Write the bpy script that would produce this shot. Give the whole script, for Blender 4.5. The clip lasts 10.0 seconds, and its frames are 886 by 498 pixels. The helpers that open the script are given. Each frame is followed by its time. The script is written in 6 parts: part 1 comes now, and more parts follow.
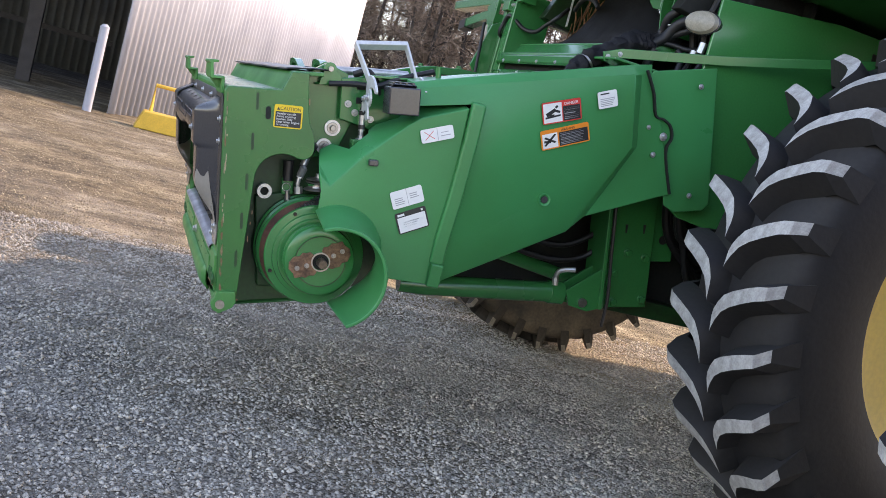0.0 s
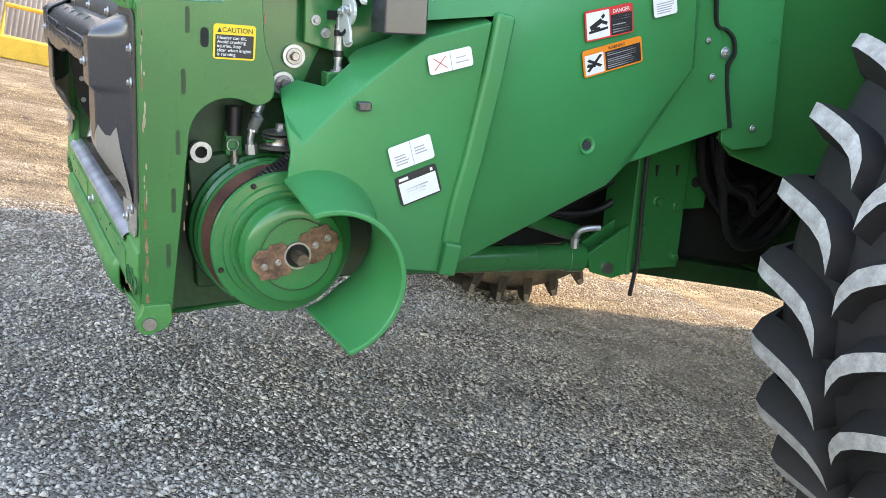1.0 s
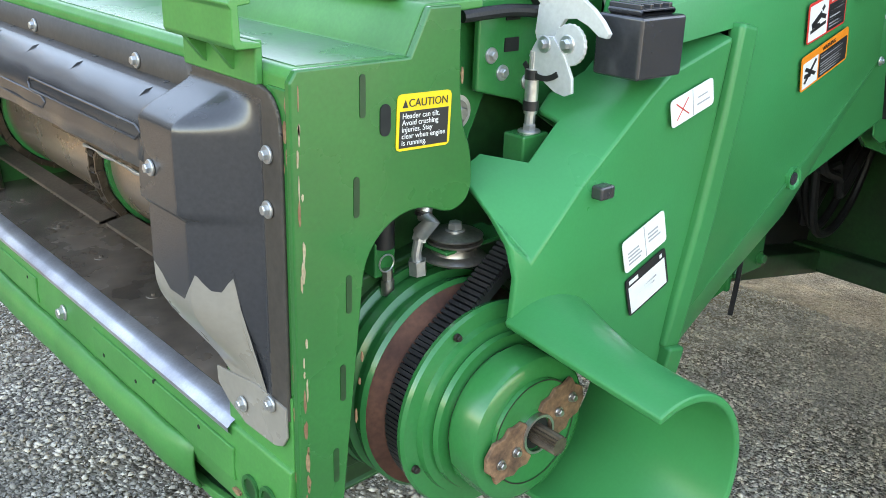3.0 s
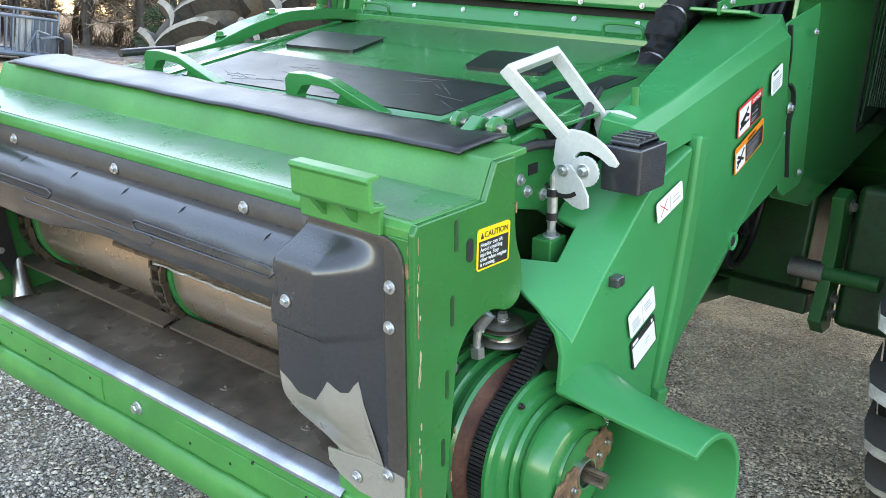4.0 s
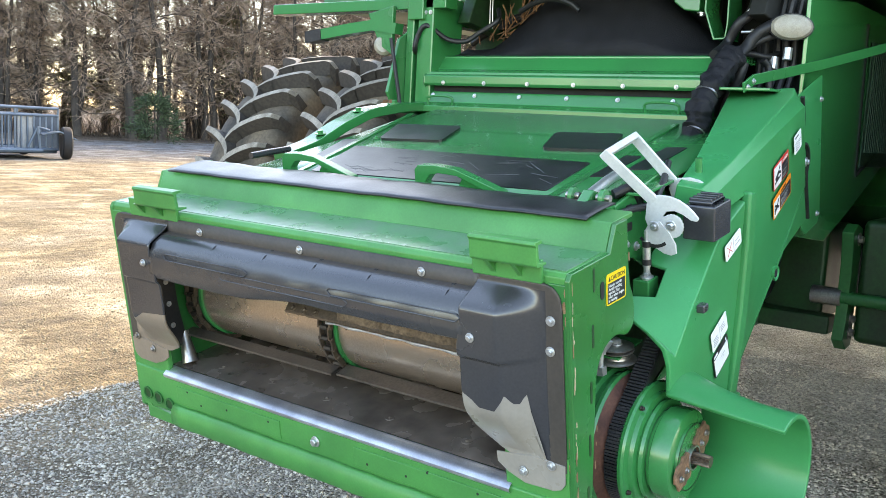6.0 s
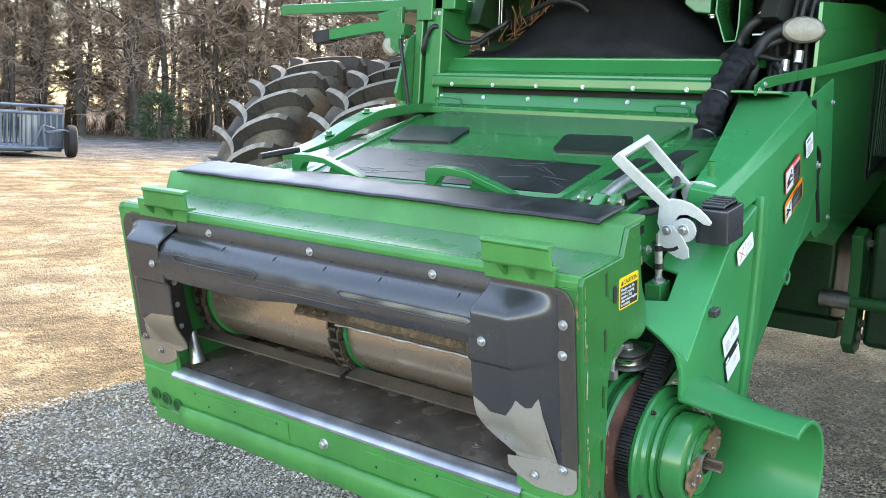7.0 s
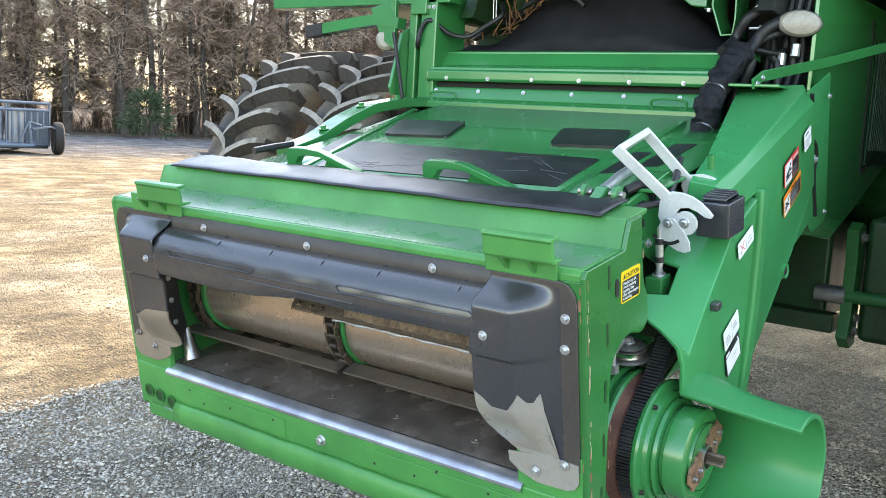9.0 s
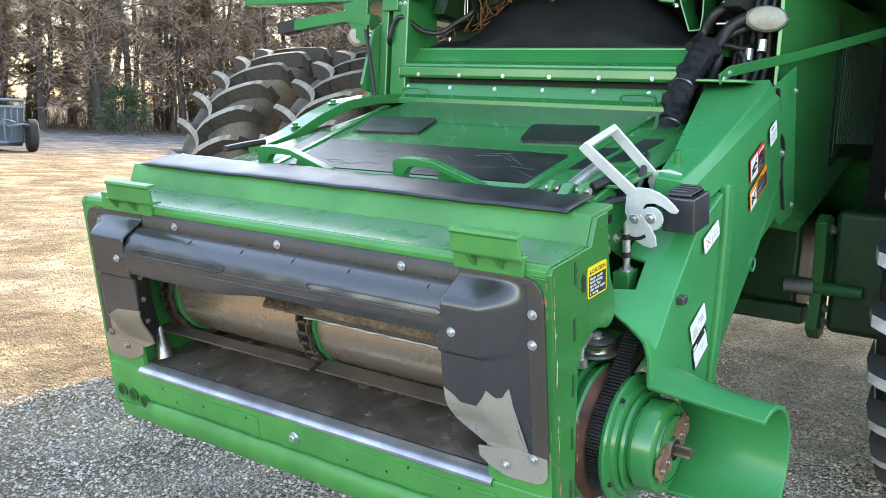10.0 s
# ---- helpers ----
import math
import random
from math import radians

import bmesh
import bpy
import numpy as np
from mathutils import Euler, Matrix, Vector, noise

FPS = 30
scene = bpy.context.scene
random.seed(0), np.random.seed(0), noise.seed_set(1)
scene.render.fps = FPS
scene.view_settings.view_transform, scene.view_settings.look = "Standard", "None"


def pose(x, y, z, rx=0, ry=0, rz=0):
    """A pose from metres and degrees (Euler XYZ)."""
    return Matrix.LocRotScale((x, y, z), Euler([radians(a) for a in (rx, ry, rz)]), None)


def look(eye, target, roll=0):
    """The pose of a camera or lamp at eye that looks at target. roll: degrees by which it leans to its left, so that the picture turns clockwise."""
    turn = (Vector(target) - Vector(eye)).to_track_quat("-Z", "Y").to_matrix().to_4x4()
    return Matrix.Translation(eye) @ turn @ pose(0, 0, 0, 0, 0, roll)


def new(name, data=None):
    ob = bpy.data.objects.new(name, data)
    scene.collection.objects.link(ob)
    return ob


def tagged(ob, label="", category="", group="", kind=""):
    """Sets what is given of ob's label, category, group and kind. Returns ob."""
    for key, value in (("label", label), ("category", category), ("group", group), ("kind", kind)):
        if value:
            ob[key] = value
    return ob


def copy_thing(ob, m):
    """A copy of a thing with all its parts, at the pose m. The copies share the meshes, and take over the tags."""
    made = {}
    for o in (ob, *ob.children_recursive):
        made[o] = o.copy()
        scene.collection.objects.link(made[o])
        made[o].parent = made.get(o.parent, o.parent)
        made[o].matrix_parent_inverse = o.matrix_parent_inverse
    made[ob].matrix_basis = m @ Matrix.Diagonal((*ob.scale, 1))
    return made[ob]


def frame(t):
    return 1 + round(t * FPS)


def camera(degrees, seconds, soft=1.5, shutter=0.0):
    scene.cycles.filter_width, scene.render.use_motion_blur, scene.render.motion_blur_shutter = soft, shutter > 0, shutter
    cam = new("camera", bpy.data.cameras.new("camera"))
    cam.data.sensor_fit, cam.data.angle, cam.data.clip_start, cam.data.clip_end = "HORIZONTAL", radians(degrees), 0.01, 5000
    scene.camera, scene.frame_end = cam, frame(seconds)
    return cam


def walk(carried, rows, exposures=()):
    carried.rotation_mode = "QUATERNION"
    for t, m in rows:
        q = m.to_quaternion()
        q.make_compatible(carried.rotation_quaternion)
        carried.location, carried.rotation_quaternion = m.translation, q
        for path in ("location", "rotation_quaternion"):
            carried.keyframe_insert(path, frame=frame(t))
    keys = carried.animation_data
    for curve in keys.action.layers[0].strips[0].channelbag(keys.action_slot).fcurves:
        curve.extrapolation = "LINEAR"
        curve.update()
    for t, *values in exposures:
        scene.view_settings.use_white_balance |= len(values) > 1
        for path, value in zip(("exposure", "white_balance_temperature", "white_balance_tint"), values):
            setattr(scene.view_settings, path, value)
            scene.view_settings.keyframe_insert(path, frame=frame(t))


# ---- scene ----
cam = camera(50.4, 10.0, soft=0.55)
PATH = [
    (0, (-0.979, 1.349, 1.242), (-0.281, 3.209, 1.007), 15.5),
    (0.5, (-1.049, 1.876, 1.205), (-0.242, 3.684, 0.922), 14.3),
    (1, (-0.988, 2.392, 1.188), (-0.034, 4.116, 0.842), 13.7),
    (1.5, (-1.04, 2.811, 1.19), (0.029, 4.461, 0.818), 13.1),
    (2, (-1.143, 3.174, 1.215), (0.019, 4.749, 0.804), 11.5),
    (2.5, (-1.179, 3.546, 1.233), (0.062, 5.04, 0.757), 11.5),
    (4, (-1.803, 3.612, 1.471), (-0.255, 4.816, 1.078), 7.2),
    (4.5, (-2.071, 3.561, 1.514), (-0.557, 4.827, 1.188), 4.5),
    (5, (-2.339, 3.557, 1.517), (-0.784, 4.783, 1.242), 3.4),
    (5.5, (-2.46, 3.53, 1.515), (-0.886, 4.736, 1.254), 3.0),
    (7, (-2.468, 3.558, 1.521), (-0.899, 4.771, 1.26), 3.4),
    (7.5, (-2.481, 3.569, 1.516), (-0.91, 4.779, 1.255), 3.5),
    (8, (-2.473, 3.581, 1.512), (-0.902, 4.791, 1.251), 3.5),
    (8.5, (-2.474, 3.593, 1.51), (-0.898, 4.796, 1.244), 3.4),
    (9, (-2.467, 3.594, 1.507), (-0.884, 4.786, 1.242), 3.4),
    (9.5, (-2.461, 3.583, 1.502), (-0.866, 4.759, 1.234), 3.3),
    (10, (-2.464, 3.562, 1.52), (-0.856, 4.719, 1.244), 3.0),
]
walk(cam, [(t, look(eye, target, roll)) for t, eye, target, roll in PATH],
     [(0.0, 1.68, 7700, 24), (0.5, 1.98, 7800, 22), (1.0, 2.33, 8100, 18), (1.5, 2.46, 8500, 15), (2.5, 2.5, 8500, 14), (4.0, 2.55, 8200, 12), (5.5, 2.46, 8000, 12), (10.0, 2.44, 8000, 12)])

# ---- light ----
SUN_AZ, SUN_EL = 14.0, 32.0  # degrees from +x towards +y; height of the sun
world = bpy.data.worlds.new("sky")
scene.world = world
world.use_nodes = True
wn = world.node_tree.nodes
sky = wn.new("ShaderNodeTexSky")
sky.sky_type, sky.sun_disc = "NISHITA", False
sky.sun_elevation, sky.sun_rotation = radians(SUN_EL), radians(90 - SUN_AZ)
sky.air_density, sky.dust_density = 1.0, 0.8
wn["Background"].inputs["Strength"].default_value = 0.205
world.node_tree.links.new(sky.outputs[0], wn["Background"].inputs["Color"])
sun_data = bpy.data.lights.new("sun", "SUN")
sun_data.energy, sun_data.angle, sun_data.color = 1.68, radians(0.55), (1.0, 0.83, 0.58)
sun = new("sun", sun_data)
toward = Vector((math.cos(radians(SUN_AZ)) * math.cos(radians(SUN_EL)), math.sin(radians(SUN_AZ)) * math.cos(radians(SUN_EL)), math.sin(radians(SUN_EL))))
sun.matrix_world = look(toward * 60, (0, 0, 0))

# ---- materials ----
def material(name, color, rough=0.5, metal=0.0, vary=0.15, scale=6.0, fine=60.0, bump=0.0, spec=0.5, other=None, coat=0.0, island=0.0, rnd=0.0):
    """A surface with two scales of variation: broad patches (towards other) and fine grain."""
    m = bpy.data.materials.new(name)
    m.use_nodes = True
    t, n = m.node_tree, m.node_tree.nodes
    b = n["Principled BSDF"]
    co = n.new("ShaderNodeTexCoord")
    broad, grain = n.new("ShaderNodeTexNoise"), n.new("ShaderNodeTexNoise")
    broad.inputs["Scale"].default_value, broad.inputs["Detail"].default_value = scale, 6.0
    grain.inputs["Scale"].default_value, grain.inputs["Detail"].default_value = fine, 4.0
    for tex in (broad, grain):
        t.links.new(co.outputs["Object"], tex.inputs["Vector"])
    ramp = n.new("ShaderNodeValToRGB")
    ramp.color_ramp.elements[0].position, ramp.color_ramp.elements[1].position = 0.35, 0.68
    far = other or tuple(c * (1 - vary) for c in color)
    ramp.color_ramp.elements[0].color, ramp.color_ramp.elements[1].color = (*color, 1), (*far, 1)
    t.links.new(broad.outputs["Fac"], ramp.inputs["Fac"])
    mix = n.new("ShaderNodeMix")
    mix.data_type, mix.blend_type = "RGBA", "MULTIPLY"
    mix.inputs["Factor"].default_value = 1.0
    gr = n.new("ShaderNodeMapRange")
    gr.inputs["From Min"].default_value, gr.inputs["From Max"].default_value = 0.25, 0.75
    gr.inputs["To Min"].default_value, gr.inputs["To Max"].default_value = 1 - vary, 1 + vary
    t.links.new(grain.outputs["Fac"], gr.inputs["Value"])
    t.links.new(ramp.outputs["Color"], mix.inputs[6])
    t.links.new(gr.outputs["Result"], mix.inputs[7])
    out = mix.outputs[2]
    if island or rnd:
        src = n.new("ShaderNodeNewGeometry" if island else "ShaderNodeObjectInfo")
        r2 = n.new("ShaderNodeMapRange")
        amount = island or rnd
        r2.inputs["To Min"].default_value, r2.inputs["To Max"].default_value = 1 - amount, 1 + amount
        t.links.new(src.outputs["Random Per Island" if island else "Random"], r2.inputs["Value"])
        m2 = n.new("ShaderNodeMix")
        m2.data_type, m2.blend_type = "RGBA", "MULTIPLY"
        m2.inputs["Factor"].default_value = 1.0
        t.links.new(out, m2.inputs[6])
        t.links.new(r2.outputs["Result"], m2.inputs[7])
        out = m2.outputs[2]
    t.links.new(out, b.inputs["Base Color"])
    rr = n.new("ShaderNodeMapRange")
    rr.inputs["To Min"].default_value, rr.inputs["To Max"].default_value = max(0.03, rough - 0.1), min(1.0, rough + 0.12)
    t.links.new(broad.outputs["Fac"], rr.inputs["Value"])
    t.links.new(rr.outputs["Result"], b.inputs["Roughness"])
    b.inputs["Metallic"].default_value = metal
    b.inputs["Specular IOR Level"].default_value = spec
    b.inputs["Coat Weight"].default_value = coat
    b.inputs["Coat Roughness"].default_value = 0.12
    if bump:
        bp = n.new("ShaderNodeBump")
        bp.inputs["Strength"].default_value, bp.inputs["Distance"].default_value = bump, 0.01
        t.links.new(grain.outputs["Fac"], bp.inputs["Height"])
        t.links.new(bp.outputs["Normal"], b.inputs["Normal"])
    return m


GREEN = material("green_paint", (0.019, 0.200, 0.054), 0.23, vary=0.05, scale=3.5, fine=140, other=(0.020, 0.168, 0.048), coat=0.35, spec=0.5)
SHIELD = material("green_shield_plastic", (0.025, 0.260, 0.085), 0.29, vary=0.035, scale=2.0, fine=200, other=(0.026, 0.205, 0.062), bump=0.02, spec=0.4)
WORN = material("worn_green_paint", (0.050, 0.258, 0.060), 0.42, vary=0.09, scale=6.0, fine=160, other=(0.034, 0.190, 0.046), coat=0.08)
# near side plate's green, darkened for its shaded side
PLATEGREEN = material("shaded_plate_green", (0.019, 0.158, 0.036), 0.27, vary=0.07, scale=5, fine=150, other=(0.017, 0.128, 0.030), coat=0.25)
# the green paint again, darkened for parts that lie in shade
DARKGREEN = material("shaded_green_paint", (0.014, 0.125, 0.030), 0.4, vary=0.12, scale=4, fine=70)
BLACK = material("black_moulded_plastic", (0.030, 0.031, 0.036), 0.24, vary=0.12, scale=3, fine=160, other=(0.042, 0.041, 0.042), bump=0.004, spec=0.9)
DUSTBLACK = material("dusty_black_plastic", (0.060, 0.050, 0.042), 0.5, vary=0.2, scale=5, fine=90, other=(0.042, 0.037, 0.033), bump=0.02)
RUBBER = material("black_rubber", (0.012, 0.012, 0.014), 0.36, vary=0.25, scale=9, fine=110, other=(0.028, 0.027, 0.028), bump=0.03)
TYRE = material("tyre_rubber", (0.010, 0.010, 0.012), 0.72, vary=0.2, scale=4, fine=60, other=(0.022, 0.020, 0.019), bump=0.1)
LUGTOP = material("worn_tread_top", (0.46, 0.46, 0.45), 0.85, vary=0.18, scale=30, fine=150, other=(0.30, 0.29, 0.28), bump=0.2, rnd=0.08)
# worn plastic, part of its warm tone being painted sunlight
RUBTAN = material("worn_sun_tinted_plastic", (0.29, 0.265, 0.23), 0.28, vary=0.06, scale=5, fine=100, other=(0.22, 0.203, 0.18))
ZINC = material("zinc_plated_steel", (0.62, 0.63, 0.62), 0.38, metal=0.85, vary=0.12, scale=14, fine=120, other=(0.5, 0.5, 0.5))
STEEL = material("bare_steel", (0.45, 0.43, 0.41), 0.34, metal=0.9, vary=0.18, scale=10, fine=140, other=(0.32, 0.29, 0.26))
POLISHED = material("polished_steel_lip", (0.66, 0.67, 0.72), 0.34, metal=0.85, vary=0.10, scale=9, fine=220, other=(0.38, 0.38, 0.42))
FLOORMETAL = material("smeared_floor_steel", (0.145, 0.118, 0.10), 0.25, metal=0.5, vary=0.36, scale=6, fine=16, other=(0.27, 0.224, 0.19), bump=0.02)
DRUMMETAL = material("brown_drum_steel", (0.46, 0.365, 0.285), 0.27, metal=0.78, vary=0.14, scale=7, fine=190, other=(0.41, 0.325, 0.255))
BARSTEEL = material("dull_bar_steel", (0.13, 0.108, 0.092), 0.45, metal=0.6, vary=0.25, scale=12, fine=140)
PINBLACK = material("oily_chain_link", (0.045, 0.036, 0.03), 0.4, metal=0.5, vary=0.3, scale=20, fine=120)
FARLUGTOP = material("dusty_tread_top", (0.33, 0.295, 0.25), 0.9, vary=0.25, scale=22, fine=150, other=(0.20, 0.178, 0.15), bump=0.2, rnd=0.08)
FARLUG = material("dusty_lug_rubber", (0.060, 0.050, 0.042), 0.85, vary=0.3, scale=6, fine=60)
CHAIN = material("oiled_chain_steel", (0.16, 0.122, 0.092), 0.40, metal=0.6, vary=0.3, scale=20, fine=120)
RUST = material("rusty_steel", (0.13, 0.055, 0.035), 0.8, metal=0.2, vary=0.3, scale=14, fine=90, other=(0.075, 0.032, 0.024), bump=0.15)
RUSTPLATE = material("rust_bloomed_plate", (0.25, 0.135, 0.075), 0.75, vary=0.4, scale=34, fine=130, other=(0.09, 0.048, 0.03), bump=0.2)
# green for recesses and undersides, with their deep shade in the colour
DEEPSHADE = material("deep_shade_green", (0.009, 0.062, 0.015), 0.45, vary=0.3, scale=6, fine=60, other=(0.012, 0.03, 0.012))
# near black standing in for the shade in holes, gaps and hollows
DARK = material("dark_void", (0.012, 0.014, 0.012), 0.8, vary=0.3)
HOSE = material("black_hose", (0.011, 0.011, 0.012), 0.5, vary=0.25, scale=12, fine=150, bump=0.1)
FABRIC = material("woven_sleeve", (0.011, 0.011, 0.013), 0.62, spec=0.25, vary=0.3, scale=12, fine=300, bump=0.3)
YELLOW = material("yellow_rim_paint", (0.62, 0.42, 0.03), 0.4, vary=0.1)
LABELWHITE = material("label_white", (0.78, 0.78, 0.76), 0.4, vary=0.04)
LABELBLACK = material("label_black", (0.02, 0.02, 0.02), 0.4, vary=0.1)
LABELYELLOW = material("label_yellow", (0.85, 0.58, 0.02), 0.4, vary=0.05)
LABELORANGE = material("label_orange", (0.85, 0.25, 0.02), 0.4, vary=0.05)
LABELRED = material("label_red", (0.65, 0.04, 0.03), 0.4, vary=0.05)
LABELGREY = material("label_grey", (0.35, 0.35, 0.35), 0.4, vary=0.05)
SCRATCH = material("scratched_rubber", (0.13, 0.13, 0.14), 0.6, vary=0.2)
SCUFF = material("scuffed_primer", (0.34, 0.25, 0.15), 0.7, vary=0.3, scale=40, fine=200, other=(0.42, 0.36, 0.24))
RUSTSCUFF = material("rusty_scuff", (0.20, 0.10, 0.05), 0.8, vary=0.3, scale=40, fine=200, other=(0.30, 0.20, 0.11))
LENS = material("lamp_lens", (0.34, 0.315, 0.255), 0.22, vary=0.16, scale=60, fine=260, bump=0.25)
STRAW = material("straw", (0.25, 0.12, 0.055), 0.85, vary=0.35, island=0.5)

DEEPGREEN = material("glossy_dark_green_paint", (0.024, 0.215, 0.058), 0.17, vary=0.06, scale=3, fine=120, coat=0.6)
VENTGREY = material("perforated_vent", (0.030, 0.085, 0.045), 0.4, metal=0.2, vary=0.4, scale=200, fine=320, bump=0.4)
BOARD = material("rotten_board", (0.10, 0.068, 0.044), 0.85, vary=0.4, scale=30, fine=120, other=(0.19, 0.135, 0.09), bump=0.4)
GALVPALE = material("matt_galvanised_steel", (0.66, 0.67, 0.66), 0.45, metal=0.35, vary=0.08, scale=14, fine=120, other=(0.56, 0.57, 0.57))
CHAINPLATE = material("chain_plate", (0.12, 0.09, 0.066), 0.4, metal=0.5, vary=0.3, scale=20, fine=120)
FLAPRUBBER = material("flap_rubber", (0.013, 0.013, 0.015), 0.34, vary=0.25, scale=9, fine=110, other=(0.03, 0.029, 0.03), bump=0.05)
DUSTYTYRE = material("dusty_tyre_rubber", (0.052, 0.046, 0.041), 0.9, vary=0.25, scale=4, fine=60, other=(0.19, 0.148, 0.105), bump=0.1)
# far guard's worn tan, with the sunlit ground's reflection in its colour
FARTAN = material("worn_reflecting_guard", (0.25, 0.195, 0.15), 0.30, vary=0.08, scale=5, fine=100, other=(0.19, 0.15, 0.115))

# ---- helpers ----
U = 1.1  # metres to one unit of the plan below
FEED = Matrix.Translation((1.25, 0, 1.56)) @ Matrix.Rotation(radians(-11), 4, "Y") @ Matrix.Translation((-1.25, 0, -1.47))  # the lowered feeder house
FLAT = Matrix.Identity(4)


def link(name, bm, mats, parent=None, label="", space=FLAT, sharp=35, bevel=0.0, solid=0.0):
    bm.transform(Matrix.Scale(U, 4) @ space)
    me = bpy.data.meshes.new(name)
    bmesh.ops.recalc_face_normals(bm, faces=bm.faces)
    bm.to_mesh(me)
    bm.free()
    for m in mats if isinstance(mats, (list, tuple)) else (mats,):
        me.materials.append(m)
    me.shade_smooth()
    me.set_sharp_from_angle(angle=radians(sharp))
    ob = new(name, me)
    if parent:
        ob.parent = parent
    if label:
        ob["label"] = label
    if solid:
        s = ob.modifiers.new("thickness", "SOLIDIFY")
        s.thickness, s.offset = solid * U, 0
    if bevel:
        v = ob.modifiers.new("edges", "BEVEL")
        v.width, v.segments, v.limit_method, v.angle_limit = bevel * U, 2, "ANGLE", radians(30)
        v.harden_normals = True
    return ob


def part(name, bm, mats, parent, label="", space=None, **more):
    return link(name, bm, mats, parent, label, FEED if space is None else space, **more)


def box(bm, x0, x1, y0, y1, z0, z1):
    v = [bm.verts.new(p) for p in ((x0, y0, z0), (x1, y0, z0), (x1, y1, z0), (x0, y1, z0), (x0, y0, z1), (x1, y0, z1), (x1, y1, z1), (x0, y1, z1))]
    for f in ((0, 1, 2, 3), (4, 5, 6, 7), (0, 1, 5, 4), (1, 2, 6, 5), (2, 3, 7, 6), (3, 0, 4, 7)):
        bm.faces.new([v[i] for i in f])
    return v


def at_axis(axis, p, a):
    return (p[0], a, p[1]) if axis == "y" else (a, p[0], p[1]) if axis == "x" else (p[0], p[1], a)


def prism(bm, pts, a, b, axis="y"):
    """A polygon pushed along an axis from a to b: pts are (x, z) for y, (y, z) for x, (x, y) for z."""
    lo = [bm.verts.new(at_axis(axis, p, a)) for p in pts]
    hi = [bm.verts.new(at_axis(axis, p, b)) for p in pts]
    bm.faces.new(lo)
    bm.faces.new(hi[::-1])
    for i in range(len(pts)):
        j = (i + 1) % len(pts)
        bm.faces.new((lo[i], lo[j], hi[j], hi[i]))
    return lo, hi


def grid(bm, rows, closed=False, index=0):
    """A skin over rows of points."""
    vs = [[bm.verts.new(p) for p in r] for r in rows]
    for a, b in zip(vs, vs[1:]):
        n = len(a)
        for i in range(n if closed else n - 1):
            j = (i + 1) % n
            bm.faces.new((a[i], a[j], b[j], b[i])).material_index = index
    return vs


def lathe(bm, prof, cx, cz, n=48, index=0, cap=True):
    """prof: (radius, y) pairs turned about the axis along y through (cx, cz)."""
    rows = [[(cx + r * math.cos(k * math.tau / n), y, cz + r * math.sin(k * math.tau / n)) for k in range(n)] for r, y in prof]
    vs = grid(bm, rows, True, index)
    if cap:
        for row in (vs[0], vs[-1]):
            if (row[0].co - row[n // 2].co).length > 1e-4:
                bm.faces.new(row).material_index = index


def tube(bm, pts, r, n=10, index=0, cap=True):
    """A round bar along points; r is one radius or one for each point."""
    pts = [Vector(p) for p in pts]
    rs = r if isinstance(r, (list, tuple)) else [r] * len(pts)
    rows, side = [], None
    for i, p in enumerate(pts):
        d = (pts[min(i + 1, len(pts) - 1)] - pts[max(i - 1, 0)]).normalized()
        if side is None:
            side = d.orthogonal().normalized()
        side = (side - d * side.dot(d)).normalized()
        up = d.cross(side)
        rows.append([p + (side * math.cos(a) + up * math.sin(a)) * rs[i] for a in (k * math.tau / n for k in range(n))])
    vs = grid(bm, rows, True, index)
    if cap:
        bm.faces.new(vs[0]).material_index = index
        bm.faces.new(vs[-1]).material_index = index


def curve(pts, steps=6):
    """Points along a smooth line through pts."""
    p = [Vector(q) for q in pts]
    p = [2 * p[0] - p[1]] + p + [2 * p[-1] - p[-2]]
    out = []
    for a, b, c, d in zip(p, p[1:], p[2:], p[3:]):
        for k in range(steps):
            s = k / steps
            out.append(0.5 * (2 * b + (c - a) * s + (2 * a - 5 * b + 4 * c - d) * s * s + (3 * b - a - 3 * c + d) * s ** 3))
    return out + [p[-2]]


def strip(bm, pts, width, thick, across=(0, 1, 0), index=0):
    """A flat bar along points: width along across, thickness at right angles to both."""
    pts, a = [Vector(p) for p in pts], Vector(across).normalized()
    rows = []
    for i, p in enumerate(pts):
        d = (pts[min(i + 1, len(pts) - 1)] - pts[max(i - 1, 0)]).normalized()
        nrm = d.cross(a).normalized()
        rows.append([p + a * (width / 2) * s + nrm * (thick / 2) * q for s, q in ((1, 1), (-1, 1), (-1, -1), (1, -1))])
    vs = grid(bm, rows, True, index)
    bm.faces.new(vs[0]).material_index = index
    bm.faces.new(vs[-1]).material_index = index


def arc(cx, cz, r, a0, a1, n):
    return [(cx + r * math.cos(radians(a0 + (a1 - a0) * k / n)), cz + r * math.sin(radians(a0 + (a1 - a0) * k / n))) for k in range(n + 1)]


def bolt(parent, p, d, r=0.008, mats=None, space=None, washer=1.7, name="bolt", label=""):
    """A hexagon head on a washer at p, facing d."""
    bm = bmesh.new()
    d = Vector(d).normalized()
    p = Vector(p)
    tube(bm, [p, p + d * 0.002, p + d * 0.003], [r * washer, r * washer, r * washer * 0.93], 18)
    tube(bm, [p + d * 0.003, p + d * (0.003 + r * 0.75), p + d * (0.003 + r * 0.95)], [r, r, r * 0.8], 6)
    return part(name, bm, mats or ZINC, parent, label, space, sharp=25)


def thing(name, at, label, category, group="", kind=""):
    e = new(name)
    e.location = Vector(at) * U
    e.empty_display_size = 0.2
    return tagged(e, label, category, group, kind)


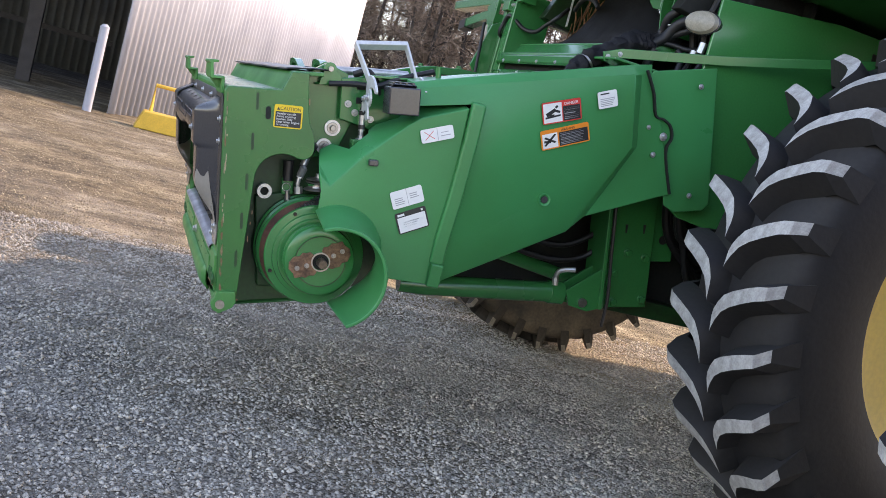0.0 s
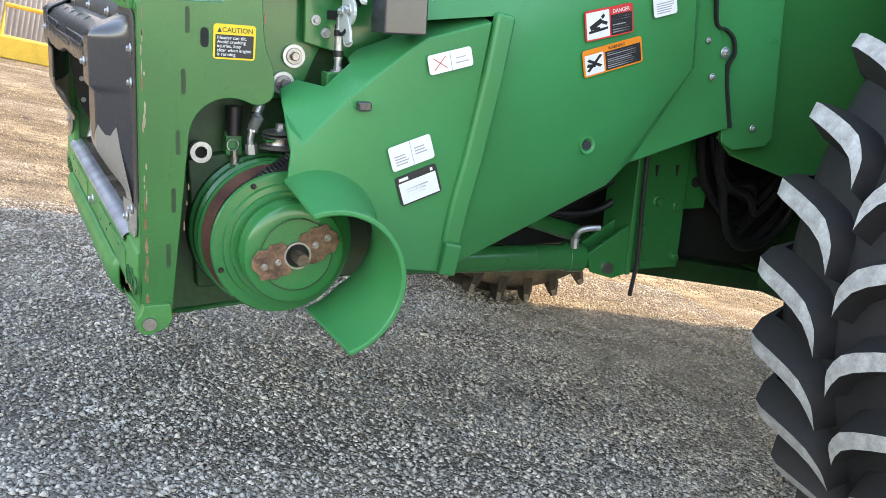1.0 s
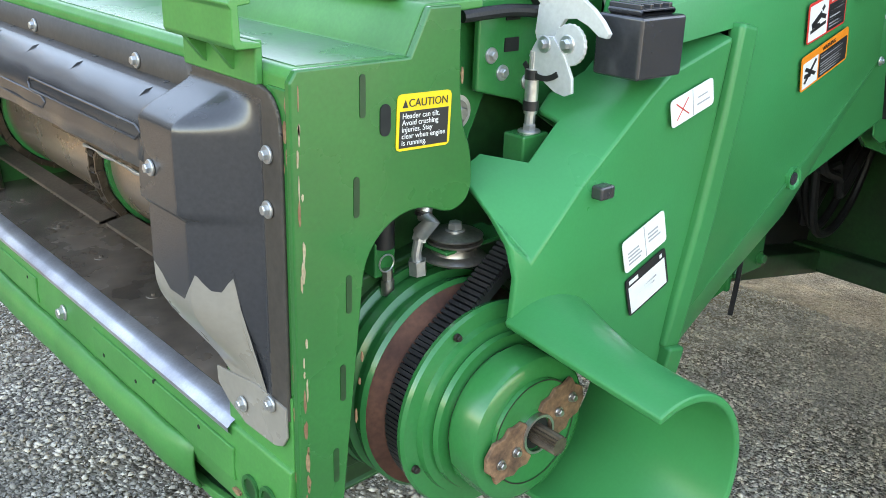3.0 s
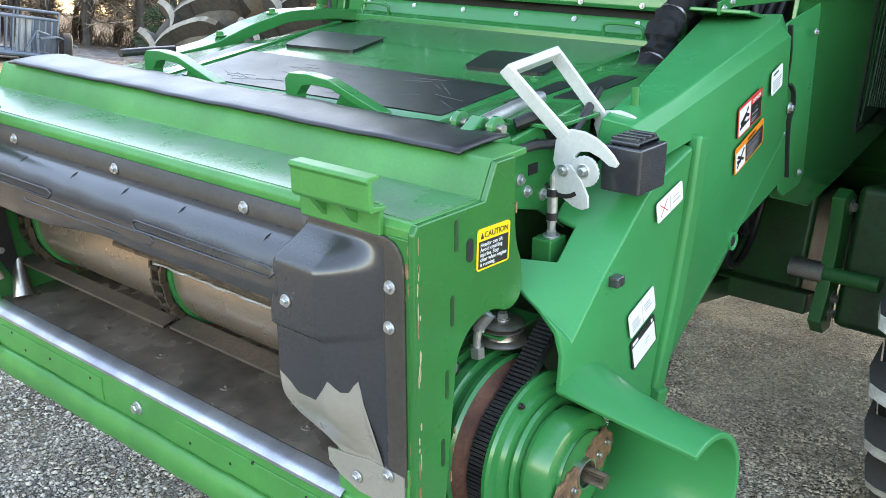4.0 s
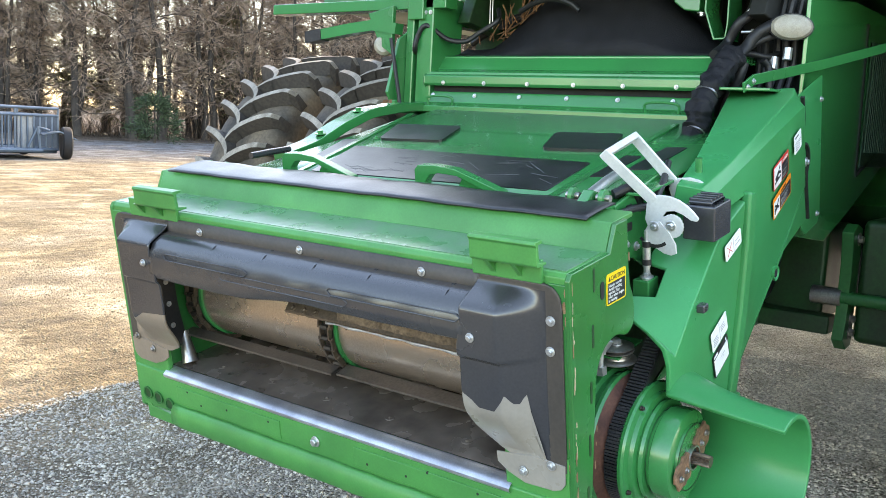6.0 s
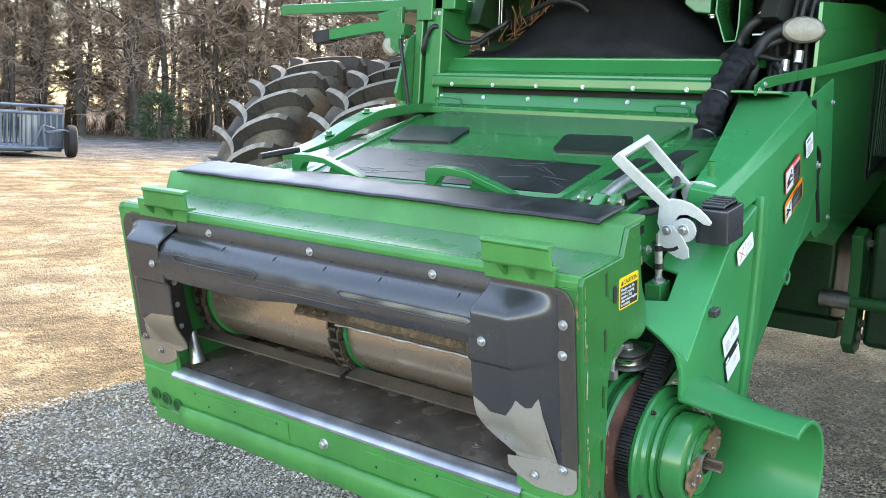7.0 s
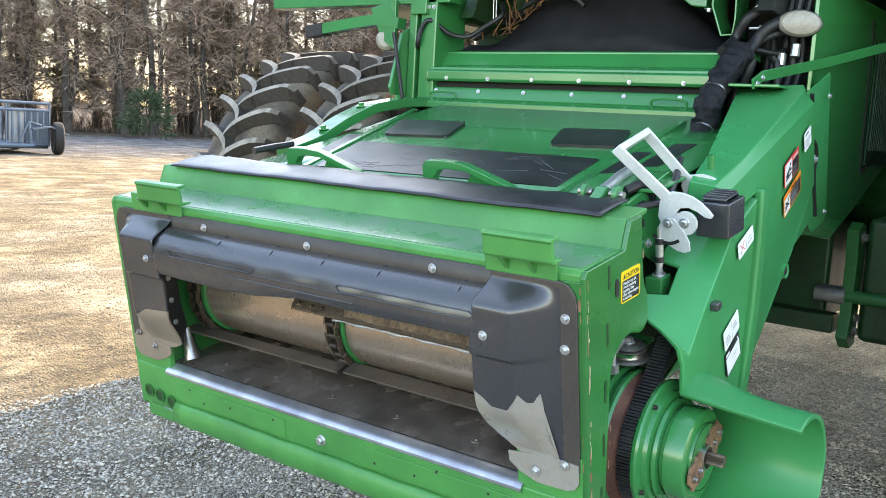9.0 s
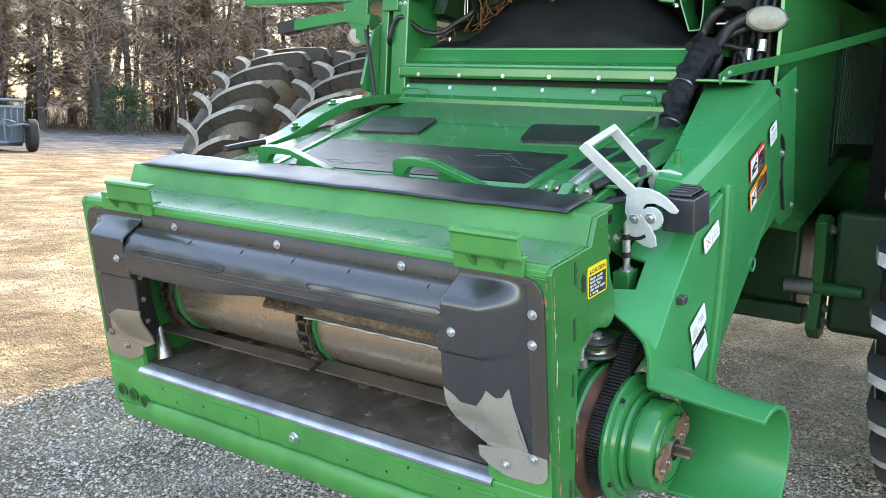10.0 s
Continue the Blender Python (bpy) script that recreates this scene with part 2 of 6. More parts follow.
def settle(e):
    """Children were built where they stand: keep them there under a base that has a place."""
    bpy.context.view_layer.update()
    for c in e.children:
        c.matrix_parent_inverse = e.matrix_world.inverted()

# ---- the combine harvester ----
combine = thing("combine_harvester", (1.85, 4.945, 0), "green combine harvester, feeder house bare of its header, on gravel", "combine harvester")
YC = 4.95  # the feeder house's middle


def mirror(y):
    return 2 * YC - y


# front frame: two side plates, top rail, lower sill
bm = bmesh.new()
lobe = [(p.x, p.y) for p in curve([Vector(q + (0,)) for q in ((-0.408, 1.424), (-0.407, 1.37), (-0.404, 1.31), (-0.397, 1.268), (-0.385, 1.24), (-0.380, 1.21), (-0.380, 1.185), (-0.389, 1.166), (-0.41, 1.156), (-0.43, 1.158))], 5)]
plate = [(-0.6615, 0.70), (-0.6615, 1.352), (-0.652, 1.366), (-0.489, 1.366), (-0.460, 1.424)] + lobe + arc(-0.475, 1.085, 0.085, 66, 175, 18) + [(-0.566, 1.03), (-0.60, 0.69), (-0.63, 0.672)]
prism(bm, plate, 4.146, 4.158)
box(bm, -0.660, -0.645, 4.156, 4.20, 0.702, 1.343)
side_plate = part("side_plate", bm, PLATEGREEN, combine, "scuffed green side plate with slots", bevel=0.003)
for z, x in ((1.327, -0.562), (1.204, -0.571), (1.079, -0.583), (0.957, -0.593), (0.837, -0.605)):
    bm = bmesh.new()
    prism(bm, arc(x, z + 0.022, 0.0042, 0, 180, 6) + arc(x, z - 0.022, 0.0042, 180, 360, 6), 4.1450, 4.148)
    part("slot", bm, DEEPSHADE, side_plate)
bm = bmesh.new()
prism(bm, arc(-0.528, 1.306, 0.008, 0, 180, 6) + arc(-0.528, 1.282, 0.008, 180, 360, 6), 4.1445, 4.148)
part("slot", bm, DARK, side_plate)
rng = random.Random(4)


def ragged(cx, cz, w, h, n=11):
    return [(cx + w * math.cos(a) * (0.55 + 0.6 * rng.random()), cz + h * math.sin(a) * (0.7 + 0.35 * rng.random())) for a in (i * math.tau / n for i in range(n))]


# paint rubbed off along the bend, rusty lower down
for k in range(34):
    z = 0.715 + 0.62 * (k + rng.random()) / 34
    if 1.05 < z < 1.09 or rng.random() < 0.12:
        continue
    bm = bmesh.new()
    prism(bm, ragged(-0.6505 + rng.gauss(0, 0.0016), z, rng.uniform(0.0009, 0.0028) * (1.0 if z > 0.95 else 1.5), rng.uniform(0.005, 0.021)), 4.1454, 4.1475)
    part("scuff", bm, RUSTSCUFF if z < 0.95 or rng.random() < 0.35 else SCUFF, side_plate)
# rust nibbling at the cut edges of the plate
for x, z, w, h in ((-0.4035, 1.335, 0.0022, 0.012), (-0.562, 0.985, 0.002, 0.009), (-0.566, 0.95, 0.0018, 0.006), (-0.572, 0.90, 0.002, 0.012), (-0.60, 0.705, 0.010, 0.0035), (-0.645, 0.70, 0.008, 0.006)):
    bm = bmesh.new()
    prism(bm, ragged(x, z, w, h), 4.1454, 4.1475)
    part("scuff", bm, RUSTSCUFF, side_plate)
for z, y, w, h in ((1.325, 4.156, 0.004, 0.012), (1.295, 4.160, 0.005, 0.014), (1.265, 4.157, 0.003, 0.012), (1.25, 4.165, 0.004, 0.007), (1.235, 4.155, 0.003, 0.009), (0.99, 4.156, 0.003, 0.02), (0.93, 4.157, 0.003, 0.012), (0.835, 4.156, 0.004, 0.012), (0.79, 4.158, 0.003, 0.010)):
    bm = bmesh.new()
    prism(bm, ragged(y, z, w, h), -0.6604, -0.658, "x")
    part("scuff", bm, RUSTSCUFF, side_plate)
bm = bmesh.new()
prism(bm, [(x, z) for x, z in plate], mirror(4.158), mirror(4.146))
box(bm, -0.660, -0.645, mirror(4.20), mirror(4.156), 0.702, 1.343)
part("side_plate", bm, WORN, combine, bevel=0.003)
bm = bmesh.new()
# top rail: front lip, flat shelf, rise to the flap
rail = [(-0.657, 1.30), (-0.657, 1.356), (-0.648, 1.366), (-0.489, 1.366), (-0.462, 1.421), (-0.455, 1.426), (-0.36, 1.428), (-0.36, 1.416), (-0.446, 1.412), (-0.476, 1.352), (-0.642, 1.352), (-0.645, 1.30)]
prism(bm, rail, 4.158, mirror(4.158))
top_rail = part("top_rail", bm, WORN, combine, bevel=0.003)
# overlay on the shelf: scuffed paint plus the sky's pale sheen painted in
RUBBEDSHEEN = material("rubbed_sheen_green", (0.060, 0.215, 0.085), 0.28, vary=0.14, scale=9, fine=150, other=(0.15, 0.235, 0.165), coat=0.15)
bm = bmesh.new()
box(bm, -0.640, -0.494, 4.166, mirror(4.166), 1.3655, 1.3672)
part("rubbed_shelf", bm, RUBBEDSHEEN, top_rail, "shelf paint rubbed grey, with a painted pale sky sheen")
for y0, y1, b0, b1 in ((4.196, 4.364, 4.208, 4.384), (5.365, 5.556, 5.415, 5.640)):
    bm = bmesh.new()
    prism(bm, [(-0.697, 1.384), (-0.701, 1.390), (-0.701, 1.428), (-0.706, 1.434), (-0.702, 1.440), (-0.676, 1.440), (-0.676, 1.433), (-0.692, 1.431), (-0.690, 1.394), (-0.664, 1.390), (-0.664, 1.384)], y0, y1)
    hook = part("hook", bm, WORN, combine, "green hook bracket with two ribs", bevel=0.002)
    bm = bmesh.new()
    box(bm, -0.667, -0.656, b0, b1, 1.340, 1.392)
    part("hook_base", bm, WORN, hook, bevel=0.003)
    for q in (0.30, 0.68):
        bm = bmesh.new()
        yy = b0 + (b1 - b0) * q
        prism(bm, [(-0.666, 1.350), (-0.696, 1.387), (-0.666, 1.387)], yy - 0.006, yy + 0.006)
        part("rib", bm, WORN, hook, bevel=0.001)
bm = bmesh.new()
prism(bm, [(-0.655, 0.848), (-0.668, 0.842), (-0.672, 0.78), (-0.668, 0.735), (-0.655, 0.700), (-0.648, 0.700), (-0.648, 0.848)], 4.16, mirror(4.16))
lower_sill = part("lower_sill", bm, WORN, combine, "dented green sill under the opening", bevel=0.004)
bm = bmesh.new()
rows = []
for k in range(31):
    y = 4.435 + (5.56 - 4.435) * k / 30
    d = 0.0012 * math.sin(k * 1.7) + 0.001 * math.sin(k * 0.6)
    q = 0.35 + 0.65 * min(1, k / 1.5)
    rows.append([(-0.662 + p * q, y, c + d) for p, c in ((-0.006, 0.746), (-0.014, 0.742), (-0.022, 0.732), (-0.025, 0.716), (-0.024, 0.694), (-0.016, 0.678), (0.006, 0.668))])
grid(bm, rows)
part("sill_roll", bm, WORN, lower_sill, solid=0.006)
bm = bmesh.new()
prism(bm, [(4.165, 0.70), (4.30, 0.688), (4.44, 0.668), (5.46, 0.668), (5.60, 0.688), (5.735, 0.70), (5.735, 0.655), (4.165, 0.655)], -0.654, -0.640, "x")
part("sill_skirt", bm, WORN, lower_sill, bevel=0.003)
for y0, y1 in ((4.30, 4.795), (5.075, 5.535)):
    bm = bmesh.new()
    box(bm, -0.6745, -0.669, y0, y1, 0.758, 0.812)
    part("raised_plate", bm, WORN, lower_sill, bevel=0.002)
bolt(lower_sill, (-0.672, 4.937, 0.788), (-1, 0, 0), 0.011, washer=1.4)
for y, z in ((4.40, 0.80), (4.55, 0.81), (4.62, 0.78), (4.75, 0.775), (5.12, 0.80), (5.3, 0.79), (5.42, 0.775), (5.48, 0.805)):
    bm = bmesh.new()
    tube(bm, [(-0.6755, y, z), (-0.671, y, z)], 0.0035, 8)
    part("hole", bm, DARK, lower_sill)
for ys, zs in (((4.255, 4.208, 4.166), (0.770, 0.776, 0.770)), ((5.690, 5.638, 5.583), (0.756, 0.750, 0.740))):
    for y, z in zip(ys, zs):
        bm = bmesh.new()
        lathe(bm, [(0.021, 0), (0.021, 0.004), (0.0155, 0.004), (0.0155, 0.0)], 0, 0, 22)
        bmesh.ops.rotate(bm, cent=(0, 0, 0), matrix=Matrix.Rotation(radians(90), 3, "Z"), verts=bm.verts)
        bmesh.ops.translate(bm, vec=(-0.672, y, z), verts=bm.verts)
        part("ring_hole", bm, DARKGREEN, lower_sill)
        bm = bmesh.new()
        tube(bm, [(-0.6735, y, z), (-0.670, y, z)], 0.0158, 18)
        part("hole", bm, DEEPSHADE, lower_sill)
for y, z, w, h in ((4.24, 0.745, 0.03, 0.006), (4.19, 0.748, 0.02, 0.008), (4.30, 0.74, 0.012, 0.006), (4.6, 0.742, 0.02, 0.003), (5.2, 0.742, 0.03, 0.003)):
    bm = bmesh.new()
    prism(bm, ragged(y, z, w, h), -0.6728, -0.669, "x")
    part("scuff", bm, RUSTSCUFF, lower_sill)
for sign in (1, -1):
    bm = bmesh.new()
    y0, y1 = sorted((4.16 if sign > 0 else mirror(4.16), 4.325 if sign > 0 else mirror(4.325)))
    box(bm, -0.662, -0.645, y0, y1, 0.835, 0.95)
    part("corner_plate", bm, WORN, lower_sill, bevel=0.002)
# pin lug under the side plate
bm = bmesh.new()
prism(bm, [(-0.605, 0.735), (-0.60, 0.700), (-0.612, 0.682)] + arc(-0.650, 0.695, 0.027, 280, 130, 9) + [(-0.66, 0.735)], 4.128, 4.16)
lug = part("pin_lug", bm, WORN, combine, bevel=0.003)
bm = bmesh.new()
tube(bm, [(-0.650, 4.119, 0.695), (-0.650, 4.17, 0.695)], 0.014, 18)
part("pin", bm, STEEL, lug)


# black guards round the opening
def between(pairs, v):
    for (a, p), (b, q) in zip(pairs, pairs[1:]):
        if (a - v) * (b - v) <= 0:
            return p + (q - p) * (v - a) / (b - a)
    return pairs[-1][1] if abs(v - pairs[-1][0]) < abs(v - pairs[0][0]) else pairs[0][1]


EDGE = [(1.342, 4.372), (1.25, 4.372), (1.20, 4.384), (1.09, 4.385), (1.04, 4.380), (1.00, 4.372), (0.965, 4.355), (0.94, 4.335), (0.925, 4.30), (0.917, 4.245)]
WEAR = [(4.15, 0.90), (4.20, 0.92), (4.228, 0.932), (4.234, 1.02), (4.240, 1.098), (4.246, 1.09), (4.252, 1.077), (4.262, 1.078), (4.270, 1.088), (4.277, 1.099), (4.284, 1.08), (4.30, 1.058), (4.34, 1.058), (4.36, 1.073), (4.39, 1.088), (4.5, 1.10)]
FAR_WEAR = [(4.15, 1.06), (4.20, 1.055), (4.24, 1.03), (4.29, 1.02), (4.34, 1.045), (4.5, 1.06)]


def guard_side(sign, wider=0.0):
    rows = []
    top, split, count = 1.342, 60, 96
    lift = 0.02 if sign < 0 else 0.0
    sm = lambda q: q * q * (3 - 2 * q)
    columns = 72
    for i in range(count + 1):
        row = []
        for k in range(columns + 1):
            s = k / columns
            worn = 1.05
            for _ in range(6):
                worn = min(1.12, max(0.93, between(WEAR if sign > 0 else FAR_WEAR, 4.164 + (between(EDGE, worn) + wider - 4.164) * s) + lift))
            z = top + (1.13 - top) * i / 40 if i <= 40 else 1.13 + (worn - 1.13) * (i - 40) / (split - 40) if i <= split else worn + (0.917 - worn) * (i - split) / (count - split)
            y = 4.164 + (between(EDGE, z) + wider - 4.164) * s
            up = min(1, max(0, (1.330 - z) / 0.050))
            out = min(1, max(0, (y - 4.208) / 0.075))
            low = min(1, max(0.10, (z - 0.905) / 0.16))
            step = 0.010 if z < 1.168 else 0.010 * max(0, (1.178 - z) / 0.010)
            depth = max(0, 0.074 * sm(up) * (0.75 * out + 0.25 * sm(out)) * sm(low) - step * out)
            corner = max(0, 0.05 - (y - 4.164)) if z > 1.29 else 0
            zz = min(z, 1.342 - (0.05 - math.sqrt(max(0, 0.05 ** 2 - corner ** 2)))) if corner else z
            row.append((-0.662 - depth, y if sign > 0 else mirror(y), zz))
        rows.append(row)
    bm = bmesh.new()
    grid(bm, rows)
    bm.faces.ensure_lookup_table()
    for n, f in enumerate(bm.faces):
        c = f.calc_center_median()
        y = c.y if sign > 0 else mirror(c.y)
        if n // columns >= split and y > 4.197:
            f.material_index = 1
        elif y < 4.203 or c.z > 1.325:
            f.material_index = 2
    return part("corner_guard", bm, [BLACK, RUBTAN if sign > 0 else FARTAN, DUSTBLACK], combine, "bent black plastic guard, lower edge worn pale and tinted by reflected sunlight", solid=0.006)


near_guard = guard_side(1)
far_guard = guard_side(-1, 0.06)
for sign in (1, -1):
    ys = lambda y: y if sign > 0 else mirror(y)
    bm = bmesh.new()
    tab = [(4.166, 0.935), (4.166, 0.892), (4.176, 0.876), (4.195, 0.868), (4.27, 0.866), (4.315, 0.882), (4.342, 0.900), (4.344, 0.925), (4.30, 0.930), (4.24, 0.94)]
    prism(bm, [(ys(y), z) for y, z in tab], -0.668, -0.664, "x")
    part("guard_tab", bm, RUBTAN if sign > 0 else FARTAN, combine, "bare metal tab at the foot of the guard", bevel=0.001)
bm = bmesh.new()
prof = [(-0.662, 1.345), (-0.663, 1.306), (-0.685, 1.303), (-0.715, 1.288), (-0.733, 1.262), (-0.738, 1.235), (-0.737, 1.205), (-0.733, 1.190), (-0.722, 1.184)]
rows = [[(x, y, z) for x, z in prof] for y in [4.366 + (5.475 - 4.366) * k / 60 for k in range(61)]]
for k, row in enumerate(rows):
    for j in (4, 5, 6, 7, 8):
        x, y, z = row[j]
        row[j] = (x + 0.0012 * math.sin(k * 0.8), y, z + 0.001 * math.sin(k * 0.21 + 1) + 0.022 * (j > 5) * min(1, max(0, (5.1 - y) / 0.2)))
grid(bm, rows)
for f in bm.faces:
    f.material_index = 1 if f.calc_center_median().z > 1.3035 else 0
top_guard = part("top_guard", bm, [BLACK, DUSTBLACK], combine, "long black plastic guard over the opening, dusty", solid=0.006)
for y0, y1, z in ((4.37, 4.765, 1.262), (4.70, 5.165, 1.240), (5.05, 5.40, 1.262)):
    bm = bmesh.new()
    loop = [(-0.7385, y0, z), (-0.7395, y0 + 0.012, z + 0.008), (-0.7395, y1 - 0.012, z + 0.008), (-0.7385, y1, z), (-0.7412, y1 - 0.012, z - 0.010), (-0.7412, y0 + 0.012, z - 0.010), (-0.7385, y0, z)]
    tube(bm, loop, 0.0016, 6)
    part("groove_edge", bm, BLACK, top_guard)
for y in (4.43, 4.66, 4.84, 5.02, 5.22):
    bm = bmesh.new()
    prism(bm, [(-0.664, 1.309), (-0.700, 1.302), (-0.720, 1.286), (-0.690, 1.290)], y, y + 0.010)
    part("gusset", bm, BLACK, top_guard)
for y in (4.528, 4.923, 5.32):
    bolt(top_guard, (-0.666, y, 1.322), (-1, 0, 0), 0.0066)
for y, z in ((4.190, 1.263), (4.193, 1.195)):
    bolt(near_guard, (-0.666, y, z), (-1, 0, 0), 0.0066)
bolt(near_guard, (-0.740, 4.345, 1.223), (-1, 0, 0), 0.0064)
for y, z in ((4.271, 0.897), (4.198, 0.93)):
    bolt(near_guard, (-0.670, y, z), (-1, 0, 0), 0.0066)
bolt(far_guard, (-0.740, mirror(4.40), 1.23), (-1, 0, 0), 0.0064)
for y, z in ((4.271, 0.915), (4.198, 0.945)):
    bolt(far_guard, (-0.670, mirror(y), z), (-1, 0, 0), 0.0066, STEEL)

# feeder trough: floor, walls, roof
bm = bmesh.new()
rows = []
for y in [4.31 + (mirror(4.31) - 4.31) * k / 24 for k in range(25)]:
    rows.append([(-0.670, y, 0.828), (-0.675, y, 0.834), (-0.675, y, 0.841), (-0.668, y, 0.8475), (-0.660, y, 0.8515), (-0.652, y, 0.8545), (-0.645, y, 0.8565), (-0.638, y, 0.8580)])
grid(bm, rows)
part("floor_lip", bm, POLISHED, combine, "bright worn steel edge of the floor")
bm = bmesh.new()
rows = [[(x, y, 0.861 + 0.006 * math.sin(y * 5) * (x + 0.655) + 0.02 * (x + 0.655)) for x in (-0.640, -0.5, -0.3, 0.0, 0.4)] for y in [4.31 + (mirror(4.31) - 4.31) * k / 12 for k in range(13)]]
grid(bm, rows)
floor_plate = part("floor_plate", bm, FLOORMETAL, combine, "smeared steel floor of the feeder house")
for y in (4.5, 4.75, 4.98, 5.2, 5.42):
    bolt(floor_plate, (-0.575, y, 0.8605), (0, 0, 1), 0.004, FLOORMETAL, washer=3.4)
bm = bmesh.new()
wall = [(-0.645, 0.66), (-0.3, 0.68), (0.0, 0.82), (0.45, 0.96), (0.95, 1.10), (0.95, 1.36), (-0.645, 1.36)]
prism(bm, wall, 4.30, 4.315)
part("inner_wall", bm, DEEPSHADE, combine)
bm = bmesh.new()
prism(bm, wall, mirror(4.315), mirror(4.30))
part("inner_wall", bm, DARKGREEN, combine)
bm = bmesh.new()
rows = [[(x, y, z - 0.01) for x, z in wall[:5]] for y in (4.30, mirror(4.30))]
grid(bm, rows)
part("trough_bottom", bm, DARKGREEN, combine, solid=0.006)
# dark sheet in place of the trough's shaded depth
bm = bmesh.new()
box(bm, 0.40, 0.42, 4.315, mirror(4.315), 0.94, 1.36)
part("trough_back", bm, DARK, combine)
# drum with three chains and cross bars
DX, DZ, DR = -0.415, 1.062, 0.145
bm = bmesh.new()
lathe(bm, [(DR, 4.36), (DR, 4.93)], DX, DZ, 56)
drum = part("drum", bm, DRUMMETAL, combine, "brown steel feeder drum")
bm = bmesh.new()
lathe(bm, [(DR, 4.985), (DR, 5.50)], DX, DZ, 56)
part("drum", bm, DRUMMETAL, combine, "brown steel feeder drum")
for y in (4.93, 4.985, 5.50, 4.36):
    bm = bmesh.new()
    lathe(bm, [(DR + 0.0005, y - 0.006), (DR + 0.007, y - 0.006), (DR + 0.007, y + 0.006), (DR + 0.0005, y + 0.006)], DX, DZ, 48)
    part("drum_flange", bm, GREEN, combine)
bm = bmesh.new()
lathe(bm, [(0.06, 4.32), (0.06, 5.58)], DX, DZ, 24)
part("drum_shaft", bm, CHAIN, combine)
for y in (4.40, 4.957, 5.53):
    # dark ring added as painted shade in the gap behind the links
    bm = bmesh.new()
    lathe(bm, [(DR + 0.002, y - 0.025), (DR + 0.005, y - 0.025), (DR + 0.005, y + 0.025), (DR + 0.002, y + 0.025)], DX, DZ, 48)
    part("sprocket_band", bm, PINBLACK, combine)
    for k in range(32):
        a = k * math.tau / 32
        bm = bmesh.new()
        r = DR + 0.016
        ca, sa = math.cos(a), math.sin(a)
        c = Vector((DX + r * ca, y, DZ + r * sa))
        t = Vector((-sa, 0, ca))
        for off in (-0.021, 0.021) if k % 2 else (-0.015, 0.015):
            strip(bm, [c + t * s + Vector((0, off, 0)) for s in (-0.019, 0, 0.019)], 0.005, 0.014, (0, 1, 0))
        tube(bm, [c + t * 0.016 + Vector((0, -0.026, 0)), c + t * 0.016 + Vector((0, 0.026, 0))], 0.0045, 8)
        chain_link = part("chain_link", bm, CHAINPLATE, combine)
        bm = bmesh.new()
        tube(bm, [c + t * 0.016 + Vector((0, -0.011, 0)), c + t * 0.016 + Vector((0, 0.011, 0))], 0.008, 8)
        part("roller", bm, PINBLACK, chain_link)


def cross_bar(y0, y1, p0, p1, mats=CHAIN, name="cross_bar", label="", teeth=0.0, ragged_edge=0.0):
    bm = bmesh.new()
    (xa, za), (xb, zb) = p0, p1
    n = 84
    rows = []
    for k in range(n + 1):
        y = y0 + (y1 - y0) * k / n
        notch = teeth * (k % 2) + ragged_edge * random.Random(k * 7 + 1).random()
        rows.append([(xa, y, za), (xa - 0.002, y, za + 0.009), (xb + notch, y, zb + 0.006), (xb + notch, y, zb)])
    grid(bm, rows, True)
    return part(name, bm, mats, combine, label, solid=0.0)


cross_bar(4.945, 5.60, (-0.545, 0.946), (-0.585, 0.942), BARSTEEL, label="serrated steel cross bar", teeth=0.0022)
cross_bar(4.36, 4.93, (-0.530, 0.950), (-0.578, 0.944), BARSTEEL, label="steel cross bar")
link_bar = cross_bar(4.40, 5.075, (-0.585, 1.128), (-0.606, 1.110), CHAIN, label="bolted cross bar with a bright worn edge", ragged_edge=0.004)
for y in (4.965, 5.005, 5.05):
    bolt(link_bar, (-0.597, y, 1.124), (-0.65, 0, 0.75), 0.0065, CHAIN, washer=1.6)
bm = bmesh.new()
rows = [[(-0.6075, y, 1.1115), (-0.6085 - 0.0012 * math.sin(y * 90), y, 1.106 + 0.002 * math.sin(y * 57))] for y in [4.42 + 0.5 * k / 70 for k in range(71)]]
grid(bm, rows)
part("worn_edge", bm, ZINC, link_bar, solid=0.0015)
bm = bmesh.new()
n = 26
rng = random.Random(9)
rows = []
for k in range(n + 1):
    y = 4.44 + 0.44 * k / n
    j = 0.004 * rng.random()
    rows.append([(-0.575, y, 1.128), (-0.602 - j, y, 1.124 - j), (-0.598, y, 1.150 + 2 * j), (-0.56, y, 1.156)])
grid(bm, rows, True)
part("trash_strip", bm, BOARD, combine, "ragged brown board stuck behind the bar")
bm = bmesh.new()
tube(bm, [(-0.60, 5.545, 0.862), (-0.59, 5.57, 0.92), (-0.585, 5.58, 0.955)], [0.026, 0.018, 0.014], 14)
part("stub_pin", bm, STEEL, combine)
bm = bmesh.new()
prism(bm, [(-0.66, 1.24), (-0.665, 1.10), (-0.64, 0.98), (-0.60, 0.90), (-0.585, 0.92), (-0.60, 1.05), (-0.605, 1.24)], 5.568, 5.583)
seal = part("rubber_seal", bm, RUBBER, combine, "black rubber seal beside the opening")
for z in (1.20, 1.13, 1.06, 0.99):
    bolt(seal, (-0.632 + 0.05 * max(0, 1.06 - z), 5.568, z), (0, -1, 0), 0.005)

# top deck of the feeder house
def deck_z(x):
    return 1.395 + 0.045 * (x + 0.3)


bm = bmesh.new()
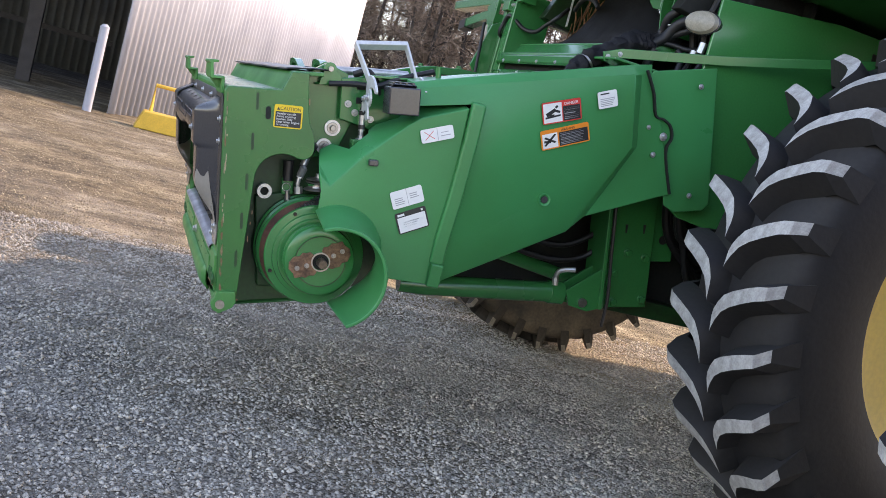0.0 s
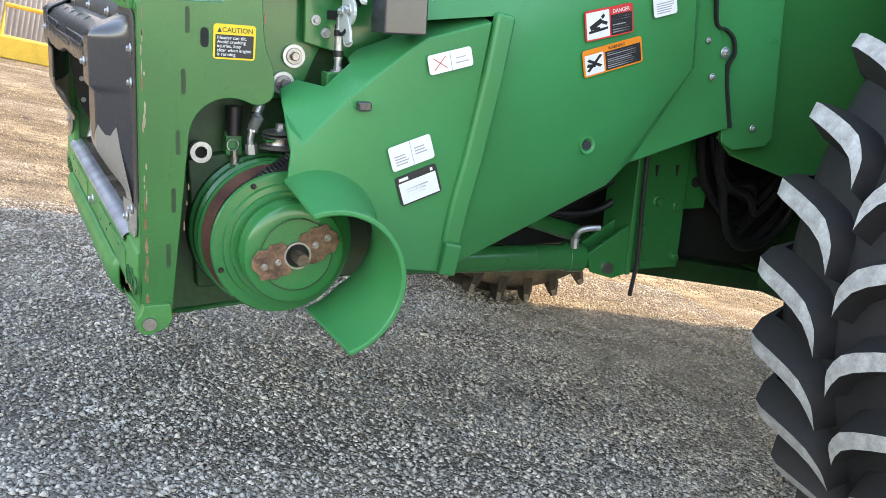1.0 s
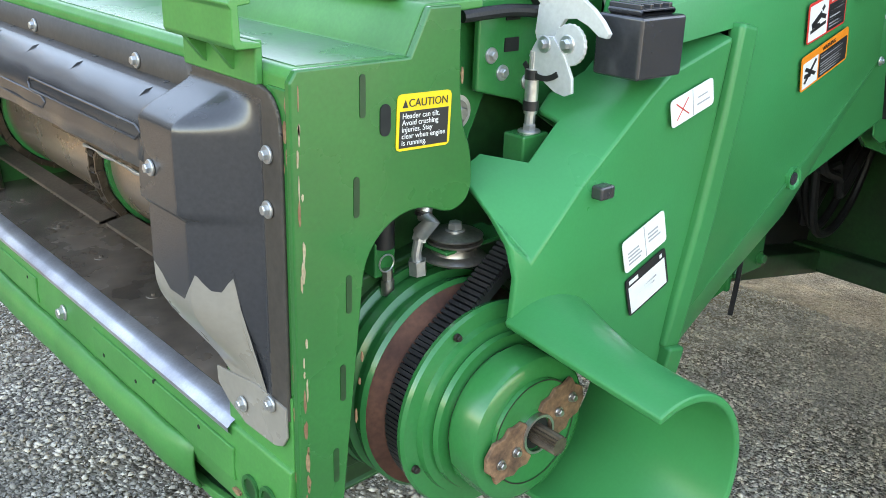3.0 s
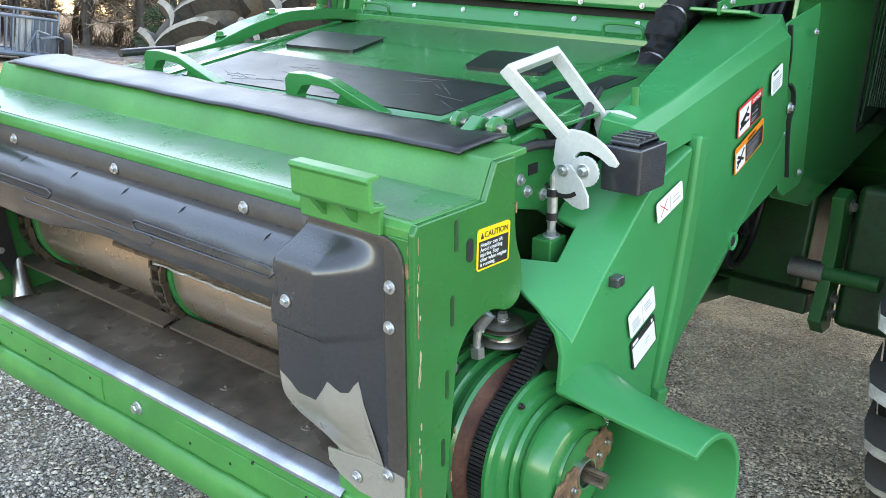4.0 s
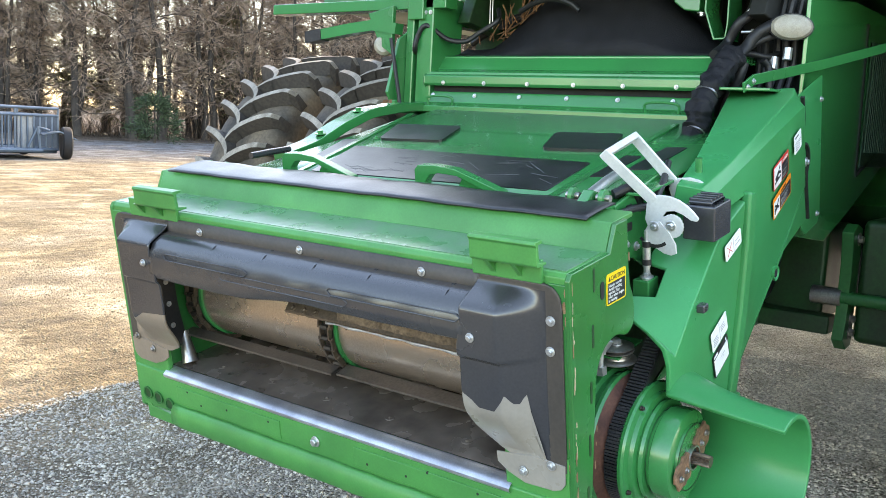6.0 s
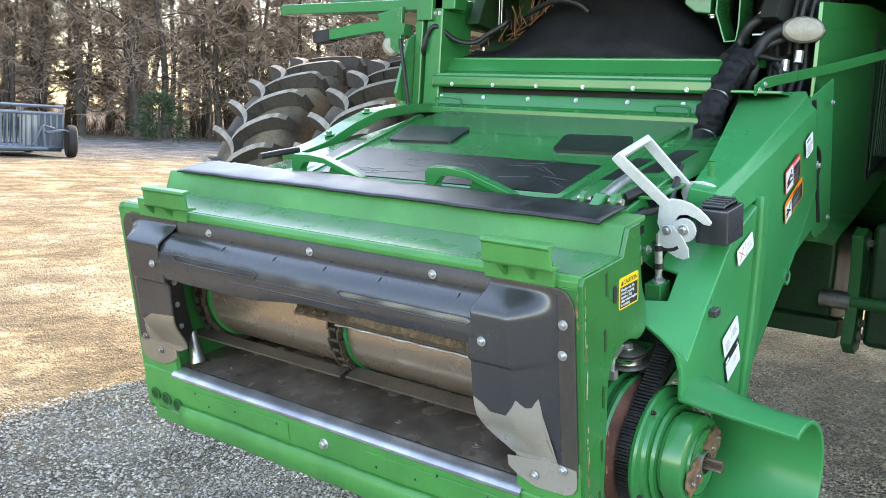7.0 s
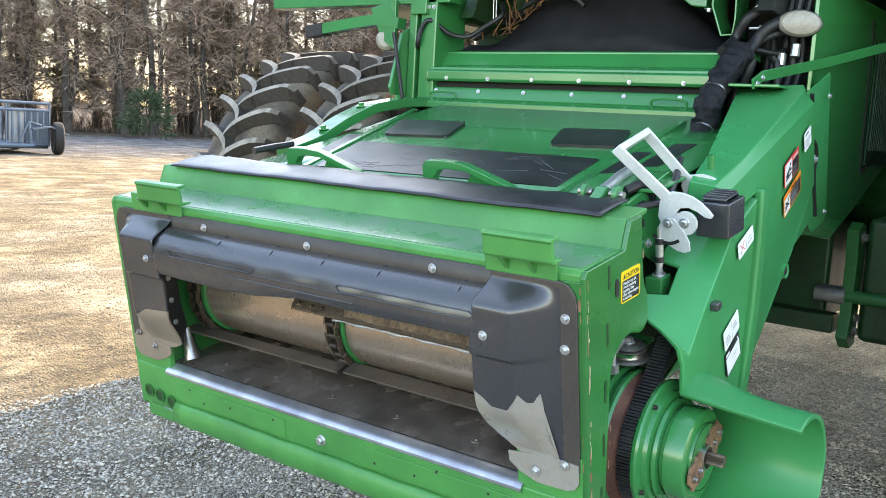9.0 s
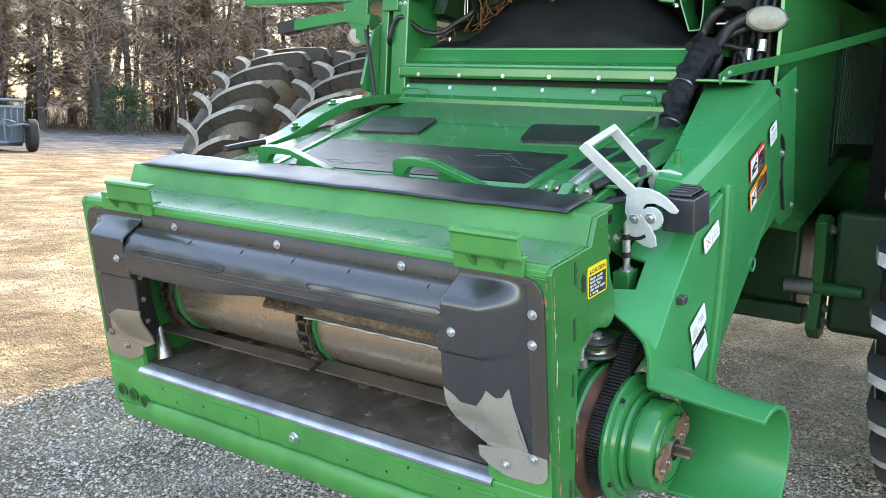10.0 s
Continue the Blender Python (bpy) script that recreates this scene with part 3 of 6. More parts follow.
rows = [[(x, y, deck_z(x)) for x in (-0.37, 0.0, 0.4, 0.80)] for y in (4.25, 4.6, 5.0, 5.4, mirror(4.31))]
grid(bm, rows)
deck = part("deck", bm, GREEN, combine, "flat green deck on top of the feeder house", solid=0.006)


def pad(corners, name="grip_pad", label="scratched black anti-slip pad", dz=0.006, r=0.02):
    """A flat pad on the deck with rounded corners; corners run round it as (x, y)."""
    bm = bmesh.new()
    pts, q = [], [Vector(c) for c in corners]
    for a, b, c in zip(q[-1:] + q[:-1], q, q[1:] + q[:1]):
        p0, p1 = b + (a - b).normalized() * r, b + (c - b).normalized() * r
        pts += [p0 * (1 - u) ** 2 + b * (2 * u * (1 - u)) + p1 * u * u for u in (0, 0.33, 0.67, 1)]
    lo = [bm.verts.new((x, y, deck_z(x) + 0.003)) for x, y in pts]
    hi = [bm.verts.new((x, y, deck_z(x) + dz)) for x, y in pts]
    bm.faces.new(hi)
    for i in range(len(pts)):
        j = (i + 1) % len(pts)
        bm.faces.new((lo[i], lo[j], hi[j], hi[i]))
    return part(name, bm, RUBBER, deck, label)


pad([(-0.21, 5.335), (-0.175, 4.50), (0.122, 4.535), (0.11, 5.441)], r=0.008)
for lid in ([(0.212, 5.424), (0.237, 5.168), (0.453, 5.241), (0.435, 5.526)], [(0.229, 4.767), (0.256, 4.548), (0.470, 4.610), (0.442, 4.845)]):
    pad(lid, "lid", "black access lid", 0.012, 0.025)
pad([(-0.09, 5.47), (-0.08, 5.405), (0.205, 5.49), (0.19, 5.57)], r=0.006)
pad([(-0.02, 4.475), (0.0, 4.425), (0.232, 4.430), (0.226, 4.495)], r=0.006)
pad([(0.08, 4.40), (0.10, 4.345), (0.365, 4.350), (0.352, 4.412)], r=0.006)
# small catches at the lids' corners
for x, y in ((0.232, 5.455), (0.44, 5.40), (0.222, 4.545), (0.40, 4.47)):
    bolt(deck, (x, y, deck_z(x) + 0.003), (0, 0, 1), 0.006, GREEN, washer=1.8, name="catch")
for (xa, ya), (xb, yb) in (((-0.24, 4.455), (0.66, 4.52)), ((-0.24, 5.365), (0.64, 5.63))):
    bm = bmesh.new()
    strip(bm, [(xa, ya, deck_z(xa) + 0.004), (xb, yb, deck_z(xb) + 0.004)], 0.020, 0.008)
    part("deck_rib", bm, GREEN, combine)
# pale scratches on the pad
rng = random.Random(41)
for k in range(46):
    x, y, a, L = rng.uniform(-0.17, 0.09), rng.uniform(4.53, 5.3), rng.uniform(-0.5, 0.9), rng.uniform(0.012, 0.05)
    dx, dy = L * math.sin(a), L * math.cos(a)
    bm = bmesh.new()
    strip(bm, [(x - dx, y - dy, deck_z(x - dx) + 0.0063), (x + dx, y + dy, deck_z(x + dx) + 0.0063)], rng.uniform(0.0006, 0.0016), 0.0006, (math.cos(a), -math.sin(a), 0))
    part("scratch", bm, SCRATCH, deck)
# rubber flap behind the top rail
bm = bmesh.new()
rng = random.Random(3)
rows = []
for k in range(61):
    y = 4.212 + (5.70 - 4.212) * k / 60
    w = 0.0012 * math.sin(k * 1.1) + 0.002 * math.sin(k * 0.37)
    rows.append([(-0.474 + 0.4 * w, y, 1.429 + 0.3 * w), (-0.462, y, 1.4325 + 0.4 * w), (-0.44, y, 1.434 + 0.6 * w), (-0.405, y, 1.436 - 0.5 * w), (-0.36, y, 1.4365 + w), (-0.338 - w, y, 1.435 + w)])
grid(bm, rows)
part("rubber_flap", bm, FLAPRUBBER, combine, "black rubber flap, wavy and scuffed", solid=0.004)
# arched brackets and hinge eyes behind the flap
for y in (4.572, 5.103):
    bm = bmesh.new()
    out = [(0.288, 1.398), (0.288, 1.455), (0.276, 1.468), (0.218, 1.471), (0.150, 1.465), (0.0, 1.416), (0.0, 1.404), (0.02, 1.404), (0.145, 1.447), (0.205, 1.450), (0.235, 1.444), (0.252, 1.424), (0.256, 1.398)]
    prism(bm, [(y + a, b) for a, b in out], -0.275, -0.245, "x")
    arch = part("lift_bracket", bm, GREEN, combine, bevel=0.002)
    bm = bmesh.new()
    prism(bm, [(y + 0.17, 1.399), (y + 0.15, 1.432), (y + 0.06, 1.415), (y + 0.06, 1.399)], -0.243, -0.236, "x")
    part("gusset", bm, GREEN, arch)
for y in (4.25, 4.33, 5.60, 5.68):
    bm = bmesh.new()
    r = 0.021 if y < 5 else 0.018
    prism(bm, [(-0.36, 1.39)] + arc(-0.325, (1.42 if y < 5 else 1.40) + r, r, 190, -10, 10) + [(-0.26, 1.39)], y - 0.006, y + 0.006)
    eye = part("hinge_eye", bm, GREEN, combine, bevel=0.002)
    bm = bmesh.new()
    tube(bm, [(-0.325, y - 0.018, (1.42 if y < 5 else 1.40) + r), (-0.325, y + 0.018, (1.42 if y < 5 else 1.40) + r)], 0.4 * r, 14)
    part("hinge_pin", bm, STEEL, eye)
bm = bmesh.new()
tube(bm, [(-0.31, 4.30, 1.437), (-0.16, 4.33, 1.441), (-0.04, 4.35, 1.441)], 0.014, 12)
part("tilt_rod", bm, ZINC, combine)
bm = bmesh.new()
tube(bm, [(-0.19, 5.635, 1.428), (-0.1, 5.64, 1.424), (-0.01, 5.645, 1.418)], 0.011, 12)
part("tilt_rod", bm, BLACK, combine)
# far side rail along the deck
bm = bmesh.new()
pts = curve([(0.0, 5.70, 1.385), (0.136, 5.70, 1.400), (0.207, 5.70, 1.418), (0.295, 5.70, 1.443), (0.37, 5.70, 1.458), (0.448, 5.70, 1.471), (0.541, 5.70, 1.470), (0.639, 5.70, 1.466), (0.76, 5.70, 1.452)], 6)
strip(bm, pts, 0.085, 0.036, (0, 1, 0))
part("side_arm", bm, GREEN, combine, "bent green arm along the far side", bevel=0.004)
for x, y, z in ((0.19, 5.69, 1.434), (0.41, 5.70, 1.484), (0.60, 5.68, 1.487)):
    bolt(combine, (x, y, z), (0, 0, 1), 0.012, GREEN)
bm = bmesh.new()
prism(bm, [(-0.40, 0.70), (-0.40, 1.24), (-0.2, 1.31), (0.9, 1.40), (0.9, 1.0), (0.3, 0.80)], mirror(4.12), mirror(4.05))
part("far_shield", bm, SHIELD, combine, bevel=0.02)

# ---- near side shield ----
def skin(name, verts, faces, mats, label="", solid=0.012, bevel=0.012, space=None, sharp=28):
    bm = bmesh.new()
    vs = [bm.verts.new(v) for v in verts]
    for f in faces:
        bm.faces.new([vs[i] for i in f])
    return part(name, bm, mats, combine, label, space, solid=solid, bevel=bevel, sharp=sharp)


# front lower shield: flat flank, top turned in, cut-out at the front
V = [(-0.374, 4.068, 1.004), (-0.373, 4.080, 1.118), (-0.368, 4.120, 1.147), (-0.361, 4.160, 1.163), (-0.352, 4.203, 1.181), (-0.313, 4.200, 1.203),
     (-0.268, 4.150, 1.194), (-0.210, 4.150, 1.247), (-0.198, 4.200, 1.252), (-0.177, 4.200, 1.275), (-0.100, 4.200, 1.300), (-0.338, 4.070, 1.087),
     (-0.238, 4.069, 1.184), (-0.097, 4.072, 1.290), (-0.060, 4.073, 1.312), (0.096, 4.076, 1.352), (0.090, 4.190, 1.380), (-0.060, 4.190, 1.345),
     (0.018, 4.084, 0.775), (-0.150, 4.074, 0.80), (-0.170, 4.070, 0.93), (-0.270, 4.066, 1.0), (-0.366, 4.071, 1.07)]
skin("lower_shield", V, [(0, 21, 12, 11, 22), (21, 20, 18, 15, 14, 13, 12), (20, 19, 18), (22, 11, 1), (1, 11, 2), (2, 11, 12, 3), (3, 12, 6, 5), (3, 5, 4), (12, 13, 7, 6),
     (13, 8, 7), (13, 10, 9, 8), (13, 14, 17, 10), (14, 15, 16, 17)], SHIELD, "green moulded plastic side shield over the drive", solid=0.012, bevel=0.012, sharp=40)
# flared mouth round the pulley
bm = bmesh.new()
CX, CZ = -0.360, 0.858
rows = []
for s in range(9):
    q = s / 8
    y = 4.07 - 0.28 * q
    row = []
    for k in range(33):
        a = radians(97 + 11 * q - (97 + 11 * q + 76) * k / 32)
        r = 0.145 + 0.055 * (1 - q) ** 2.2 * math.sin(max(0, min(math.pi, (0.6 + k) / 26 * math.pi)))
        row.append((CX + r * math.cos(a), y, CZ + r * math.sin(a)))
    rows.append(row)
grid(bm, rows)
part("shield_mouth", bm, SHIELD, combine, "half-round green mouth of the shield round the shaft", solid=0.012, bevel=0.004, sharp=60)
# rear upper shield: flank, slanting skirt under a crease, top turned in
V = [(-0.075, 4.085, 1.35), (0.105, 4.085, 1.368), (0.030, 4.108, 0.775), (0.298, 4.150, 0.868), (0.522, 4.172, 0.953), (0.592, 4.182, 1.008),
     (0.055, 4.083, 0.885), (0.455, 4.100, 1.112), (0.715, 4.122, 1.264), (0.70, 4.128, 1.508), (-0.075, 4.090, 1.403),
     (0.757, 4.168, 1.262), (0.74, 4.160, 1.515), (0.92, 4.178, 1.10), (0.79, 4.178, 1.520),
     (-0.085, 4.116, 1.420), (0.10, 4.116, 1.449), (0.70, 4.160, 1.538), (0.80, 4.19, 1.546), (0.70, 4.365, 1.520), (0.10, 4.205, 1.455), (-0.085, 4.175, 1.427),
     (0.82, 4.40, 1.530), (0.87, 4.178, 1.30), (-0.085, 4.185, 1.37), (0.10, 4.215, 1.38), (0.70, 4.375, 1.42), (0.82, 4.41, 1.43)]
skin("upper_shield", V, [(0, 1, 9, 10), (1, 6, 7, 8, 9), (6, 2, 3, 7), (3, 4, 7), (4, 8, 7), (4, 5, 11, 8), (8, 11, 12, 9), (5, 13, 23, 11), (11, 23, 14, 12),
     (10, 9, 17, 16), (10, 16, 15), (9, 12, 14, 18, 17), (15, 16, 20, 21), (16, 17, 19, 20), (17, 18, 22, 19), (21, 20, 25, 24), (20, 19, 26, 25), (19, 22, 27, 26), (0, 10, 15, 21, 24)], SHIELD,
     "green moulded plastic shield along the feeder house", solid=0.012, bevel=0.014)
# rib where the two shields meet
bm = bmesh.new()
strip(bm, [(0.128, 4.076, 1.375), (0.105, 4.072, 1.24), (0.07, 4.072, 1.06), (0.04, 4.075, 0.93), (0.026, 4.080, 0.845)], 0.05, 0.03, (1, 0, -0.2))
part("shield_rib", bm, SHIELD, combine, bevel=0.010)
bm = bmesh.new()
strip(bm, [(0.030, 4.072, 0.850), (0.018, 4.08, 0.772)], 0.044, 0.036, (1, 0, -0.2))
part("rib_foot", bm, SHIELD, combine, bevel=0.006)
# quarter panel behind the shield
skin("rear_panel", [(0.80, 4.175, 1.53), (1.06, 4.185, 1.56), (1.10, 4.185, 1.07), (1.075, 4.185, 1.045), (0.955, 4.185, 1.035), (0.91, 4.184, 1.06), (0.895, 4.184, 1.15),
     (0.850, 4.184, 1.28), (0.862, 4.184, 1.31), (0.85, 4.184, 1.35), (0.805, 4.184, 1.40), (0.78, 4.184, 1.50)], [tuple(range(12))], SHIELD, solid=0.006, bevel=0.003)
bm = bmesh.new()
strip(bm, curve([(0.76, 4.150, 1.529), (0.80, 4.158, 1.454), (0.823, 4.166, 1.378), (0.858, 4.168, 1.366), (0.889, 4.168, 1.343), (0.90, 4.168, 1.303), (0.884, 4.168, 1.268),
                 (0.89, 4.168, 1.212), (0.92, 4.168, 1.102)], 4), 0.012, 0.007, (0, 1, 0))
part("seam", bm, DARK, combine, "dark wavy gap between the green shields")
for x, z, r in ((0.863, 1.305, 0.009), (0.80, 1.335, 0.005), (0.83, 1.24, 0.006), (1.0, 1.10, 0.006), (0.99, 1.49, 0.006)):
    bolt(combine, (x, 4.164, z), (0, -1, 0), r)
bm = bmesh.new()
lathe(bm, [(0.012, 4.094), (0.017, 4.0885), (0.0215, 4.0875), (0.0215, 4.10)], 0.396, 1.072, 28, cap=False)
part("dimple", bm, SHIELD, combine)
bm = bmesh.new()
tube(bm, [(0.396, 4.0895, 1.072), (0.396, 4.10, 1.072)], 0.012, 16)
part("plug", bm, BLACK, combine)
bm = bmesh.new()
box(bm, -0.226, -0.196, 4.045, 4.066, 1.158, 1.178)
part("clip", bm, BLACK, combine, bevel=0.004)
bm = bmesh.new()
tube(bm, [(0.01, 4.163, 1.43), (0.01, 4.163, 1.478)], 0.009, 12)
part("stop_pin", bm, GREEN, combine)
bm = bmesh.new()
box(bm, 0.60, 0.69, 4.268, 4.284, 1.505, 1.5175)
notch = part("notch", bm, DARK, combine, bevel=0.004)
bolt(combine, (0.69, 4.276, 1.516), (0, 0, 1), 0.012, washer=1.8)

# ---- drive pulleys ----
PX, PZ = -0.366, 0.861
def turned(name, prof, mats, label="", n=64):
    bm = bmesh.new()
    lathe(bm, prof, PX, PZ, n)
    return part(name, bm, mats, combine, label, sharp=30)


hub = turned("hub", [(0.03, 4.012), (0.078, 4.012), (0.079, 4.018), (0.100, 4.018), (0.107, 4.022), (0.110, 4.030), (0.110, 4.066), (0.104, 4.070), (0.100, 4.085)], GREEN, "glossy green pulley hub")
turned("outer_pulley", [(0.100, 4.078), (0.120, 4.078), (0.122, 4.086), (0.118, 4.092), (0.134, 4.094), (0.136, 4.104), (0.156, 4.106), (0.159, 4.112), (0.157, 4.120), (0.130, 4.140), (0.115, 4.150)], GREEN, "green pulley flange")
turned("belt_face", [(0.164, 4.183), (0.161, 4.178), (0.118, 4.150)], RUST, "rusty belt groove of the pulley")
turned("inner_pulley", [(0.164, 4.182), (0.169, 4.188), (0.168, 4.197), (0.160, 4.203), (0.160, 4.214), (0.170, 4.220), (0.171, 4.236), (0.163, 4.242), (0.163, 4.252), (0.173, 4.258), (0.173, 4.274), (0.15, 4.29), (0.06, 4.30)], GREEN, "green inner pulley flange with turned rings")
bm = bmesh.new()
R = [(PX + math.cos(a) * (0.011 + 0.0035 * (k % 2)), PZ + math.sin(a) * (0.011 + 0.0035 * (k % 2))) for k, a in enumerate(i * math.tau / 32 for i in range(32))]
prism(bm, R, 3.965, 4.03)
part("splined_shaft", bm, CHAIN, combine, "splined steel drive shaft")
bm = bmesh.new()
lathe(bm, [(0.0255, 4.003), (0.0295, 4.003), (0.0295, 4.014), (0.0255, 4.014), (0.0255, 4.05)], PX, PZ, 28, cap=False)
part("bearing_ring", bm, STEEL, combine)
bm = bmesh.new()
lathe(bm, [(0.0135, 4.0105), (0.0245, 4.0105)], PX, PZ, 28, cap=False)
part("bore", bm, DARK, combine)
for r0, r1, y in ((0.1005, 0.1035, 4.0765), (0.0765, 0.0785, 4.0112), (0.119, 0.1215, 4.0925)):
    bm = bmesh.new()
    lathe(bm, [(r0, y), (r1, y)], PX, PZ, 56, cap=False)
    part("grease_ring", bm, PINBLACK, combine)
for a, rr, y in ((62, 0.128, 4.0925), (118, 0.147, 4.1035), (200, 0.147, 4.1035)):
    bolt(combine, (PX + rr * math.cos(radians(a)), y, PZ + rr * math.sin(radians(a))), (0, -1, 0), 0.005, PINBLACK, washer=1.2)
for a0 in (28, 196):
    bm = bmesh.new()
    rng = random.Random(a0)
    pts = [(PX + r * math.cos(radians(a)), PZ + r * math.sin(radians(a))) for r, a in
           [(0.031, a0 - 62), (0.044, a0 - 58), (0.052, a0 - 46), (0.062, a0 - 42), (0.066, a0 - 30), (0.084, a0 - 26), (0.096, a0 - 14), (0.099, a0 - 2), (0.090, a0 + 8), (0.092, a0 + 18), (0.074, a0 + 24), (0.066, a0 + 34), (0.054, a0 + 36), (0.046, a0 + 52), (0.033, a0 + 58), (0.028, a0)]]
    prism(bm, pts, 4.006, 4.013)
    flat = part("coupler_plate", bm, RUSTPLATE, combine, "rusty two-eared coupler plate", bevel=0.002)
    for rr in (0.044, 0.074):
        bolt(flat, (PX + rr * math.cos(radians(a0)), 4.006, PZ + rr * math.sin(radians(a0))), (0, -1, 0), 0.0055, STEEL, washer=1.4)
# ribbed belt running back over the pulley
bm = bmesh.new()
path = [(PX + 0.134 * math.cos(radians(a)), 4.138, PZ + 0.134 * math.sin(radians(a))) for a in range(240, 118, -6)] + [(-0.36, 4.140, 1.040), (-0.28, 4.145, 1.082), (-0.19, 4.15, 1.150)]
path[-3] = (-0.380, 4.140, 1.012)
strip(bm, path, 0.042, 0.014)
belt = part("drive_belt", bm, RUBBER, combine, "ribbed black rubber drive belt")
path = [Vector(p) for p in path]

for a, b in zip(path, path[1:]):
    d = (b - a)
    n = max(1, round(d.length / 0.009))
    t = d.normalized()
    nrm = t.cross(Vector((0, 1, 0))).normalized()
    for k in range(n):
        bm = bmesh.new()
        c = a + d * (k + 0.5) / n + nrm * (-0.010 if nrm.dot(Vector((a.x - PX, 0, a.z - PZ))) < 0 else 0.010)
        strip(bm, [c - t * 0.0028, c + t * 0.0028], 0.041, 0.008)
        part("belt_cog", bm, RUBBER, belt)
# housing and small fittings behind the pulley
bm = bmesh.new()
tube(bm, [(PX, 4.26, PZ), (PX, 4.31, PZ)], 0.175, 40)
prism(bm, [(-0.52, 0.72), (-0.54, 1.02), (-0.30, 1.06), (-0.1, 0.9), (-0.1, 0.72)], 4.27, 4.31)
part("gear_housing", bm, DEEPSHADE, combine, bevel=0.006)
for x, z in ((-0.303, 1.253), (-0.327, 1.192)):
    bm = bmesh.new()
    lathe(bm, [(0.026, 4.27), (0.026, 4.262), (0.015, 4.262)], x, z, 28)
    w = part("washer", bm, ZINC, combine)
    bolt(w, (x, 4.262, z), (0, -1, 0), 0.011, STEEL)
bm = bmesh.new()
prism(bm, [(-0.40, 1.15), (-0.40, 1.42), (-0.33, 1.46), (-0.26, 1.43), (-0.24, 1.27), (-0.29, 1.16)], 4.272, 4.30)
part("pivot_plate", bm, GREEN, combine, bevel=0.004)
bm = bmesh.new()
prism(bm, [(-0.288, 1.285), (-0.288, 1.415), (-0.02, 1.45), (-0.02, 1.30), (-0.1, 1.2), (-0.20, 1.262)], 4.24, 4.252)
bracket = part("latch_bracket", bm, GREEN, combine, bevel=0.004)
for x, z in ((-0.222, 1.393), (-0.222, 1.348), (-0.16, 1.40)):
    bm = bmesh.new()
    box(bm, x - 0.014, x + 0.014, 4.2375, 4.241, z - 0.01, z + 0.01)
    part("window", bm, DARK, bracket)
for x, z in ((-0.238, 1.308), (-0.185, 1.290), (-0.262, 1.335)):
    bolt(bracket, (x, 4.24, z), (0, -1, 0), 0.007)
bm = bmesh.new()
lathe(bm, [(0.0135, 4.262), (0.024, 4.262), (0.024, 4.285), (0.0135, 4.285), (0.0135, 4.262)], -0.511, 1.037, 28, cap=False)
part("ring_boss", bm, ZINC, combine, "bright steel ring")
bm = bmesh.new()
tube(bm, [(-0.511, 4.275, 1.037), (-0.511, 4.28, 1.037)], 0.0135, 18)
part("hole", bm, DARK, combine)
# hydraulic fitting and idler pulley over the gear housing
bm = bmesh.new()
tube(bm, [(-0.409, 4.218, 1.040), (-0.411, 4.218, 1.062)], 0.0135, 6)
fitting = part("hose_fitting", bm, ZINC, combine, "zinc hydraulic elbow fitting", sharp=25)
bm = bmesh.new()
tube(bm, [(-0.411, 4.218, 1.060), (-0.413, 4.218, 1.072), (-0.409, 4.218, 1.092)], 0.0075, 10)
part("neck", bm, ZINC, fitting)
bm = bmesh.new()
tube(bm, [(-0.409, 4.218, 1.090), (-0.405, 4.218, 1.100)], 0.0115, 6)
part("nut", bm, ZINC, fitting, sharp=25)
bm = bmesh.new()
tube(bm, [(-0.406, 4.218, 1.100), (-0.400, 4.202, 1.122), (-0.399, 4.221, 1.126)], [0.0125, 0.0125, 0.0105], 12)
part("crimp_sleeve", bm, ZINC, fitting)
bm = bmesh.new()
tube(bm, [(-0.399, 4.221, 1.126), (-0.398, 4.221, 1.131)], 0.0128, 12)
part("band", bm, RUBBER, fitting)
bm = bmesh.new()
tube(bm, [(-0.398, 4.221, 1.131), (-0.386, 4.226, 1.160), (-0.380, 4.230, 1.168)], 0.0115, 12)
part("ferrule", bm, ZINC, fitting)
bm = bmesh.new()
tube(bm, curve([(-0.382, 4.228, 1.162), (-0.365, 4.240, 1.185), (-0.33, 4.31, 1.20), (-0.2, 4.33, 1.25)], 5), 0.011, 10)
part("hose", bm, HOSE, combine)
IX, IY = -0.347, 4.21


def sheave(prof, z, name, parent, label=""):
    bm = bmesh.new()
    lathe(bm, prof, 0, 0, 36)
    bmesh.ops.rotate(bm, cent=(0, 0, 0), matrix=Matrix.Rotation(radians(90), 3, "X"), verts=bm.verts)
    bmesh.ops.translate(bm, vec=(IX, IY, z), verts=bm.verts)
    return part(name, bm, STEEL, parent, label)


idler = sheave([(0.010, 0.0), (0.047, 0.0), (0.048, 0.003), (0.045, 0.006), (0.034, 0.009), (0.032, 0.014), (0.032, 0.018)], 1.054, "idler_pulley", combine, "small steel idler pulley with dished rims")
sheave([(0.030, 0.0), (0.030, 0.004), (0.041, 0.007), (0.042, 0.010), (0.028, 0.012), (0.026, 0.014)], 1.072, "flange", idler)
sheave([(0.024, 0.0), (0.040, 0.002), (0.0415, 0.005), (0.036, 0.008), (0.014, 0.010)], 1.085, "cap", idler)
bolt(idler, (IX, IY, 1.095), (0, 0, 1), 0.011, washer=1.3)
bm = bmesh.new()
prism(bm, [(-0.385, 4.185), (-0.385, 4.235), (-0.25, 4.255), (-0.25, 4.19)], 1.070, 1.076, "z")
part("idler_arm", bm, GREEN, combine, bevel=0.002)
bm = bmesh.new()
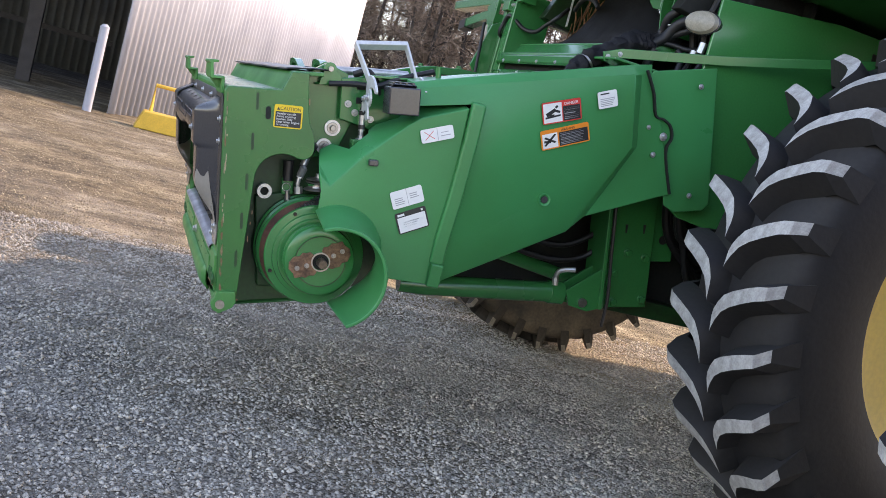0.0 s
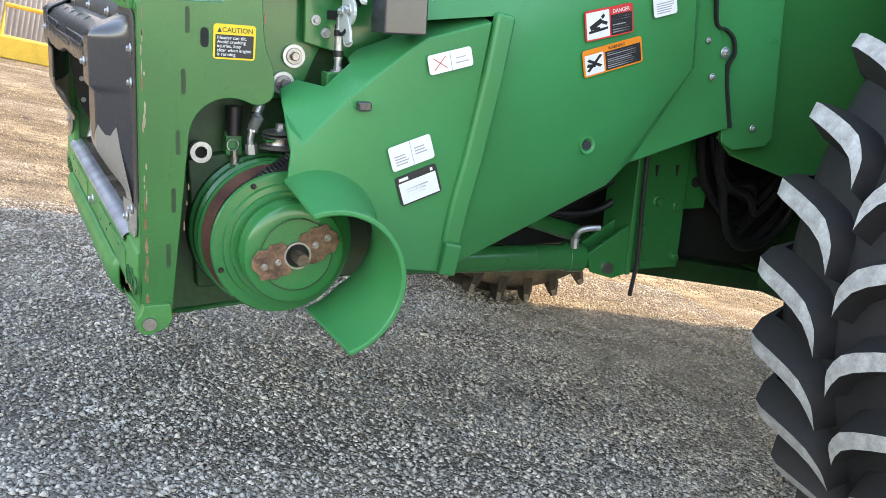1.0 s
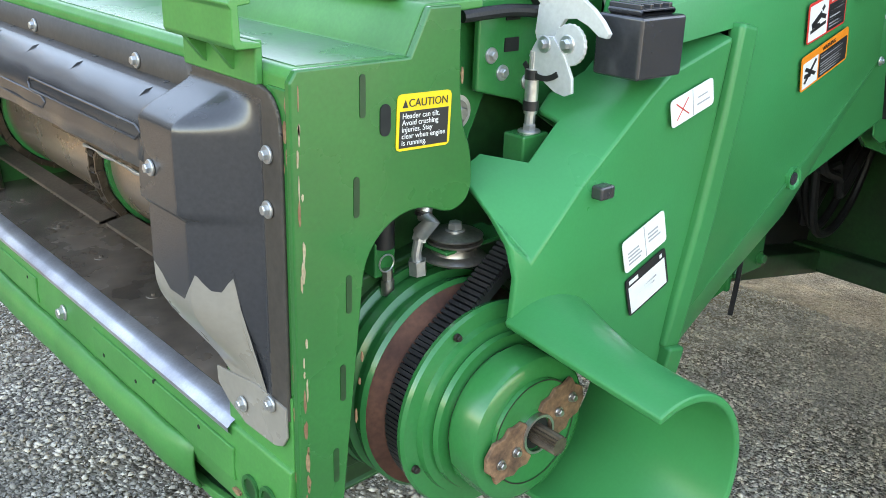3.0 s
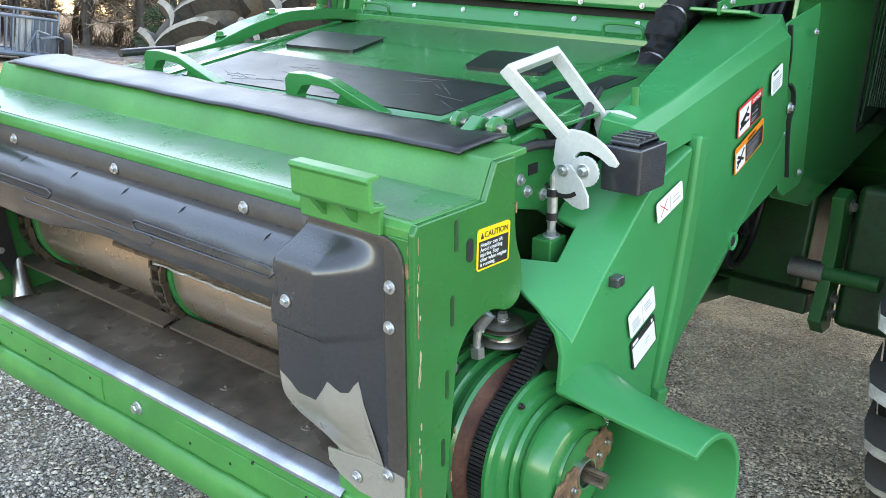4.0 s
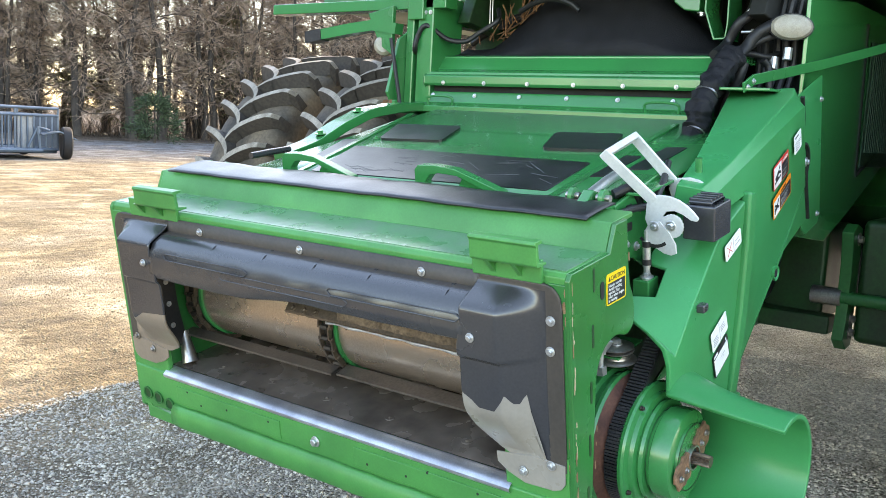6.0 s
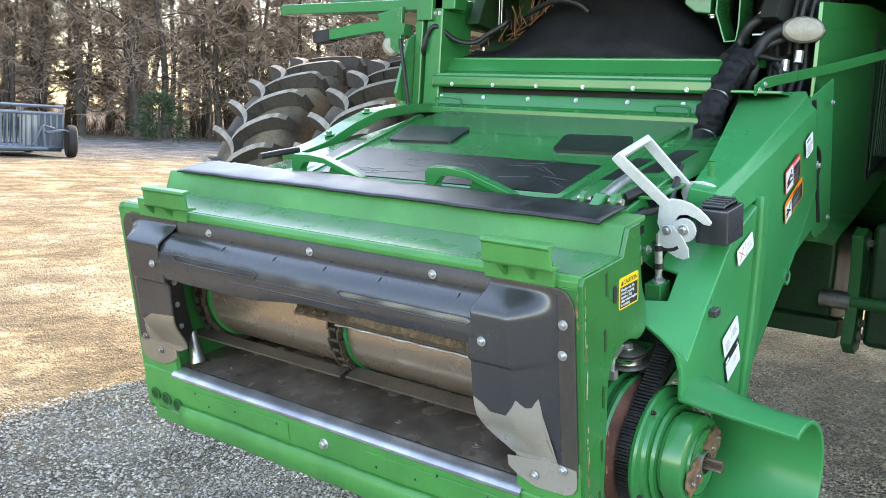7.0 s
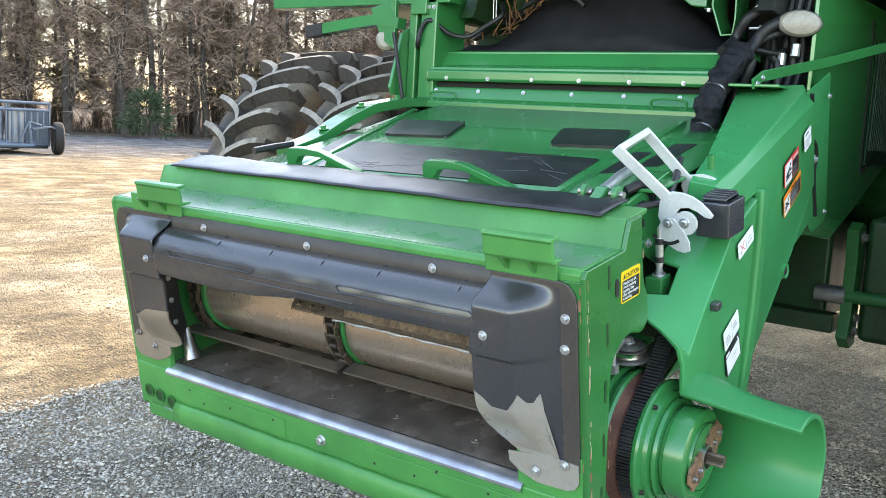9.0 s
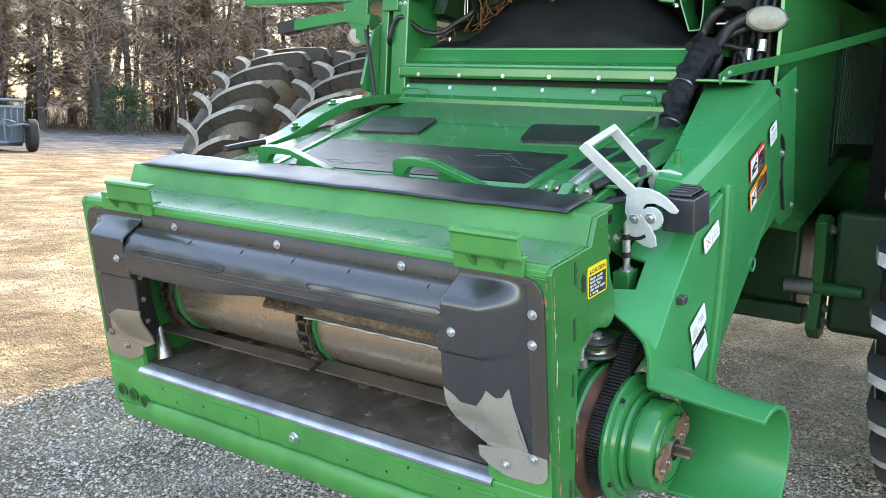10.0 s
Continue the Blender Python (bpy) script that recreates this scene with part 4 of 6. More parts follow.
tube(bm, [(-0.439, 4.262, 1.075), (-0.439, 4.262, 1.140)], 0.0175, 16)
part("rubber_stop", bm, RUBBER, combine)
bm = bmesh.new()
box(bm, -0.458, -0.42, 4.255, 4.285, 1.03, 1.085)
part("stop_bracket", bm, GREEN, combine, bevel=0.004)
bm = bmesh.new()
tube(bm, [(-0.439, 4.25, 1.005), (-0.439, 4.25, 1.028)], 0.010, 12)
tube(bm, [(-0.439, 4.25, 1.026), (-0.439, 4.25, 1.044)], 0.008, 8)
part("drain_tap", bm, STEEL, combine)
bm = bmesh.new()
tube(bm, [(-0.445 + 0.013 * math.cos(a), 4.245, 1.056 + 0.013 * math.sin(a)) for a in (k * math.tau / 16 for k in range(17))], 0.0014, 6)
part("pull_ring", bm, ZINC, combine)
# turnbuckle strut beside the notch
bm = bmesh.new()
tube(bm, [(-0.2235, 4.192, 1.235), (-0.2235, 4.192, 1.255)], 0.008, 10)
tube(bm, [(-0.2235, 4.192, 1.255), (-0.2235, 4.192, 1.32)], 0.010, 12)
tube(bm, [(-0.2235, 4.192, 1.32), (-0.2235, 4.192, 1.345)], 0.006, 10)
strut = part("turnbuckle", bm, ZINC, combine, "zinc turnbuckle with black boots")
for z in (1.26, 1.305):
    bm = bmesh.new()
    tube(bm, [(-0.2235, 4.192, z), (-0.2235, 4.192, z + 0.014)], 0.0115, 12)
    part("boot", bm, RUBBER, strut)
bm = bmesh.new()
box(bm, -0.255, -0.2, 4.172, 4.215, 1.17, 1.228)
part("strut_block", bm, GREEN, combine, bevel=0.004)
bolt(combine, (-0.2235, 4.192, 1.228), (0, 0, 1), 0.010)

# ---- galvanised latch lever with its black box ----
bm = bmesh.new()
A1, B1 = Vector((-0.236, 4.292, 1.524)), Vector((-0.064, 4.304, 1.537))
P1, P2 = Vector((-0.212, 4.176, 1.414)), Vector((-0.05, 4.196, 1.418))
face = Vector((0, 0.74, -0.67))
for a, b, p in ((A1, B1, P1), (B1, A1, P2)):
    d = (p - a).normalized()
    strip(bm, [a + d * 0.004, a.lerp(p, 0.5), p], 0.029, 0.008, face)
strip(bm, [A1 + Vector((-0.004, 0, 0)), B1 + Vector((0.004, 0, 0))], 0.028, 0.017, face)
lever = part("latch_lever", bm, GALVPALE, combine, "galvanised steel latch handle, raised", bevel=0.003)
near_cam = [(4.196, 1.408), (4.186, 1.425), (4.166, 1.432), (4.138, 1.431), (4.115, 1.424), (4.096, 1.413), (4.078, 1.398), (4.066, 1.384), (4.070, 1.377), (4.084, 1.378), (4.104, 1.390), (4.125, 1.397),
            (4.145, 1.394), (4.154, 1.383), (4.150, 1.368), (4.168, 1.345), (4.192, 1.350), (4.200, 1.370)]
far_cam = [(4.215, 1.408), (4.208, 1.424), (4.190, 1.437), (4.160, 1.441), (4.136, 1.436), (4.114, 1.426), (4.096, 1.411), (4.084, 1.396), (4.090, 1.390), (4.106, 1.393), (4.139, 1.402), (4.160, 1.392), (4.172, 1.36), (4.2, 1.37)]
for x, out in ((-0.212, near_cam), (-0.05, far_cam)):
    bm = bmesh.new()
    prism(bm, out, x - 0.004, x + 0.004, "x")
    part("cam_plate", bm, GALVPALE, lever, bevel=0.0015)
bm = bmesh.new()
prism(bm, [(4.128 + (0.029 - 0.0012 * (k % 2)) * math.cos(a), 1.362 + (0.029 - 0.0012 * (k % 2)) * math.sin(a)) for k, a in enumerate(k * math.tau / 44 for k in range(44))], -0.224, -0.218, "x")
part("disc", bm, GALVPALE, lever, bevel=0.001)
bolt(lever, (-0.224, 4.130, 1.363), (-1, 0, 0), 0.0075)
bolt(lever, (-0.226, 4.170, 1.358), (-1, 0, 0), 0.007)
bm = bmesh.new()
prism(bm, [(4.182, 1.368), (4.192, 1.352), (4.199, 1.338), (4.186, 1.320), (4.166, 1.304), (4.146, 1.294), (4.128, 1.291), (4.115, 1.297), (4.117, 1.318), (4.132, 1.345), (4.156, 1.370)], -0.2265, -0.2205, "x")
sector = part("sector_plate", bm, GALVPALE, lever, bevel=0.001)
bm = bmesh.new()
strip(bm, [(-0.2275, 4.170 + 0.048 * math.cos(radians(a)), 1.362 + 0.052 * math.sin(radians(a))) for a in range(318, 226, -12)], 0.002, 0.008, (1, 0, 0))
part("slot", bm, DARK, sector)
bm = bmesh.new()
box(bm, -0.178, -0.078, 4.042, 4.122, 1.320, 1.405)
box(bm, -0.170, -0.090, 4.052, 4.112, 1.405, 1.415)
blackbox = part("latch_box", bm, BLACK, combine, "black plastic latch housing", bevel=0.008)
for k in range(4):
    bm = bmesh.new()
    box(bm, -0.168 + 0.021 * k, -0.160 + 0.021 * k, 4.055, 4.11, 1.413, 1.421)
    part("rib", bm, BLACK, blackbox, bevel=0.002)
bm = bmesh.new()
prism(bm, [(-0.22, 4.20), (-0.22, 4.33), (-0.02, 4.33), (-0.02, 4.20)], 1.425, 1.433, "z")
part("top_plate", bm, GREEN, combine, bevel=0.002)
bm = bmesh.new()
tube(bm, curve([(-0.24, 4.27, 1.43), (-0.20, 4.24, 1.44), (-0.16, 4.25, 1.38), (-0.17, 4.26, 1.30)], 6), 0.012, 10)
part("hose", bm, HOSE, combine)
bm = bmesh.new()
tube(bm, curve([(-0.33, 4.23, 1.395), (-0.25, 4.22, 1.40), (-0.18, 4.20, 1.40), (-0.1, 4.21, 1.43), (0.02, 4.25, 1.46)], 6), 0.009, 10)
part("hose", bm, HOSE, combine)

# ---- lift cylinder, leg bracket and hoses below ----
bm = bmesh.new()
tube(bm, [(0.03, 4.50, 0.685), (0.12, 4.50, 0.678), (0.62, 4.50, 0.655), (0.66, 4.50, 0.653)], [0.034, 0.040, 0.040, 0.046], 24)
tube(bm, [(0.64, 4.50, 0.655), (0.70, 4.50, 0.65)], 0.046, 24)
cyl = part("lift_cylinder", bm, GREEN, combine, "green hydraulic lift cylinder", bevel=0.003)
bm = bmesh.new()
tube(bm, [(0.655, 4.47, 0.69), (0.655, 4.47, 0.72)], 0.013, 8)
tube(bm, curve([(0.655, 4.47, 0.72), (0.66, 4.46, 0.745), (0.685, 4.45, 0.755), (0.72, 4.44, 0.757)], 4), 0.010, 10)
part("elbow", bm, ZINC, cyl)
bm = bmesh.new()
prism(bm, [(0.70, 0.67), (0.72, 0.61), (0.80, 0.585), (0.87, 0.60), (0.87, 0.77)], 4.46, 4.475)
prism(bm, [(0.70, 0.67), (0.72, 0.61), (0.80, 0.585), (0.87, 0.60), (0.87, 0.77)], 4.535, 4.55)
gusset = part("clevis", bm, GREEN, combine, bevel=0.003)
bm = bmesh.new()
tube(bm, [(0.775, 4.45, 0.622), (0.775, 4.56, 0.622)], 0.018, 18)
part("pin", bm, STEEL, gusset)
bm = bmesh.new()
box(bm, 0.86, 1.08, 4.49, 4.56, 0.595, 1.15)
box(bm, 0.845, 0.862, 4.45, 4.60, 0.595, 1.15)
leg = part("axle_bracket", bm, GREEN, combine, "green bolted bracket below the shield", bevel=0.004)
for x, z in ((0.915, 0.735), (0.925, 0.62), (1.055, 0.63), (1.05, 0.80), (0.97, 0.82)):
    bolt(leg, (x, 4.488, z), (0, -1, 0), 0.015, GREEN, washer=1.3)
for x in (0.95, 1.03):
    bm = bmesh.new()
    prism(bm, [(x - 0.006, 0.935), (x + 0.006, 0.935), (x + 0.002, 0.90), (x - 0.002, 0.90)], 4.487, 4.492)
    part("slot", bm, DARK, leg)
bm = bmesh.new()
box(bm, 1.08, 1.19, 4.52, 4.56, 0.78, 1.12)
part("bracket_ear", bm, GREEN, combine, bevel=0.004)
for z in (0.99, 0.87):
    bm = bmesh.new()
    tube(bm, [(1.14, 4.516, z), (1.14, 4.522, z)], 0.018, 16)
    part("hole", bm, DARK, combine)
bm = bmesh.new()
tube(bm, curve([(0.865, 4.44, 1.02), (0.87, 4.44, 0.8), (0.875, 4.44, 0.65), (0.862, 4.44, 0.53)], 6), 0.007, 8)
part("strap", bm, RUBBER, combine)
# dark filler added below the feeder house to hide the far rims
bm = bmesh.new()
box(bm, 0.25, 1.35, 4.80, 5.15, 0.60, 1.12)
part("transmission", bm, DARK, combine, bevel=0.03)
bm = bmesh.new()
tube(bm, [(0.40, 4.72, 0.80), (0.86, 4.72, 0.655)], 0.030, 16)
part("lift_cylinder", bm, GREEN, combine)
bm = bmesh.new()
tube(bm, curve([(0.42, 4.62, 0.86), (0.55, 4.60, 0.80), (0.68, 4.58, 0.77), (0.80, 4.57, 0.78), (0.9, 4.56, 0.84)], 5), 0.012, 8)
part("hose", bm, HOSE, combine)
bm = bmesh.new()
tube(bm, curve([(0.50, 4.62, 0.90), (0.62, 4.60, 0.84), (0.74, 4.58, 0.83), (0.86, 4.57, 0.88)], 5), 0.012, 8)
part("hose", bm, HOSE, combine)
rng = random.Random(21)
for k in range(15):
    bm = bmesh.new()
    y = 4.40 + 0.013 * k
    s, u = rng.random() * 0.06, rng.random() * 0.10
    low = 0.655 + 0.20 * rng.random()
    tube(bm, curve([(1.10 + s, y, 1.12), (1.13 + s, y, 0.98 - u), (1.20 + u, y + 0.01, low + 0.06), (1.32 + s, y + 0.02, low), (1.46 + s, y + 0.03, low + 0.05 + u), (1.58, y + 0.03, 0.90 + u), (1.64, y + 0.03, 1.12)], 6), 0.010 + 0.007 * rng.random(), 8)
    part("hose", bm, HOSE, combine)

# ---- labels ----
def frame_of(o, right, up):
    r = Vector(right).normalized()
    u = (Vector(up) - r * Vector(up).dot(r)).normalized()
    m = Matrix((r, u, r.cross(u))).transposed().to_4x4()
    m.translation = Vector(o)
    return m


def label_plate(name, o, right, up, w, h, mats, text, panels=(), parent=None, space=None):
    """A sticker with its lower left corner at o; panels: (x0, y0, x1, y1, material) in parts of its size."""
    m = frame_of(o, right, up)
    bm = bmesh.new()
    pts = []
    r = 0.006
    for cx, cy, a in ((w - r, h - r, 0), (r, h - r, 90), (r, r, 180), (w - r, r, 270)):
        pts += [(cx + r * math.cos(radians(a + q)), cy + r * math.sin(radians(a + q))) for q in (0, 45, 90)]
    prism(bm, pts, 0, 0.0012, "z")
    bm.transform(m)
    ob = part(name, bm, mats, parent or combine, text, space)
    for x0, y0, x1, y1, mm in panels:
        bm = bmesh.new()
        box(bm, x0 * w, x1 * w, y0 * h, y1 * h, 0.0012, 0.0016)
        bm.transform(m)
        part("panel", bm, mm, ob, "", space)
    return ob, m, w, h


def lettering(parent, m, w, h, x, y, size, words, mat, space=None):
    cu = bpy.data.curves.new("lettering", "FONT")
    cu.body, cu.size, cu.extrude = words, size, 0.0002
    tmp = bpy.data.objects.new("lettering", cu)
    scene.collection.objects.link(tmp)
    bpy.context.view_layer.update()
    me = bpy.data.meshes.new_from_object(tmp.evaluated_get(bpy.context.evaluated_depsgraph_get()))
    bpy.data.objects.remove(tmp)
    me.transform(Matrix.Scale(U, 4) @ (FEED if space is None else space) @ m @ Matrix.Translation((x * w, y * h, 0.0018)))
    me.materials.clear()
    me.materials.append(mat)
    ob = new("lettering", me)
    ob.parent = parent
    return ob


def bars(x0, x1, y0, y1, n, mat, rng=random.Random(2)):
    out = []
    for k in range(n):
        yy = y1 - (y1 - y0) * (k + 0.5) / n
        out.append((x0, yy - 0.22 * (y1 - y0) / n, x0 + (x1 - x0) * (0.7 + 0.3 * rng.random()), yy + 0.22 * (y1 - y0) / n, mat))
    return out


ob, m, w, h = label_plate("caution_label", (-0.512, 4.1455, 1.252), (1, 0, -0.03), (0, 0, 1), 0.088, 0.071, LABELYELLOW, "yellow and black caution sticker",
                          [(0.05, 0.05, 0.95, 0.70, LABELBLACK)])
lettering(ob, m, w, h, 0.20, 0.77, 0.0142, "CAUTION", LABELBLACK)
for k, words in enumerate(("Header can tilt.", "Avoid crushing", "injuries. Stay", "clear when engine", "is running.")):
    lettering(ob, m, w, h, 0.09, 0.57 - 0.118 * k, 0.0098, words, LABELWHITE)
bm = bmesh.new()
prism(bm, [(0.008, 0.054), (0.017, 0.054), (0.0125, 0.064)], 0.0014, 0.0018, "z")
bm.transform(m)
part("warning_sign", bm, LABELBLACK, ob)
ob, m, w, h = label_plate("danger_label", (0.364, 4.094, 1.319), (1, 0.06, 0.21), (-0.19, -0.03, 1), 0.146, 0.072, LABELRED, "red, white and black danger sticker",
                          [(0.03, 0.05, 0.50, 0.93, LABELWHITE), (0.53, 0.05, 0.97, 0.72, LABELBLACK)] + bars(0.56, 0.95, 0.10, 0.66, 7, LABELGREY))
lettering(ob, m, w, h, 0.57, 0.77, 0.013, "DANGER", LABELWHITE)
for p, q, wd in (((0.07, 0.28), (0.46, 0.34), 0.006), ((0.10, 0.40), (0.34, 0.62), 0.012), ((0.30, 0.60), (0.45, 0.48), 0.008), ((0.12, 0.40), (0.30, 0.36), 0.007), ((0.34, 0.70), (0.40, 0.78), 0.008)):
    bm = bmesh.new()
    strip(bm, [(p[0] * w, p[1] * h, 0.0017), (q[0] * w, q[1] * h, 0.0017)], wd, 0.0004, (-(q[1] - p[1]) * h, (q[0] - p[0]) * w, 0))
    bm.transform(m)
    part("symbol", bm, LABELBLACK, ob)
ob, m, w, h = label_plate("warning_label", (0.370, 4.094, 1.234), (1, 0.07, 0.25), (-0.24, -0.03, 1), 0.184, 0.065, LABELORANGE, "orange, white and black warning sticker",
                          [(0.03, 0.06, 0.34, 0.80, LABELWHITE), (0.37, 0.06, 0.97, 0.76, LABELBLACK)] + bars(0.40, 0.95, 0.10, 0.72, 8, LABELGREY))
lettering(ob, m, w, h, 0.42, 0.81, 0.011, "WARNING", LABELBLACK)
for p, q in (((0.07, 0.2), (0.30, 0.72)), ((0.08, 0.62), (0.29, 0.3)), ((0.06, 0.42), (0.2, 0.36))):
    bm = bmesh.new()
    strip(bm, [(p[0] * w, p[1] * h, 0.0017), (q[0] * w, q[1] * h, 0.0017)], 0.008, 0.0004, (-(q[1] - p[1]), q[0] - p[0], 0))
    bm.transform(m)
    part("symbol", bm, LABELBLACK, ob)
ob, m, w, h = label_plate("info_label", (0.568, 4.106, 1.384), (1, 0.06, 0.24), (-0.22, 0, 1), 0.075, 0.057, LABELWHITE, "small white information sticker",
                          [(0.15, 0.80, 0.6, 0.88, LABELBLACK)] + bars(0.12, 0.88, 0.1, 0.6, 5, LABELGREY))
ob, m, w, h = label_plate("tool_label", (-0.057, 4.061, 1.235), (1, 0.03, 0.24), (-0.2, 0.02, 1), 0.110, 0.043, LABELWHITE, "white sticker with two small drawings",
                          [(0.5, 0.03, 0.512, 0.97, LABELGREY), (0.60, 0.3, 0.9, 0.36, LABELGREY), (0.62, 0.55, 0.85, 0.60, LABELGREY)])
for p, q in (((0.12, 0.2), (0.40, 0.8)), ((0.12, 0.8), (0.40, 0.2))):
    bm = bmesh.new()
    strip(bm, [(p[0] * w, p[1] * h, 0.0017), (q[0] * w, q[1] * h, 0.0017)], 0.002, 0.0003, (-(q[1] - p[1]), q[0] - p[0], 0))
    bm.transform(m)
    part("cross_line", bm, LABELRED, ob)
ob, m, w, h = label_plate("belt_label", (-0.134, 4.0595, 1.022), (1, 0.04, 0.32), (-0.26, 0, 1), 0.107, 0.056, LABELWHITE, "white sticker with two belt drawings",
                          [(0.5, 0.03, 0.512, 0.97, LABELGREY)] + bars(0.58, 0.92, 0.35, 0.7, 3, LABELGREY) + bars(0.1, 0.42, 0.15, 0.6, 4, LABELGREY))
ob, m, w, h = label_plate("route_label", (-0.107, 4.063, 0.942), (1, 0.04, 0.33), (-0.28, 0, 1), 0.105, 0.069, LABELBLACK, "white and black sticker with a machine drawing",
                          [(0.05, 0.05, 0.95, 0.76, LABELWHITE), (0.08, 0.82, 0.3, 0.92, LABELWHITE), (0.84, 0.82, 0.9, 0.92, LABELWHITE)] + bars(0.2, 0.8, 0.25, 0.55, 3, LABELGREY))

# ---- chassis front over the feeder house ----
def flat(name, bm, mats, label="", parent=None, **more):
    return part(name, bm, mats, parent or combine, label, FLAT, **more)


bm = bmesh.new()
prism(bm, [(0.76, 1.43), (0.76, 1.455), (0.80, 1.47), (0.82, 1.515), (0.835, 1.515), (0.835, 1.43)], 4.46, 5.74)
hatch = flat("front_hatch", bm, GREEN, "green cross panel with bolts behind the deck", bevel=0.003)
for k in range(6):
    bolt(hatch, (0.812, 4.60 + 0.21 * k, 1.50), (-1, 0, 0.3), 0.0052, space=FLAT)
for y in (4.62, 5.58):
    bm = bmesh.new()
    tube(bm, curve([(0.775, y - 0.06, 1.455), (0.765, y - 0.055, 1.49), (0.765, y + 0.055, 1.49), (0.775, y + 0.06, 1.455)], 5), 0.005, 8)
    flat("grab_handle", bm, GREEN, parent=hatch)
# black strip drawn as the shade in the gap
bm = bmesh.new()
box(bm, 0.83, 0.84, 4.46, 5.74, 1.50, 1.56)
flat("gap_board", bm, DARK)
bm = bmesh.new()
prism(bm, [(0.795, 1.535), (0.785, 1.545), (0.785, 1.575), (0.795, 1.582), (0.87, 1.60), (0.90, 1.65), (0.89, 1.66), (0.85, 1.605), (0.80, 1.592)], 4.44, 5.68)
beam = flat("cross_beam", bm, GREEN, "long green cross beam", bevel=0.003)
for k in range(6):
    bolt(beam, (0.785, 4.58 + 0.2 * k, 1.548), (-1, 0, 0), 0.0050, space=FLAT)
bm = bmesh.new()
prism(bm, [(0.90, 1.635), (0.885, 1.645), (0.885, 1.66), (0.90, 1.665), (1.4, 1.68), (1.4, 1.66)], 4.42, 5.66)
flat("cross_beam", bm, GREEN, "upper green cross beam", bevel=0.003)
# black canvas curtain, and a dark sheet for the shaded space behind
bm = bmesh.new()
rows = []
for k in range(25):
    s = k / 24
    y = 4.44 + 1.26 * s
    top = 1.70 + 0.26 * max(0.0, min(1.0, (y - 4.53) / 0.36)) ** 1.1 * max(0.0, min(1.0, (5.54 - y) / 0.27)) ** 1.15 + 0.012
    rows.append([(0.95 + 0.15 * q, y, 1.66 + (top - 1.66) * q + 0.008 * math.sin(k * 0.9 + q * 3)) for q in (0, 0.25, 0.5, 0.75, 1)])
grid(bm, rows)
flat("curtain", bm, FABRIC, "black rubberised curtain over the intake", solid=0.006)
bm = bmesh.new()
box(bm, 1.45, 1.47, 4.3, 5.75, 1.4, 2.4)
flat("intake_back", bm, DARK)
bm = bmesh.new()
rng = random.Random(5)
for k in range(44):
    lean = rng.random()
    p = Vector((1.04 + 0.10 * rng.random(), 5.58 - 0.22 * lean + rng.gauss(0, 0.02), 1.735 + 0.115 * lean + rng.gauss(0, 0.014)))
    q = p + Vector((0.03 * rng.random() - 0.02, -0.16 * rng.random() + 0.03, 0.10 * rng.random() + 0.01))
    tube(bm, [p, (p + q) / 2 + Vector((0, 0, rng.uniform(-0.008, 0.012))), q], rng.uniform(0.0016, 0.0035), 4)
tagged(flat("straw_tangle", bm, STRAW), kind="stuff")
# uprights at both ends of the beams
for y0, y1 in ((5.66, 5.74), (5.76, 5.80)):
    bm = bmesh.new()
    prism(bm, [(0.80, 1.44), (0.80, 1.90), (1.0, 1.90), (1.0, 1.44)], y0, y1)
    flat("upright", bm, GREEN, bevel=0.006)
bm = bmesh.new()
box(bm, 1.21, 1.23, 5.50, 5.74, 1.60, 2.0)
flat("corner_panel", bm, DEEPSHADE, bevel=0.004)
bm = bmesh.new()
prism(bm, [(0.76, 1.42), (0.70, 1.50), (0.76, 1.72), (0.98, 1.86), (0.98, 1.42)], 5.80, 5.815)
flat("gusset_plate", bm, GREEN, bevel=0.003)
bm = bmesh.new()
tube(bm, curve([(0.88, 5.845, 1.451), (0.88, 5.85, 1.62), (0.885, 5.80, 1.666), (0.79, 5.742, 1.679), (0.79, 5.727, 1.739), (0.80, 5.691, 1.777), (0.86, 5.63, 1.728), (0.9, 5.567, 1.723), (0.92, 5.515, 1.757), (0.95, 5.447, 1.809), (1.0, 5.48, 1.86)], 6), 0.010, 8)
flat("hose", bm, HOSE)
bm = bmesh.new()
tube(bm, [(0.72, 5.743, 1.435), (0.72, 5.775, 1.567), (0.72, 5.812, 1.72)], 0.008, 10)
flat("gas_strut", bm, HOSE)
rng = random.Random(12)
for k in range(7):
    bm = bmesh.new()
    y, z = 5.62 - 0.03 * k, 1.79 + 0.014 * k
    tube(bm, curve([(1.16, y + 0.10, z - 0.05), (1.14, y, z - 0.02 + 0.03 * rng.random()), (1.16, y - 0.10, z + 0.05 * rng.random()), (1.2, y - 0.2, z + 0.06), (1.26, y - 0.3, z + 0.14)], 5), rng.choice((0.007, 0.009, 0.013)), 8)
    flat("hose", bm, HOSE)
for y in (5.535, 5.548):
    bm = bmesh.new()
    tube(bm, [(1.04, y, 1.79), (1.04, y + 0.006, 1.93)], 0.0025, 6)
    flat("wire", bm, ZINC)
bm = bmesh.new()
tube(bm, curve([(0.98, 5.36, 1.846), (0.96, 5.28, 1.874), (0.95, 5.20, 1.885), (0.95, 5.12, 1.868), (0.955, 5.075, 1.838)], 5), 0.011, 10)
flat("hose", bm, HOSE)
for x, y, z in ((0.80, 5.70, 1.83), (0.80, 5.675, 1.83), (0.81, 5.69, 1.79)):
    bolt(combine, (x, y, z), (-1, 0, 0), 0.0055, space=FLAT)
